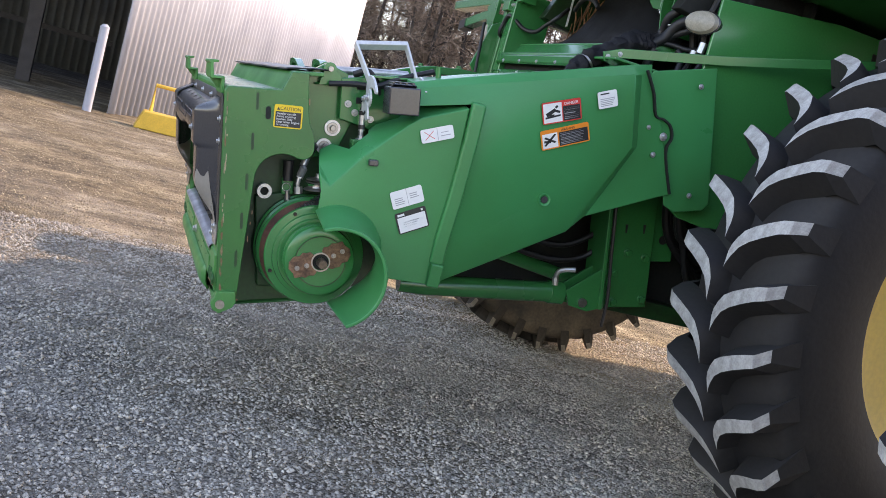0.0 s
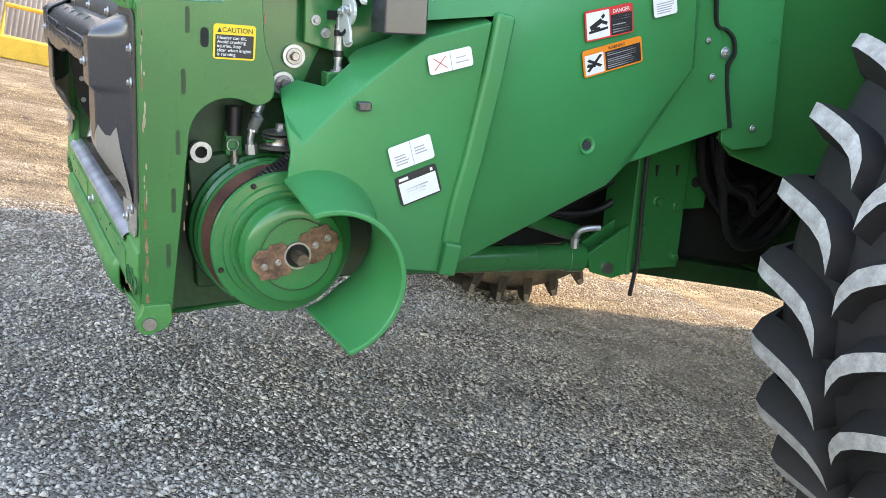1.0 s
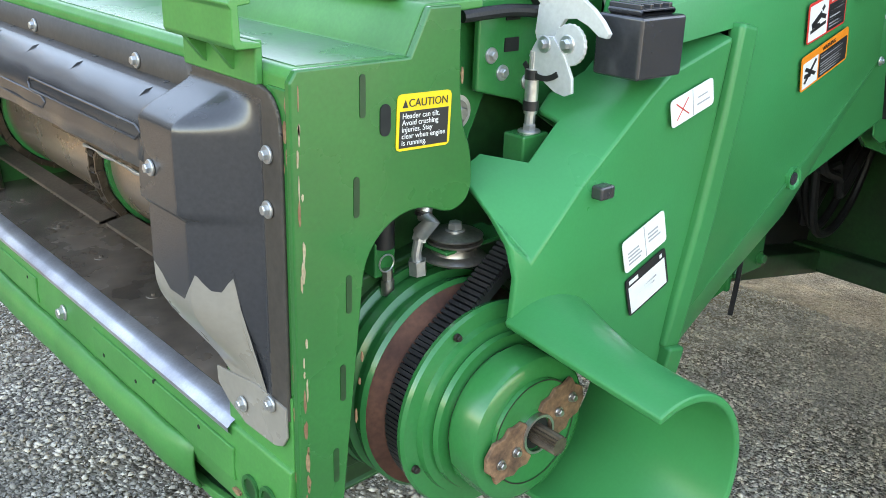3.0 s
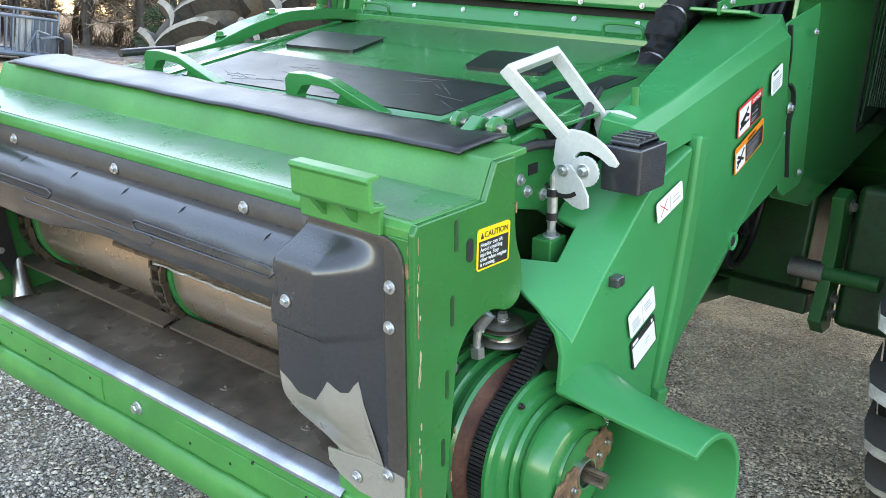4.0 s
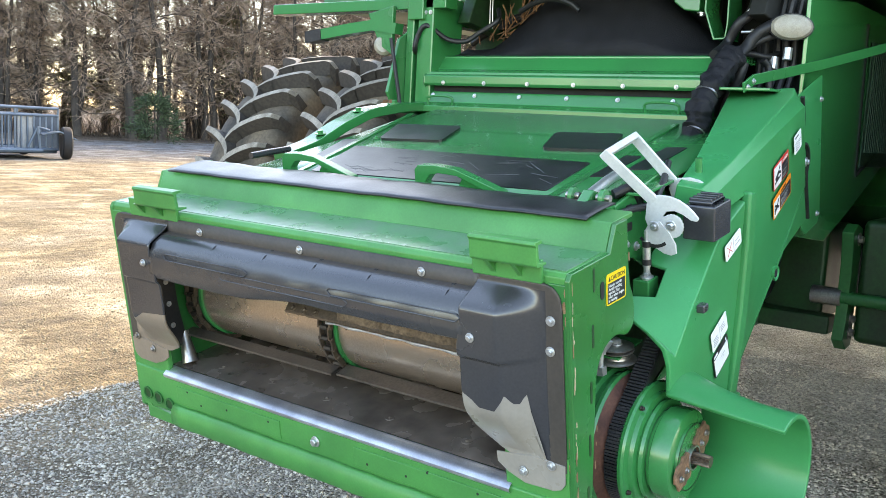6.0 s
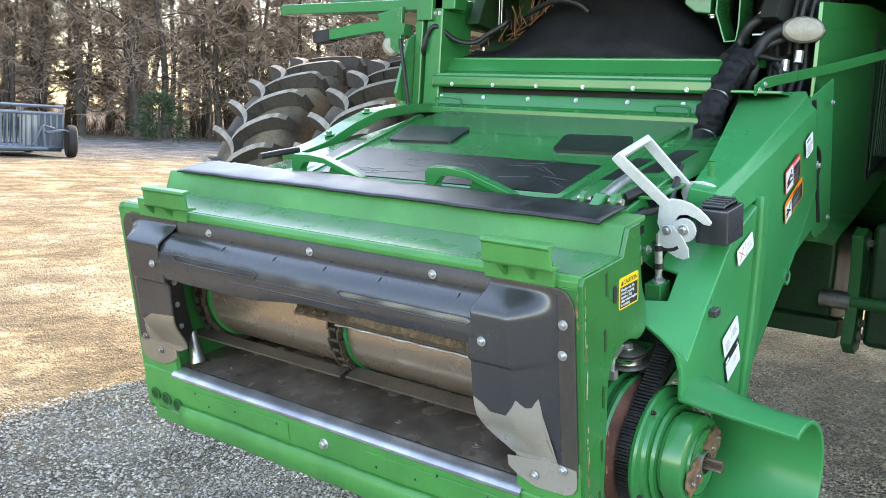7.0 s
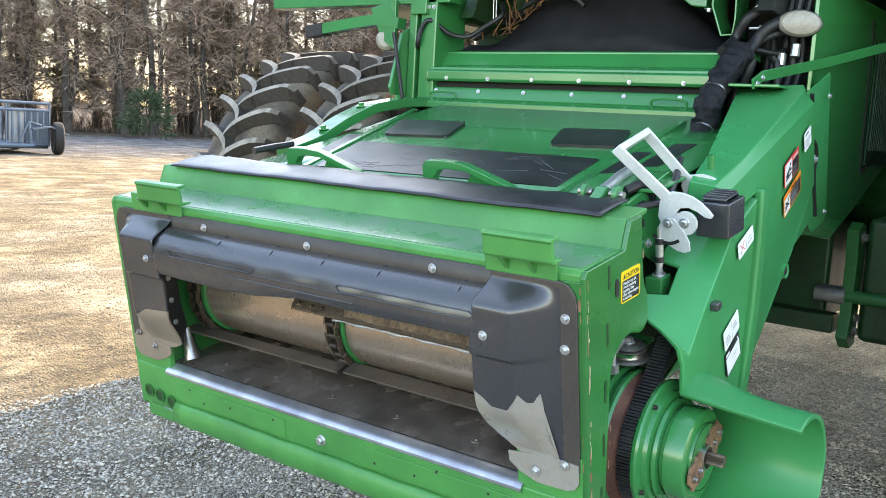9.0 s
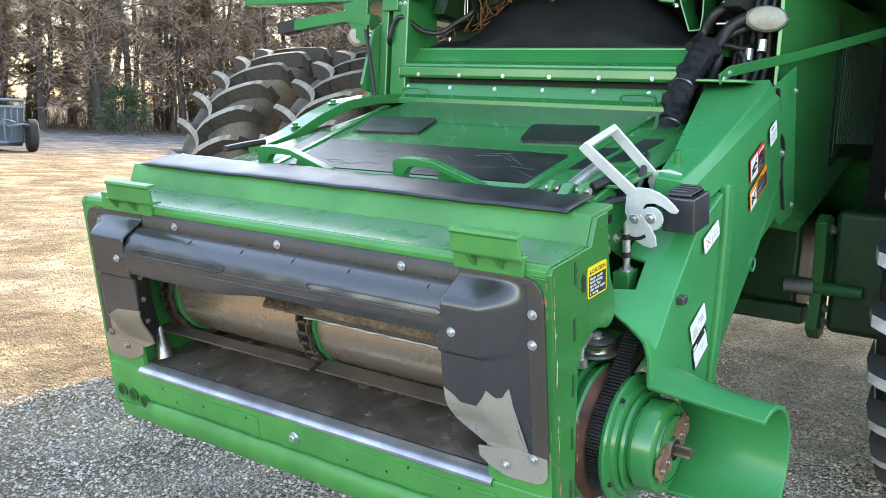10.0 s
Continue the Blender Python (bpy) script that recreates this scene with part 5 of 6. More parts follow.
# brass fittings at the far corner
for k, (x, y) in enumerate(((0.66, 5.74), (0.69, 5.80), (0.72, 5.77))):
    bolt(combine, (x, y, 1.455), (0, 0, 1), 0.012, STRAW, space=FLAT, name="fitting")
# upper far arms: platform beam, mirror arm with a black grip
bm = bmesh.new()
box(bm, 0.80, 0.88, 5.6, 6.62, 1.845, 1.89)
box(bm, 0.78, 1.9, 5.70, 5.78, 1.80, 1.90)
flat("platform_beam", bm, GREEN, bevel=0.004)
bm = bmesh.new()
strip(bm, [(0.80, 5.84, 1.765), (0.80, 5.97, 1.782), (0.80, 6.10, 1.77), (0.80, 6.36, 1.738)], 0.05, 0.045, (1, 0, 0))
arm = flat("hinge_arm", bm, GREEN, "green arm with a black grip")
bm = bmesh.new()
strip(bm, [(0.80, 6.275, 1.748), (0.80, 6.372, 1.736)], 0.056, 0.051, (1, 0, 0))
flat("grip", bm, RUBBER, parent=arm)
bm = bmesh.new()
prism(bm, [(5.86, 1.86), (6.0, 1.83), (5.93, 1.70), (5.86, 1.66)], 0.78, 0.80, "x")
flat("gusset_plate", bm, GREEN, bevel=0.003)
bm = bmesh.new()
lathe(bm, [(0.0, -0.02), (0.03, -0.018), (0.042, -0.006), (0.044, 0.02), (0.02, 0.045)], 0, 0, 24)
bmesh.ops.rotate(bm, cent=(0, 0, 0), matrix=Matrix.Rotation(radians(-60), 3, "Z"), verts=bm.verts)
bmesh.ops.translate(bm, vec=(0.80, 5.92, 1.70), verts=bm.verts)
flat("marker_lamp", bm, LENS, "small round lamp on the far arm")
# cab floor and underside; its front runs forward unseen to shade the curtain
bm = bmesh.new()
box(bm, 0.68, 2.7, 4.25, 5.7, 1.98, 2.06)
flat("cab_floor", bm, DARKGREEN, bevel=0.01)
for y in (4.38, 5.6):
    bm = bmesh.new()
    prism(bm, [(0.92, 1.80), (1.0, 1.98), (1.5, 1.98), (1.5, 1.72)], y - 0.03, y + 0.03)
    flat("cab_mount", bm, DEEPSHADE if y > 5 else DARK, bevel=0.006)
# cab, tank and body above, out of view, widened to cast the shade
bm = bmesh.new()
prism(bm, [(1.0, 2.06), (0.50, 2.30), (0.42, 2.6), (0.75, 3.3), (2.45, 3.3), (2.5, 2.06)], 4.1, 5.8)
cab = flat("cab", bm, BLACK, "dark glazed cab", bevel=0.05)
bm = bmesh.new()
prism(bm, [(0.4, 3.3), (0.55, 3.45), (2.5, 3.5), (2.6, 3.3)], 4.0, 5.9)
flat("cab_roof", bm, GREEN, bevel=0.04)
bm = bmesh.new()
prism(bm, [(2.6, 1.2), (2.55, 3.2), (2.5, 3.95), (5.2, 3.95), (5.6, 2.8), (6.8, 2.6), (7.6, 1.05), (5.5, 0.75), (3.5, 0.75)], 3.25, 6.7)
flat("body", bm, GREEN, "tall green body with grain tank", bevel=0.05)
bm = bmesh.new()
box(bm, 1.76, 2.15, 4.30, 5.6, 0.66, 1.05)
flat("axle", bm, DEEPSHADE, bevel=0.02)
bm = bmesh.new()
box(bm, 1.72, 2.12, 3.72, 4.165, 0.60, 1.10)
flat("final_drive", bm, DEEPSHADE, bevel=0.03)
# unseen dark slab added to stop sunlight passing below the machine
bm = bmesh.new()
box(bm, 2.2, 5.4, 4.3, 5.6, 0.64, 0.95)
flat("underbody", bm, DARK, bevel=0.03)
# unseen dark wall added for the glossy side panel to reflect
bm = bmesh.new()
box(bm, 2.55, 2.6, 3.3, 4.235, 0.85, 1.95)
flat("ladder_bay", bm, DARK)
# second dark filler, added behind to close the view between the wheels
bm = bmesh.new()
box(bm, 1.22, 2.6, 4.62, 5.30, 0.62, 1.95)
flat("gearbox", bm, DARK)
# unseen decks added on both sides to block sun and sky light
bm = bmesh.new()
box(bm, 1.25, 2.6, 5.75, 6.75, 1.93, 1.98)
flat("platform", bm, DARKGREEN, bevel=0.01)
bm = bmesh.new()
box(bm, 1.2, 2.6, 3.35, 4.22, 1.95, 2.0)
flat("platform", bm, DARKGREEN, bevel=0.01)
bm = bmesh.new()
box(bm, 1.815, 2.55, 4.226, 4.233, 1.30, 1.80)
vent = flat("vent_plate", bm, VENTGREY, "dark green perforated vent plate", bevel=0.004)
for k in range(24):
    bm = bmesh.new()
    box(bm, 1.845 + 0.029 * k, 1.857 + 0.029 * k, 4.221, 4.2265, 1.36, 1.78)
    flat("vent_slat", bm, VENTGREY, parent=vent)
bm = bmesh.new()
prism(bm, [(4.589, 1.96), (4.589, 1.828), (4.548, 1.724), (4.503, 1.727), (4.497, 1.781), (4.503, 1.96), (4.509, 1.96), (4.504, 1.78), (4.508, 1.733), (4.543, 1.731), (4.581, 1.828), (4.581, 1.96)], 0.98, 1.10, "x")
flat("hanger_channel", bm, GREEN, "open green channel hanging beside the curtain", bevel=0.002)
bm = bmesh.new()
prism(bm, [(4.712, 1.95), (4.711, 1.861), (4.669, 1.831), (4.611, 1.824), (4.609, 1.95)], 0.99, 1.12, "x")
hanger = flat("hanger_box", bm, GREEN, bevel=0.006)
bolt(hanger, (1.0, 4.605, 1.822), (0, 0, -1), 0.010, space=FLAT)
bm = bmesh.new()
tube(bm, [(0.95, 4.436, 1.746), (0.95, 4.376, 1.747)], 0.0045, 10)
stud = flat("stud", bm, ZINC)
bm = bmesh.new()
tube(bm, [(0.95, 4.402, 1.7465), (0.95, 4.392, 1.7465)], 0.010, 6)
flat("nut", bm, ZINC, parent=stud)
bm = bmesh.new()
tube(bm, curve([(0.955, 4.431, 1.775), (0.955, 4.434, 1.80), (0.96, 4.41, 1.83), (0.97, 4.37, 1.86), (0.98, 4.33, 1.875)], 5), 0.003, 8)
flat("wire", bm, ZINC)
# near side: lamp, hose bundle, diagonal brace, tall panels
bm = bmesh.new()
prism(bm, [(1.03, 1.10), (1.02, 1.86), (1.55, 1.92), (2.6, 1.92), (2.6, 1.45), (1.75, 1.12), (1.45, 1.02), (1.1, 1.06)], 4.235, 4.25)
panel = flat("side_panel", bm, DEEPGREEN, "tall green side panel", bevel=0.004)
bm = bmesh.new()
prism(bm, [(1.728, 1.86), (1.745, 1.86), (1.795, 1.27), (1.775, 1.27)], 4.229, 4.236)
flat("seam", bm, DARK, parent=panel)
bm = bmesh.new()
prism(bm, [(1.775, 1.275), (2.5, 1.52), (2.5, 1.505), (1.775, 1.26)], 4.226, 4.237)
flat("seam", bm, DARK, parent=panel)
bm = bmesh.new()
strip(bm, [(0.655, 4.30, 1.543), (0.72, 4.295, 1.572), (1.09, 4.20, 1.650), (1.345, 4.12, 1.714), (1.8, 3.98, 1.83)], 0.008, 0.034, (0, 1, 0))
brace = flat("brace", bm, GREEN, "flat green diagonal brace", bevel=0.002)
for x, z in ((0.668, 1.546), (0.712, 1.567)):
    bolt(brace, (x, 4.292, z), (0, -1, 0), 0.0055, space=FLAT)
bm = bmesh.new()
prism(bm, [(0.66, 4.22), (0.66, 4.40), (1.02, 4.40), (1.02, 4.22)], 1.535, 1.545, "z")
flat("ledge", bm, GREEN, bevel=0.003)
bm = bmesh.new()
lathe(bm, [(0.0, -0.028), (0.03, -0.026), (0.052, -0.016), (0.06, 0.0)], 0, 0, 32)
bmesh.ops.scale(bm, vec=(1.15, 1, 0.72), verts=bm.verts)
bmesh.ops.rotate(bm, cent=(0, 0, 0), matrix=Matrix.Rotation(radians(-62), 3, "Z"), verts=bm.verts)
bmesh.ops.translate(bm, vec=(0.99, 4.282, 1.765), verts=bm.verts)
lamp = flat("work_lamp", bm, LENS, "oval work lamp with a ribbed clear lens")
bm = bmesh.new()
lathe(bm, [(0.06, 0.0), (0.064, 0.004), (0.06, 0.03), (0.03, 0.05), (0.0, 0.052)], 0, 0, 32)
bmesh.ops.scale(bm, vec=(1.15, 1, 0.72), verts=bm.verts)
bmesh.ops.rotate(bm, cent=(0, 0, 0), matrix=Matrix.Rotation(radians(-62), 3, "Z"), verts=bm.verts)
bmesh.ops.translate(bm, vec=(0.99, 4.282, 1.765), verts=bm.verts)
flat("lamp_housing", bm, BLACK, parent=lamp)
bm = bmesh.new()
pts = curve([(0.555, 4.42, 1.358), (0.60, 4.42, 1.405), (0.622, 4.42, 1.475), (0.674, 4.42, 1.537), (0.768, 4.42, 1.603), (0.845, 4.425, 1.650), (0.90, 4.425, 1.640)], 12)
rows, side = [], Vector((0, 1, 0))
for i, p in enumerate(pts):
    d = (pts[min(i + 1, len(pts) - 1)] - pts[max(i - 1, 0)]).normalized()
    up = d.cross(side).normalized()
    s = i / (len(pts) - 1)
    r = 0.0405 * (0.62 + 0.38 * min(1.0, 6 * s)) * (1.0 if s < 0.93 else 0.8)
    if i in (9, 10, 32, 33):
        r *= 0.86
    ring = []
    for k in range(28):
        a = k * math.tau / 28
        w = side * math.cos(a) + up * math.sin(a)
        crease = noise.noise(p * 26 + w * 1.1) * 0.34 + noise.noise(p * 75 + w * 2.0) * 0.22
        ring.append(p + w * r * (1 + crease))
    rows.append(ring)
vs = grid(bm, rows, True)
bm.faces.new(vs[0])
bm.faces.new(vs[-1])
sleeve = flat("hose_sleeve", bm, FABRIC, "black fabric-sleeved hose bundle")
for i in (9, 32):
    bm = bmesh.new()
    tube(bm, [pts[i], pts[i + 1]], 0.0375, 18)
    flat("strap", bm, STEEL, parent=sleeve)
for r, line in ((0.020, [(0.86, 4.43, 1.63), (0.93, 4.41, 1.69), (0.95, 4.385, 1.735), (0.97, 4.35, 1.765), (1.02, 4.32, 1.79)]),
                (0.014, [(0.86, 4.45, 1.64), (0.93, 4.43, 1.67), (0.96, 4.39, 1.71), (1.0, 4.34, 1.74), (1.06, 4.32, 1.76)]),
                (0.017, [(0.84, 4.48, 1.66), (0.95, 4.486, 1.706), (0.95, 4.448, 1.775), (0.97, 4.42, 1.81), (1.02, 4.41, 1.90)]),
                (0.019, [(0.90, 4.40, 1.64), (0.895, 4.407, 1.60), (0.90, 4.426, 1.552), (0.90, 4.447, 1.485), (0.92, 4.45, 1.42)]),
                (0.010, [(0.90, 4.43, 1.67), (0.97, 4.40, 1.675), (1.02, 4.36, 1.67), (1.10, 4.33, 1.70)]),
                (0.012, [(0.97, 4.36, 1.655), (0.99, 4.345, 1.63), (0.98, 4.335, 1.58), (0.98, 4.335, 1.53)])):
    bm = bmesh.new()
    tube(bm, curve(line, 6), r, 12)
    flat("hose", bm, HOSE)
# dark sheet painted as the shade behind the lamp hoses
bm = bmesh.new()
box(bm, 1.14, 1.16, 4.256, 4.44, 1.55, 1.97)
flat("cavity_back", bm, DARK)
for k, (y, x) in enumerate(((4.275, 1.07), (4.30, 1.05), (4.335, 1.08), (4.365, 1.04), (4.39, 1.07))):
    bm = bmesh.new()
    tube(bm, curve([(x, y, 1.90), (x - 0.02, y + 0.01, 1.76), (x + 0.01 * (k % 2), y + 0.015, 1.64), (x - 0.03, y + 0.02, 1.55)], 5), 0.011 + 0.002 * (k % 3), 8)
    flat("hose", bm, HOSE)
for y, z in ((4.30, 1.66), (4.345, 1.63)):
    bm = bmesh.new()
    tube(bm, [(1.03, y, z), (1.035, y, z + 0.04)], 0.015, 10)
    flat("hose_coupling", bm, ZINC)
bm = bmesh.new()
tube(bm, [(1.66, 4.315, 0.786), (1.66, 4.20, 0.786)], 0.036, 22)
stub = flat("pipe_stub", bm, STEEL)
bm = bmesh.new()
tube(bm, [(1.66, 4.20, 0.786), (1.66, 4.02, 0.786)], 0.026, 18)
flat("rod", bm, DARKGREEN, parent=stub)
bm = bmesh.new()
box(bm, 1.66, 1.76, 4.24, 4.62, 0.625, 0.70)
flat("axle_beam", bm, DEEPSHADE, bevel=0.01)
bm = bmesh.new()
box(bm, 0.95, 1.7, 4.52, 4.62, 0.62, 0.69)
flat("tie_beam", bm, DEEPSHADE, bevel=0.005)
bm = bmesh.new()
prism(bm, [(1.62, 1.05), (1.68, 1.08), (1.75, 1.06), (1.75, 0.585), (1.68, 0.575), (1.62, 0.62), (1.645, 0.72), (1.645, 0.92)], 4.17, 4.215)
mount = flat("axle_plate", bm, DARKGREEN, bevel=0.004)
for z in (0.645, 0.70, 1.02):
    bolt(mount, (1.70, 4.168, z), (0, -1, 0), 0.016, STEEL, space=FLAT)

# ---- wheels ----
WX, WZ = 1.815, 0.878
rim_prof = [(0.10, -0.05), (0.30, -0.05), (0.40, -0.11), (0.44, -0.18), (0.475, -0.20), (0.475, -0.17), (0.45, -0.09), (0.45, 0.10), (0.475, 0.19), (0.44, 0.17), (0.10, 0.15)]
tyre_prof = [(0.455, -0.18), (0.50, -0.212), (0.58, -0.236), (0.66, -0.240), (0.715, -0.236), (0.745, -0.225), (0.765, -0.19), (0.775, -0.10), (0.778, 0.0),
             (0.775, 0.10), (0.765, 0.19), (0.745, 0.225), (0.715, 0.236), (0.66, 0.240), (0.58, 0.236), (0.50, 0.212), (0.455, 0.18)]
BAR = [(-0.245, 1.2), (-0.228, 0.0), (-0.20, -0.4), (-0.145, -1.5), (-0.09, -3.0), (-0.04, -4.9), (-0.005, -6.8), (0.018, -9.0), (0.030, -11.4)]  # across the tread, and degrees round it


BLUNT = [(-0.245, 1.4), (-0.228, 0.2), (-0.20, -0.3), (-0.145, -1.5), (-0.095, -2.8), (-0.060, -4.1), (-0.038, -5.8), (-0.024, -7.4), (-0.020, -8.4)]


def lug_mesh(side, rubber):
    """One tread bar, curved from the shoulder to past the middle; its top is worn pale."""
    bm = bmesh.new()
    rows = []
    near = rubber == TYRE
    for k, (across, deg) in enumerate(BLUNT if near else BAR):
        half = (0.013, 0.0135, 0.0145, 0.0155, 0.0165, 0.018, 0.019, 0.0195, 0.017)[k] * (1.3 if near else 1.0)
        base, top = (0.70, 0.79) if k == 0 else (0.765, 0.832 if k == 1 else 0.841)
        slope = radians(deg)
        def at(r, w):
            return (-r * math.cos(slope + w / r), -side * across, r * math.sin(slope + w / r))
        rows.append([at(base, -half * 2.1), at(top, -half), at(top, half), at(base, half * 2.1)])
    vs = [[bm.verts.new(p) for p in r] for r in rows]
    for a, b in zip(vs, vs[1:]):
        for i in range(3):
            bm.faces.new((a[i], a[i + 1], b[i + 1], b[i])).material_index = 1 if i == 1 else 0
    bm.faces.new(vs[0])
    bm.faces.new(vs[-1])
    bmesh.ops.recalc_face_normals(bm, faces=bm.faces)
    bm.transform(Matrix.Scale(U, 4))
    me = bpy.data.meshes.new("lug")
    bm.to_mesh(me)
    bm.free()
    for m in (rubber, FARLUGTOP if rubber == FARLUG else LUGTOP):
        me.materials.append(m)
    me.shade_smooth()
    me.set_sharp_from_angle(angle=radians(30))
    return me


LUGS = {(s, far): lug_mesh(s, FARLUG if far else TYRE) for s in (1, -1) for far in (True, False)}
LUG_COUNT = 30


def wheel(y, turn, out, rubber):
    e = new("wheel")
    e.parent = combine
    e["label"] = "dual front wheel with a tall lugged tyre, dusty pale tread bars"
    size = 1.14 if out < 0 else 1.03
    e.matrix_basis = pose((WX + (0.02 if out < 0 else 0)) * U, y * U, WZ * U * size / 1.03) @ Matrix.Diagonal((size, 1, size, 1))
    bm = bmesh.new()
    lathe(bm, tyre_prof, 0, 0, 90, cap=False)
    part("tyre", bm, rubber, e, "black rubber tyre", FLAT, sharp=50)
    bm = bmesh.new()
    lathe(bm, [(r, q * out) for r, q in rim_prof], 0, 0, 56)
    part("rim", bm, YELLOW, e, "yellow steel rim", FLAT)
    for side in (1, -1):
        for k in range(LUG_COUNT):
            ob = new("lug", LUGS[side, rubber == DUSTYTYRE])
            ob.parent = e
            ob.matrix_basis = Matrix.Rotation(math.tau * (k + (0.57 if side < 0 else 0)) / LUG_COUNT + turn, 4, "Y")


for y, turn, out in ((3.605, 0.05, -1), (2.66, 0.12, -1), (6.53, 0.02, 1), (7.20, 0.09, 1)):
    wheel(y, turn, out, TYRE if out < 0 else DUSTYTYRE)
settle(combine)

# ---- ground ----
def gravel_material():
    m = bpy.data.materials.new("gravel")
    m.use_nodes = True
    t, n = m.node_tree, m.node_tree.nodes
    b = n["Principled BSDF"]
    co = n.new("ShaderNodeTexCoord")
    def noise(scale, detail=6):
        x = n.new("ShaderNodeTexNoise")
        x.inputs["Scale"].default_value, x.inputs["Detail"].default_value = scale, detail
        t.links.new(co.outputs["Object"], x.inputs["Vector"])
        return x
    def stones(scale):
        v = n.new("ShaderNodeTexVoronoi")
        v.inputs["Scale"].default_value = scale
        t.links.new(co.outputs["Object"], v.inputs["Vector"])
        return v
    patch, fine = noise(0.35, 8), noise(9, 8)
    small, big = stones(75), stones(38)
    def ramp(src, stops):
        r = n.new("ShaderNodeValToRGB")
        while len(r.color_ramp.elements) < len(stops):
            r.color_ramp.elements.new(0.5)
        for e, (p, c) in zip(r.color_ramp.elements, stops):
            e.position, e.color = p, (*c, 1)
        t.links.new(src, r.inputs["Fac"])
        return r
    sep = n.new("ShaderNodeSeparateColor")
    t.links.new(small.outputs["Color"], sep.inputs["Color"])
    stone_col = ramp(sep.outputs[0], [(0.0, (0.16, 0.141, 0.117)), (0.4, (0.35, 0.313, 0.264)), (0.75, (0.45, 0.405, 0.343)), (1.0, (0.55, 0.50, 0.43))])
    # dirt tan, made golden with the warm sunlight of the far yard
    sunlit_dirt = ramp(fine.outputs["Fac"], [(0.3, (0.135, 0.099, 0.055)), (0.7, (0.36, 0.283, 0.170))])
    where = ramp(patch.outputs["Fac"], [(0.44, (0.0, 0.0, 0.0)), (0.62, (0.62, 0.62, 0.62))])
    along = n.new("ShaderNodeMapping")
    along.inputs["Rotation"].default_value, along.inputs["Scale"].default_value = (0, 0, radians(28)), (0.55, 1.7, 1)
    t.links.new(co.outputs["Object"], along.inputs["Vector"])
    track_tint = noise(1.8, 12)
    t.links.new(along.outputs["Vector"], track_tint.inputs["Vector"])
    mix = n.new("ShaderNodeMix")
    mix.data_type = "RGBA"
    place = n.new("ShaderNodeSeparateXYZ")
    t.links.new(co.outputs["Object"], place.inputs[0])
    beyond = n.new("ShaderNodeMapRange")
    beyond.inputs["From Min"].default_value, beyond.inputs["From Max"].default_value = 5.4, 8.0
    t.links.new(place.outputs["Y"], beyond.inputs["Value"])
    most = n.new("ShaderNodeMath")
    most.operation = "MULTIPLY_ADD"
    most.use_clamp = True
    most.inputs[1].default_value = 0.75
    t.links.new(beyond.outputs["Result"], most.inputs[0])
    t.links.new(where.outputs["Color"], most.inputs[2])
    t.links.new(most.outputs[0], mix.inputs["Factor"])
    t.links.new(stone_col.outputs["Color"], mix.inputs[6])
    t.links.new(sunlit_dirt.outputs["Color"], mix.inputs[7])
    def band(lo, hi, src):
        r = n.new("ShaderNodeMapRange")
        r.inputs["From Min"].default_value, r.inputs["From Max"].default_value = lo, hi
        t.links.new(src, r.inputs["Value"])
        return r.outputs["Result"]
    wander = n.new("ShaderNodeMath")
    wander.operation = "MULTIPLY_ADD"
    wander.inputs[1].default_value = 9.0
    t.links.new(patch.outputs["Fac"], wander.inputs[0])
    t.links.new(place.outputs["Y"], wander.inputs[2])
    yard = mix.outputs[2]
    # grey road and brown litter, darkened in place of missing tree shade
    for lo, hi, stops in ((30.0, 34.0, [(0.3, (0.070, 0.071, 0.075)), (0.7, (0.15, 0.151, 0.158))]), (44.0, 47.0, [(0.35, (0.04, 0.028, 0.02)), (0.7, (0.12, 0.08, 0.05))])):
        over = n.new("ShaderNodeMix")
        over.data_type = "RGBA"
        t.links.new(band(lo, hi, wander.outputs[0]), over.inputs["Factor"])
        t.links.new(yard, over.inputs[6])
        t.links.new(ramp(fine.outputs["Fac"], stops).outputs["Color"], over.inputs[7])
        yard = over.outputs[2]
    # light level painted in: darker at low x, brighter towards +x
    x_light = n.new("ShaderNodeMapRange")
    x_light.inputs["From Min"].default_value, x_light.inputs["From Max"].default_value = -1.2, 1.6
    x_light.inputs["To Min"].default_value, x_light.inputs["To Max"].default_value = 0.82, 1.34
    t.links.new(place.outputs["X"], x_light.inputs["Value"])
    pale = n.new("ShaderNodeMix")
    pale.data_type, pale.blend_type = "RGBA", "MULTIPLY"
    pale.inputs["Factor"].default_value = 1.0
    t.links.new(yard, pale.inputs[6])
    t.links.new(x_light.outputs["Result"], pale.inputs[7])
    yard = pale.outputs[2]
    paler = ramp(track_tint.outputs["Fac"], [(0.36, (0.70, 0.68, 0.66)), (0.64, (1.28, 1.27, 1.25))])
    shade = n.new("ShaderNodeMix")
    shade.data_type, shade.blend_type = "RGBA", "MULTIPLY"
    shade.inputs["Factor"].default_value = 1.0
    t.links.new(yard, shade.inputs[6])
    t.links.new(paler.outputs["Color"], shade.inputs[7])
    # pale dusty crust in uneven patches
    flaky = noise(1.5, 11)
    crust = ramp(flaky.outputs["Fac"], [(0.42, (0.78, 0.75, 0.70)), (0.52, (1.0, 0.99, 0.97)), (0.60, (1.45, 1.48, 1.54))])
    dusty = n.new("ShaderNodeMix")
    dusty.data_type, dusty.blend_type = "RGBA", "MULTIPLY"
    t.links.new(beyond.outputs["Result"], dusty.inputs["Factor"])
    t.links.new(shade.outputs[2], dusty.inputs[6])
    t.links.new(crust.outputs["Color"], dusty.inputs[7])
    t.links.new(dusty.outputs[2], b.inputs["Base Color"])
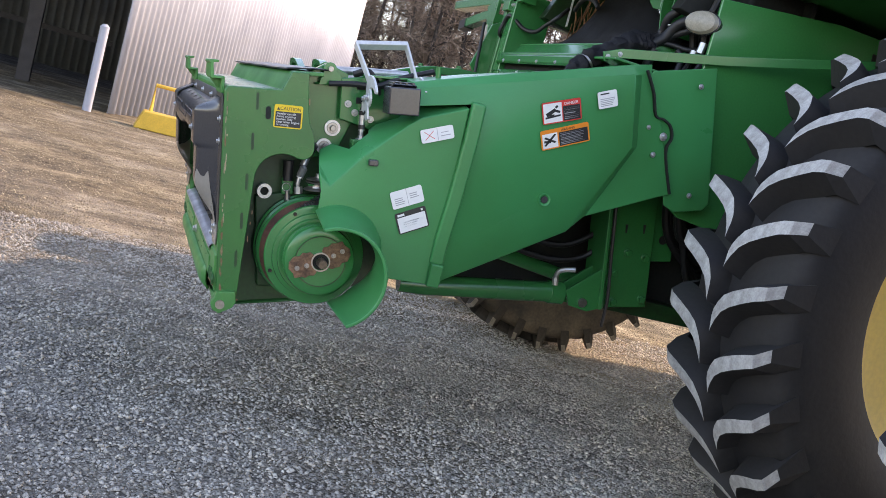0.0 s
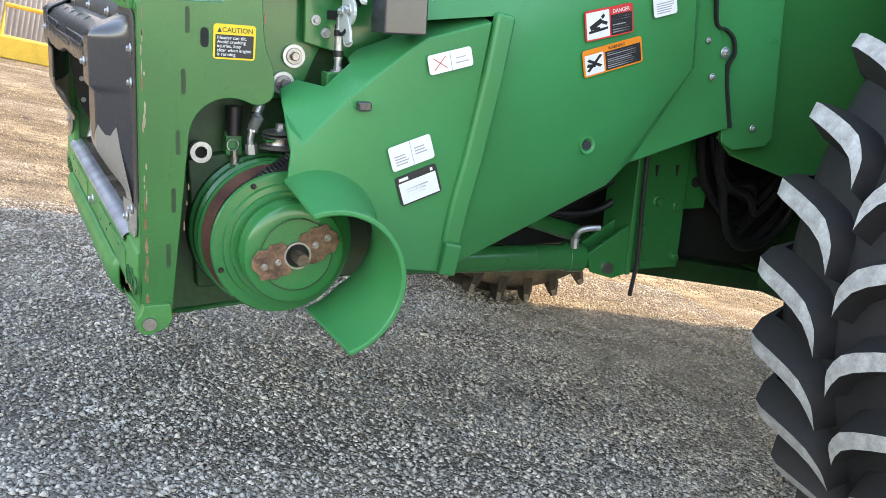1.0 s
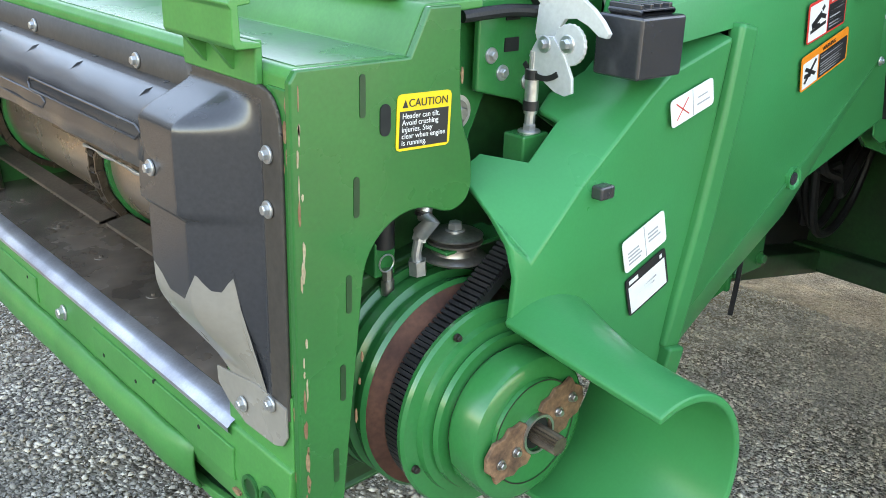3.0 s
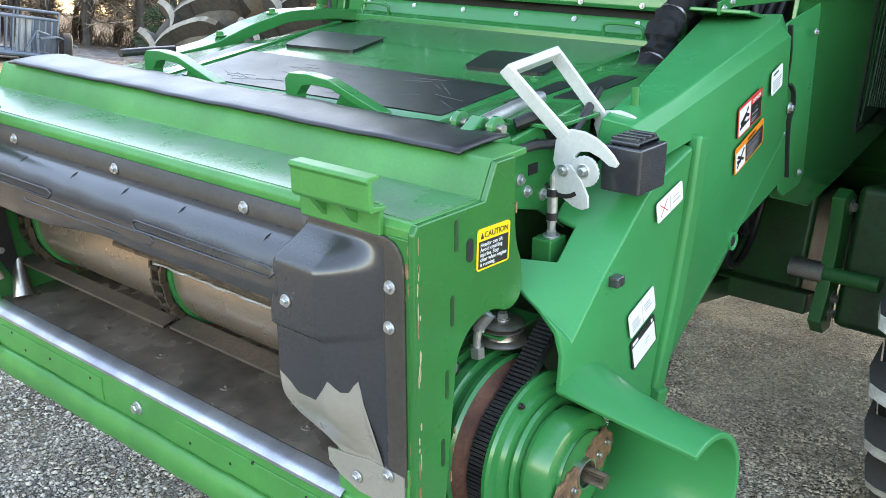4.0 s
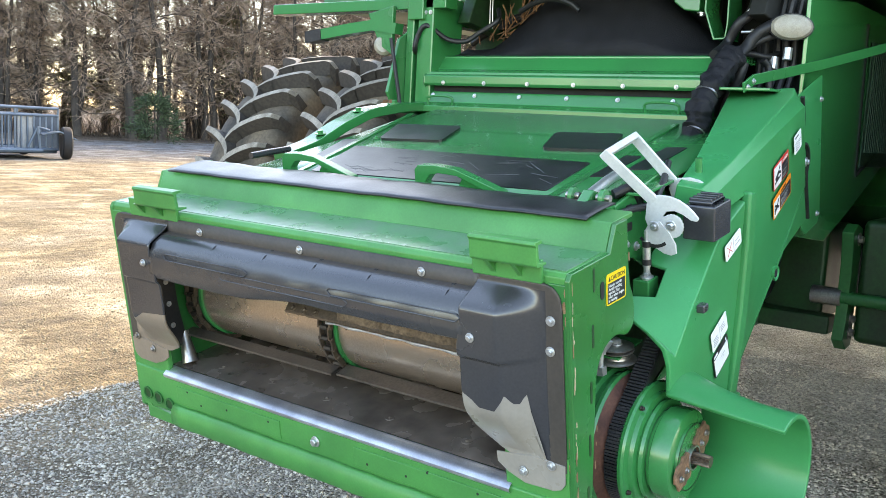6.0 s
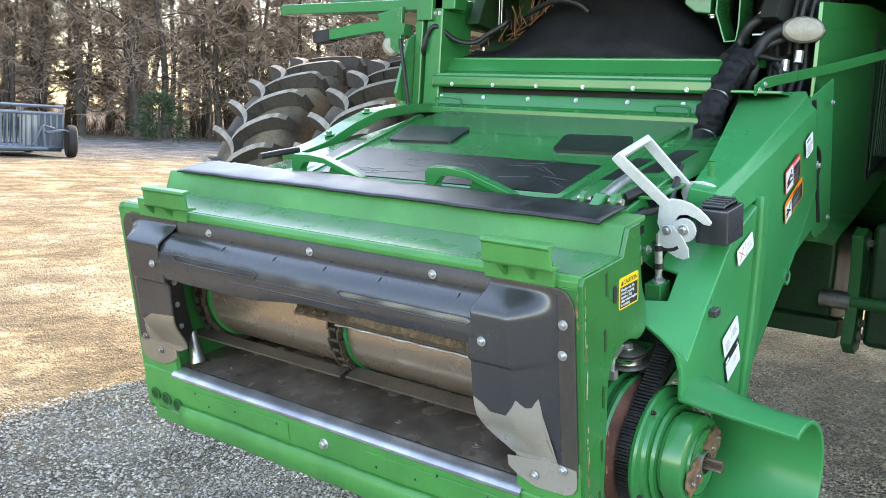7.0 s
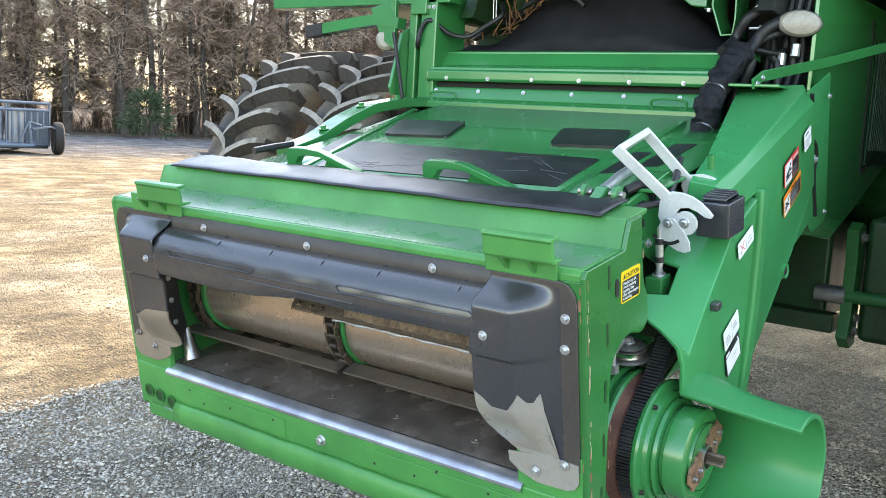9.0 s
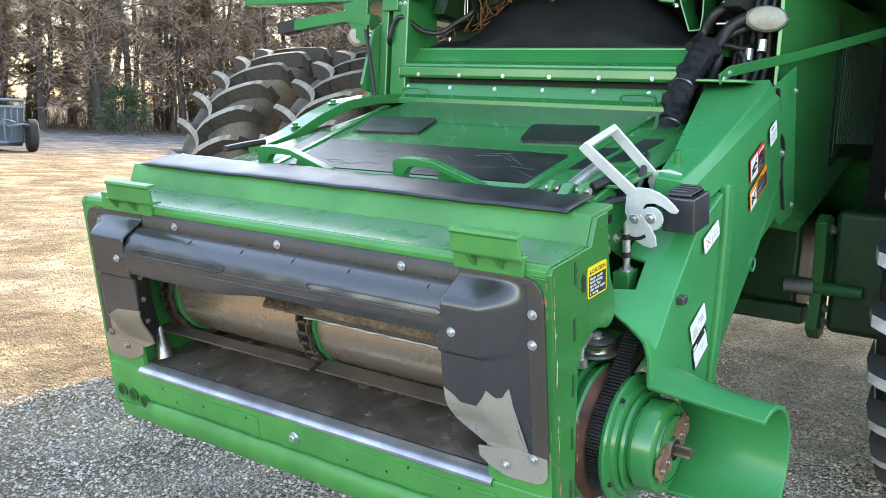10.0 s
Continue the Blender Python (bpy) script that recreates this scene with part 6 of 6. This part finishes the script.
    b.inputs["Roughness"].default_value = 0.9
    add = n.new("ShaderNodeMath")
    t.links.new(small.outputs["Distance"], add.inputs[0])
    t.links.new(big.outputs["Distance"], add.inputs[1])
    bp = n.new("ShaderNodeBump")
    bp.inputs["Strength"].default_value, bp.inputs["Distance"].default_value = 1.0, 0.028
    bp.invert = True
    # wheel tracks: long streaks of pressed and loosened stones
    turn = n.new("ShaderNodeMapping")
    turn.inputs["Rotation"].default_value, turn.inputs["Scale"].default_value = (0, 0, radians(28)), (0.35, 3.2, 1)
    t.links.new(co.outputs["Object"], turn.inputs["Vector"])
    track = noise(1.1, 9)
    t.links.new(turn.outputs["Vector"], track.inputs["Vector"])
    clod = noise(17, 6)
    high = n.new("ShaderNodeMath")
    high.operation = "MULTIPLY_ADD"
    high.inputs[1].default_value = -3.2
    t.links.new(track.outputs["Fac"], high.inputs[0])
    t.links.new(add.outputs[0], high.inputs[2])
    high2 = n.new("ShaderNodeMath")
    high2.operation = "MULTIPLY_ADD"
    high2.inputs[1].default_value = -1.6
    t.links.new(clod.outputs["Fac"], high2.inputs[0])
    t.links.new(high.outputs[0], high2.inputs[2])
    t.links.new(high2.outputs[0], bp.inputs["Height"])
    t.links.new(bp.outputs["Normal"], b.inputs["Normal"])
    return m


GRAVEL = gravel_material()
def lie(x, y):
    """The ground's small ups and downs."""
    return 0.012 * noise.noise((x * 0.9, y * 0.9, 0)) + 0.02 * noise.noise((x * 0.25, y * 0.25, 3)) + 0.006 * math.sin(y * 7 + x * 1.2) * max(0, noise.noise((x * 0.5, y * 0.5, 9))) + 0.016 * noise.noise((x * 2.3, y * 3.4, 5)) * (0.35 + max(0, noise.noise((x * 0.4, y * 0.4, 14)))) + 0.007 * noise.noise((x * 7, y * 7, 21))


bm = bmesh.new()
def steps(near, far, fine, n):
    inner = list(np.linspace(near[0], near[1], fine))
    lo = [near[0] - (near[0] - far[0]) * (k / n) ** 2.5 for k in range(n, 0, -1)]
    hi = [near[1] + (far[1] - near[1]) * (k / n) ** 2.5 for k in range(1, n + 1)]
    return lo + inner + hi
xs, ys = steps((-6, 10), (-900, 900), 280, 14), steps((-2, 15), (-900, 900), 280, 14)
grid(bm, [[(x, y, lie(x, y) if abs(x) < 60 and abs(y) < 60 else 0) for x in xs] for y in ys])
me = bpy.data.meshes.new("ground")
bmesh.ops.recalc_face_normals(bm, faces=bm.faces)
bm.to_mesh(me)
bm.free()
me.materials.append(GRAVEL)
me.shade_smooth()
ground = tagged(new("ground", me), "grey and tan crushed gravel yard with tyre tracks", "ground", kind="structure")

STONE = material("loose_stone", (0.55, 0.495, 0.42), 0.85, vary=0.22, scale=5, fine=150, other=(0.34, 0.303, 0.256), island=0.38)
# far stones hold the same sunlight tan in their colour
FARSTONE = material("sunlit_stone", (0.43, 0.345, 0.225), 0.85, vary=0.2, scale=30, fine=200, other=(0.32, 0.255, 0.165), island=0.35)
# the same painted light level along x as the ground under them
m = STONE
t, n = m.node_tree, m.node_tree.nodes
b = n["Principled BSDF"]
place, x_light, pale = n.new("ShaderNodeSeparateXYZ"), n.new("ShaderNodeMapRange"), n.new("ShaderNodeMix")
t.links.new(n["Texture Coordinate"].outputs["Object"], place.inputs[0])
x_light.inputs["From Min"].default_value, x_light.inputs["From Max"].default_value = -1.2, 1.6
x_light.inputs["To Min"].default_value, x_light.inputs["To Max"].default_value = 0.82, 1.34
t.links.new(place.outputs["X"], x_light.inputs["Value"])
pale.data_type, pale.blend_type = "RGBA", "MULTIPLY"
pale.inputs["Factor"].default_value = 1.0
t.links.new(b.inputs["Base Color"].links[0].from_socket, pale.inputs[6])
t.links.new(x_light.outputs["Result"], pale.inputs[7])
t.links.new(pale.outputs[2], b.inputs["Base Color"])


def pebbles(name, count, x0, x1, y0, y1, smin, smax, seed, mat):
    r = np.random.RandomState(seed)
    base = np.array([(1, 0, 0), (-1, 0, 0), (0, 1, 0), (0, -1, 0), (0, 0, 1), (0, 0, -0.6)], float)
    tri = np.array([(0, 2, 4), (2, 1, 4), (1, 3, 4), (3, 0, 4), (2, 0, 5), (1, 2, 5), (3, 1, 5), (0, 3, 5)])
    n = count
    px, py = r.uniform(x0, x1, n), r.uniform(y0, y1, n)
    size = smin + (smax - smin) * r.rand(n) ** 2.5
    v = np.repeat(base[None], n, 0) * (0.6 + 0.7 * r.rand(n, 6, 1))
    v += r.normal(0, 0.16, v.shape)
    v *= size[:, None, None] * np.stack([np.ones(n), 0.6 + 0.4 * r.rand(n), 0.45 + 0.35 * r.rand(n)], 1)[:, None, :]
    a = r.rand(n) * math.tau
    c, s = np.cos(a)[:, None], np.sin(a)[:, None]
    v = np.stack([v[:, :, 0] * c - v[:, :, 1] * s, v[:, :, 0] * s + v[:, :, 1] * c, v[:, :, 2]], 2)
    pz = np.array([lie(x, y) for x, y in zip(px, py)])
    v += np.stack([px, py, pz + size * 0.18], 1)[:, None, :]
    f = (tri[None] + 6 * np.arange(n)[:, None, None]).reshape(-1, 3)
    me = bpy.data.meshes.new(name)
    me.from_pydata(v.reshape(-1, 3).tolist(), [], f.tolist())
    me.materials.append(mat)
    me.shade_smooth()
    return tagged(new(name, me), "loose crushed stones lying on the yard", "gravel", kind="stuff")


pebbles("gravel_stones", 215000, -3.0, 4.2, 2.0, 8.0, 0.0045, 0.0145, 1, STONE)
pebbles("far_gravel_stones", 80000, -4.5, 9.0, 7.9, 18.0, 0.005, 0.014, 2, FARSTONE)

# ---- white shed ----
# white steel greyed to hold the tree shade dappled over the wall
WALLWHITE = material("dapple_toned_white_steel", (0.42, 0.43, 0.48), 0.45, vary=0.05, scale=0.6, fine=8, other=(0.31, 0.32, 0.37))
# lining darkened so that its colour holds the bay's interior shade
INNER = material("shaded_shed_lining", (0.18, 0.18, 0.17), 0.6, vary=0.1, scale=1, fine=10)
POSTBROWN = material("shed_post", (0.06, 0.05, 0.045), 0.7, vary=0.2)
YELLOWPAINT = material("yellow_barrier_paint", (0.7, 0.42, 0.05), 0.5, vary=0.15)
shed = thing("shed", (0, 22, 0), "white corrugated steel shed with an open bay", "shed")


def corrugated(p, q, z0, z1, name, mats=None, pitch=0.22):
    p, q = Vector(p), Vector(q)
    d = (q - p)
    n = int(d.length / pitch)
    t = d.normalized()
    nrm = Vector((t.y, -t.x))
    rows = []
    for k in range(n):
        for s, o in ((0, 0), (0.55, 0), (0.68, 0.03), (0.87, 0.03)):
            c = p + d * ((k + s) / n) + nrm * o
            rows.append([(c.x, c.y, z0), (c.x, c.y, z1)])
    bm = bmesh.new()
    grid(bm, rows)
    return link(name, bm, mats or WALLWHITE, shed, space=FLAT, solid=0.02, sharp=15)


SX, SY = -1.0, 17.5  # the shed's corner
EAVE = 5.2
far_end = (6.0, 33.0)
corrugated((SX, SY), far_end, 0, EAVE, "side_wall")
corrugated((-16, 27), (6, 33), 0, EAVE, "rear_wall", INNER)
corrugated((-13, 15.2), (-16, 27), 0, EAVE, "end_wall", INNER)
bm = bmesh.new()
box(bm, -14, SX, SY - 0.1, SY, 3.2, EAVE)
link("bay_header", bm, WALLWHITE, shed)
bm = bmesh.new()
for x in (-2.6, -5.2, -8.0):
    box(bm, x - 0.12, x + 0.12, SY + 3, SY + 3.3, 0, EAVE)
link("bay_post", bm, POSTBROWN, shed)
bm = bmesh.new()
v = [bm.verts.new(p) for p in ((-16, 15, EAVE), (SX + 0.3, SY - 0.4, EAVE), (6.4, 33.4, EAVE), (-5, 34, EAVE + 1.5), (-13, 18, EAVE + 1.6))]
bm.faces.new((v[0], v[1], v[4]))
bm.faces.new((v[1], v[2], v[3], v[4]))
link("shed_roof", bm, WALLWHITE, shed, solid=0.1)
for k in range(3):
    bm = bmesh.new()
    box(bm, -14, SX - 0.3, 26.2, 26.3, 1.0 + 1.2 * k, 1.12 + 1.2 * k)
    link("girt", bm, POSTBROWN, shed)
settle(shed)
bm = bmesh.new()
tube(bm, [(-1.3, 16.9, 0), (-1.3, 16.9, 1.32), (-1.3, 16.9, 1.36)], [0.07, 0.07, 0.03], 14)
tagged(link("bollard", bm, WALLWHITE), "white round bollard at the shed corner", "bollard")
barrier = thing("barrier", (0.3, 16.2, 0), "yellow steel barrier on a low yellow base", "barrier")
bm = bmesh.new()
prism(bm, [(-0.6, 0), (1.3, 0), (1.2, 0.28), (-0.5, 0.28)], 15.95, 16.4)
link("barrier_base", bm, YELLOWPAINT, barrier, bevel=0.02)
bm = bmesh.new()
tube(bm, [(-0.4, 16.2, 0.28), (-0.4, 16.2, 0.68), (1.2, 16.2, 0.68), (1.2, 16.2, 0.28)], 0.03, 10)
tube(bm, [(0.3, 16.2, 0.28), (0.3, 16.2, 0.68)], 0.03, 10)
link("barrier_rail", bm, YELLOWPAINT, barrier)
settle(barrier)

# ---- pen trailer ----
GALV = material("blue_grey_galvanised", (0.105, 0.14, 0.185), 0.5, metal=0.4, vary=0.15, scale=3, fine=30)
trailer = thing("livestock_trailer", (10.4, 27, 0), "blue-grey steel pen trailer with upright bars", "trailer")
def rail(p, q, r=0.03):
    bm = bmesh.new()
    tube(bm, [p, q], r, 8)
    return link("rail", bm, GALV, trailer)
TX0, TX1, TY0, TY1 = 7.35, 10.70, 25.6, 27.6
for y in (TY0, TY1):
    for z in (0.24, 1.08, 1.26):
        rail((TX0, y, z), (TX1, y, z), 0.035)
    for k in range(22):
        x = TX0 + (TX1 - TX0) * k / 21
        bm = bmesh.new()
        box(bm, x - 0.02, x + 0.02, y - 0.015, y + 0.015, 0.24, 1.08 if k % 7 else 1.28)
        link("upright_bar", bm, GALV, trailer)
for z in (0.24, 1.08, 1.26):
    rail((TX1, TY0, z), (TX1, TY1, z), 0.035)
bm = bmesh.new()
box(bm, TX1 - 0.02, TX1 + 0.02, TY0, TY1, 0.28, 1.05)
link("end_sheet", bm, GALV, trailer)
bm = bmesh.new()
box(bm, TX0 - 0.5, TX1 + 0.1, TY0 + 0.2, TY1 - 0.2, 0.13, 0.25)
link("trailer_frame", bm, GALV, trailer, bevel=0.02)
bm = bmesh.new()
strip(bm, [(TX1 - 0.55, TY0 - 0.1, 0.62), (TX1 - 0.1, TY0 - 0.15, 0.7), (TX1 + 0.4, TY0 - 0.1, 0.5)], 0.3, 0.03)
link("mudguard", bm, GALV, trailer)
for y in (TY0 - 0.05, TY1 + 0.05):
    bm = bmesh.new()
    lathe(bm, [(0.2, -0.11), (0.36, -0.12), (0.40, -0.09), (0.41, 0), (0.40, 0.09), (0.36, 0.12), (0.2, 0.11)], 0, 0.41, 28)
    bmesh.ops.rotate(bm, cent=(0, 0, 0), matrix=Matrix.Rotation(radians(-112), 3, "Z"), verts=bm.verts)
    bmesh.ops.translate(bm, vec=(TX1 + 0.2, y, 0), verts=bm.verts)
    link("trailer_wheel", bm, TYRE, trailer)
PALESHEET = material("pale_tarpaulin", (0.42, 0.43, 0.44), 0.7, vary=0.15, scale=3, fine=20)
bm = bmesh.new()
box(bm, TX0 + 2.35, TX0 + 2.75, TY0 + 0.06, TY0 + 0.10, 0.28, 1.10)
link("tarpaulin", bm, PALESHEET, trailer, "pale sheet hung inside the bars")
bm = bmesh.new()
tube(bm, [(TX1 - 0.85, TY0 - 0.12, 0.30), (TX1 - 0.62, TY0 - 0.14, 0.80), (TX1 - 0.30, TY0 - 0.14, 0.72)], 0.035, 8)
tube(bm, [(TX1 - 0.62, TY0 - 0.14, 0.80), (TX1 - 0.55, TY0 - 0.14, 0.18)], 0.045, 8)
link("jack_stand", bm, GALV, trailer)
bm = bmesh.new()
tube(bm, [(TX0 - 0.6, TY0 - 0.15, 0.24), (TX1 - 0.5, TY0 - 0.15, 0.22)], 0.06, 8)
link("side_beam", bm, GALV, trailer)
settle(trailer)

# ---- trees ----
BARK = material("bark", (0.042, 0.033, 0.027), 0.9, vary=0.3, scale=3, fine=30, other=(0.075, 0.06, 0.049), bump=0.3, rnd=0.25)
TWIG = material("dry_twigs", (0.20, 0.138, 0.102), 0.9, vary=0.3, scale=2, fine=20, other=(0.34, 0.25, 0.185), island=0.8)
CEDAR = material("cedar_foliage", (0.075, 0.085, 0.03), 0.85, vary=0.35, scale=1.5, fine=12, other=(0.12, 0.085, 0.04), island=0.5)


def twig_strips(rng, pts_dirs, mats, width, name, parent):
    """Many thin two-sided slivers from points outward."""
    v, f = [], []
    for p, d, L in pts_dirs:
        side = d.cross(Vector((rng.uniform(-1, 1), rng.uniform(-1, 1), rng.uniform(-1, 1)))).normalized() * width
        bend = Vector((rng.uniform(-0.2, 0.2), rng.uniform(-0.2, 0.2), rng.uniform(-0.35, 0.1))) * L
        m = p + d * L * 0.5
        q = p + d * L + bend
        i = len(v)
        v += [tuple((p - side) * U), tuple((p + side) * U), tuple((m - side * 0.7) * U), tuple((m + side * 0.7) * U), tuple(q * U)]
        f += [(i, i + 1, i + 3, i + 2), (i + 2, i + 3, i + 4)]
    me = bpy.data.meshes.new(name)
    me.from_pydata(v, [], f)
    me.materials.append(mats)
    ob = new(name, me)
    ob.parent = parent
    ob["kind"] = "stuff"
    return ob


def bare_tree(seed, height, leafy=False):
    rng = random.Random(seed)
    e = thing("tree", (0, 0, 0), "tall bare brown tree with dense twigs" if not leafy else "ragged brown-green cedar tree", "tree", "trees along the yard")
    bm = bmesh.new()
    tw = []
    stems = 1 if leafy else rng.choice((1, 2, 2))
    for s in range(stems):
        lean = Vector((rng.uniform(-0.12, 0.12), rng.uniform(-0.12, 0.12), 1))
        r0 = rng.uniform(0.10, 0.17)
        pts = [Vector((0.25 * s, 0, -0.1)) + Vector((lean.x * h + 0.1 * math.sin(h * 1.3 + s), lean.y * h + 0.1 * math.cos(h + s), h)) for h in [height * k / 9 for k in range(10)]]
        tube(bm, pts, [r0 * (1 - 0.09 * k) for k in range(10)], 7)
        for b in range(34):
            h = rng.uniform(0.10, 0.98)
            k = min(8, int(h * 9))
            p = pts[k].lerp(pts[k + 1], h * 9 - k)
            a = rng.random() * math.tau
            L = (1.0 - 0.6 * h) * rng.uniform(0.7, 2.2)
            d = Vector((math.cos(a), math.sin(a), rng.uniform(-0.25, 0.7))).normalized()
            q = p + d * L + Vector((0, 0, rng.uniform(-0.3, 0.4)))
            mid = (p + q) / 2 + Vector((0, 0, rng.uniform(-0.1, 0.25)))
            tube(bm, [p, mid, q], [0.035 * (1 - 0.5 * h), 0.022, 0.006], 4, cap=False)
            for t in range(46):
                u = rng.random()
                o = p.lerp(mid, u * 2) if u < 0.5 else mid.lerp(q, u * 2 - 1)
                dd = (d * 0.5 + Vector((rng.uniform(-1, 1), rng.uniform(-1, 1), rng.uniform(-0.9, 0.8)))).normalized()
                tw.append((o, dd, rng.uniform(0.25, 0.9)))
                if rng.random() < 0.8:
                    o2 = o + dd * 0.3
                    tw.append((o2, (dd + Vector((rng.uniform(-1, 1), rng.uniform(-1, 1), rng.uniform(-1, 0.6)))).normalized(), rng.uniform(0.2, 0.5)))
    link("trunk", bm, BARK, e)
    twig_strips(rng, tw, CEDAR if leafy else TWIG, 0.026 if leafy else 0.011, "crown", e)
    return e


kinds = [bare_tree(11, 9.5), bare_tree(12, 8.5), bare_tree(13, 10.5), bare_tree(14, 9.0, True)]
rng = random.Random(77)
planted = set()
def plant(k, x, y, s, a):
    m = Matrix.Translation((x * U, y * U, 0)) @ Matrix.Rotation(a, 4, "Z") @ Matrix.Scale(s, 4)
    if k not in planted:
        planted.add(k)
        kinds[k].matrix_basis = m
    else:
        c = copy_thing(kinds[k], m)
        c.scale = (s, s, s)


for row in range(4):
    for i in range(30):
        az = radians(26 + 2.35 * i + rng.uniform(-0.8, 0.8) + 0.6 * row)
        dist = 47 + 3.2 * row + rng.uniform(-1.4, 1.4)
        x, y = -2 + dist * math.cos(az), 3.2 + dist * math.sin(az)
        if x < 4:
            continue
        plant(3 if rng.random() < 0.2 else rng.randrange(3), x, y, rng.uniform(0.95, 1.35), rng.random() * math.tau)
# undergrowth and one green bush at the foot of the trees
rng = random.Random(31)
low = []
for k in range(11000):
    az = radians(rng.uniform(25, 92))
    dist = 47 + rng.uniform(-1.5, 18)
    p = Vector((-2 + dist * math.cos(az), 3.2 + dist * math.sin(az), 0))
    low.append((p, Vector((rng.uniform(-0.7, 0.7), rng.uniform(-0.7, 0.7), 1)).normalized(), rng.uniform(0.3, 1.5)))
# twig colour darkened for the shade at the foot of the trees
UNDER = material("shaded_undergrowth", (0.055, 0.038, 0.028), 0.95, vary=0.3, scale=2, fine=20, other=(0.10, 0.07, 0.05), island=0.7)
ob = twig_strips(rng, low, UNDER, 0.012, "undergrowth", None)
tagged(ob, "dry brown undergrowth below the trees", "undergrowth", kind="stuff")
bush = thing("bush", (21.6, 37.0, 0), "ragged green cedar bush at the foot of the trees", "bush")
LEAF = material("bush_leaves", (0.050, 0.082, 0.034), 0.75, vary=0.35, scale=2, fine=20, other=(0.035, 0.055, 0.024), island=0.6)
lv = []
for clump in range(46):
    a, h = rng.random() * math.tau, rng.random()
    reach = (1.0 - 0.75 * h) * rng.uniform(0.3, 1.0) * 1.75
    c = Vector((21.6 + reach * math.cos(a), 37.0 + reach * math.sin(a), 0.15 + 1.75 * h))
    for k in range(64):
        d = Vector((rng.gauss(0, 1), rng.gauss(0, 1), rng.gauss(0, 0.6))).normalized()
        lv.append((c + d * rng.random() * 0.34, (d + Vector((math.cos(a), math.sin(a), 0.3))).normalized(), rng.uniform(0.10, 0.26)))
ob = twig_strips(rng, lv, LEAF, 0.022, "leaves", bush)
ob.matrix_parent_inverse = Matrix.Translation((-21.6 * U, -37.0 * U, 0))
bm = bmesh.new()
tube(bm, [(21.6, 37.0, -0.05), (21.62, 37.0, 0.8), (21.6, 37.05, 1.7)], [0.07, 0.05, 0.015], 7)
ob = link("trunk", bm, BARK, bush)
ob.matrix_parent_inverse = Matrix.Translation((-21.6 * U, -37.0 * U, 0))
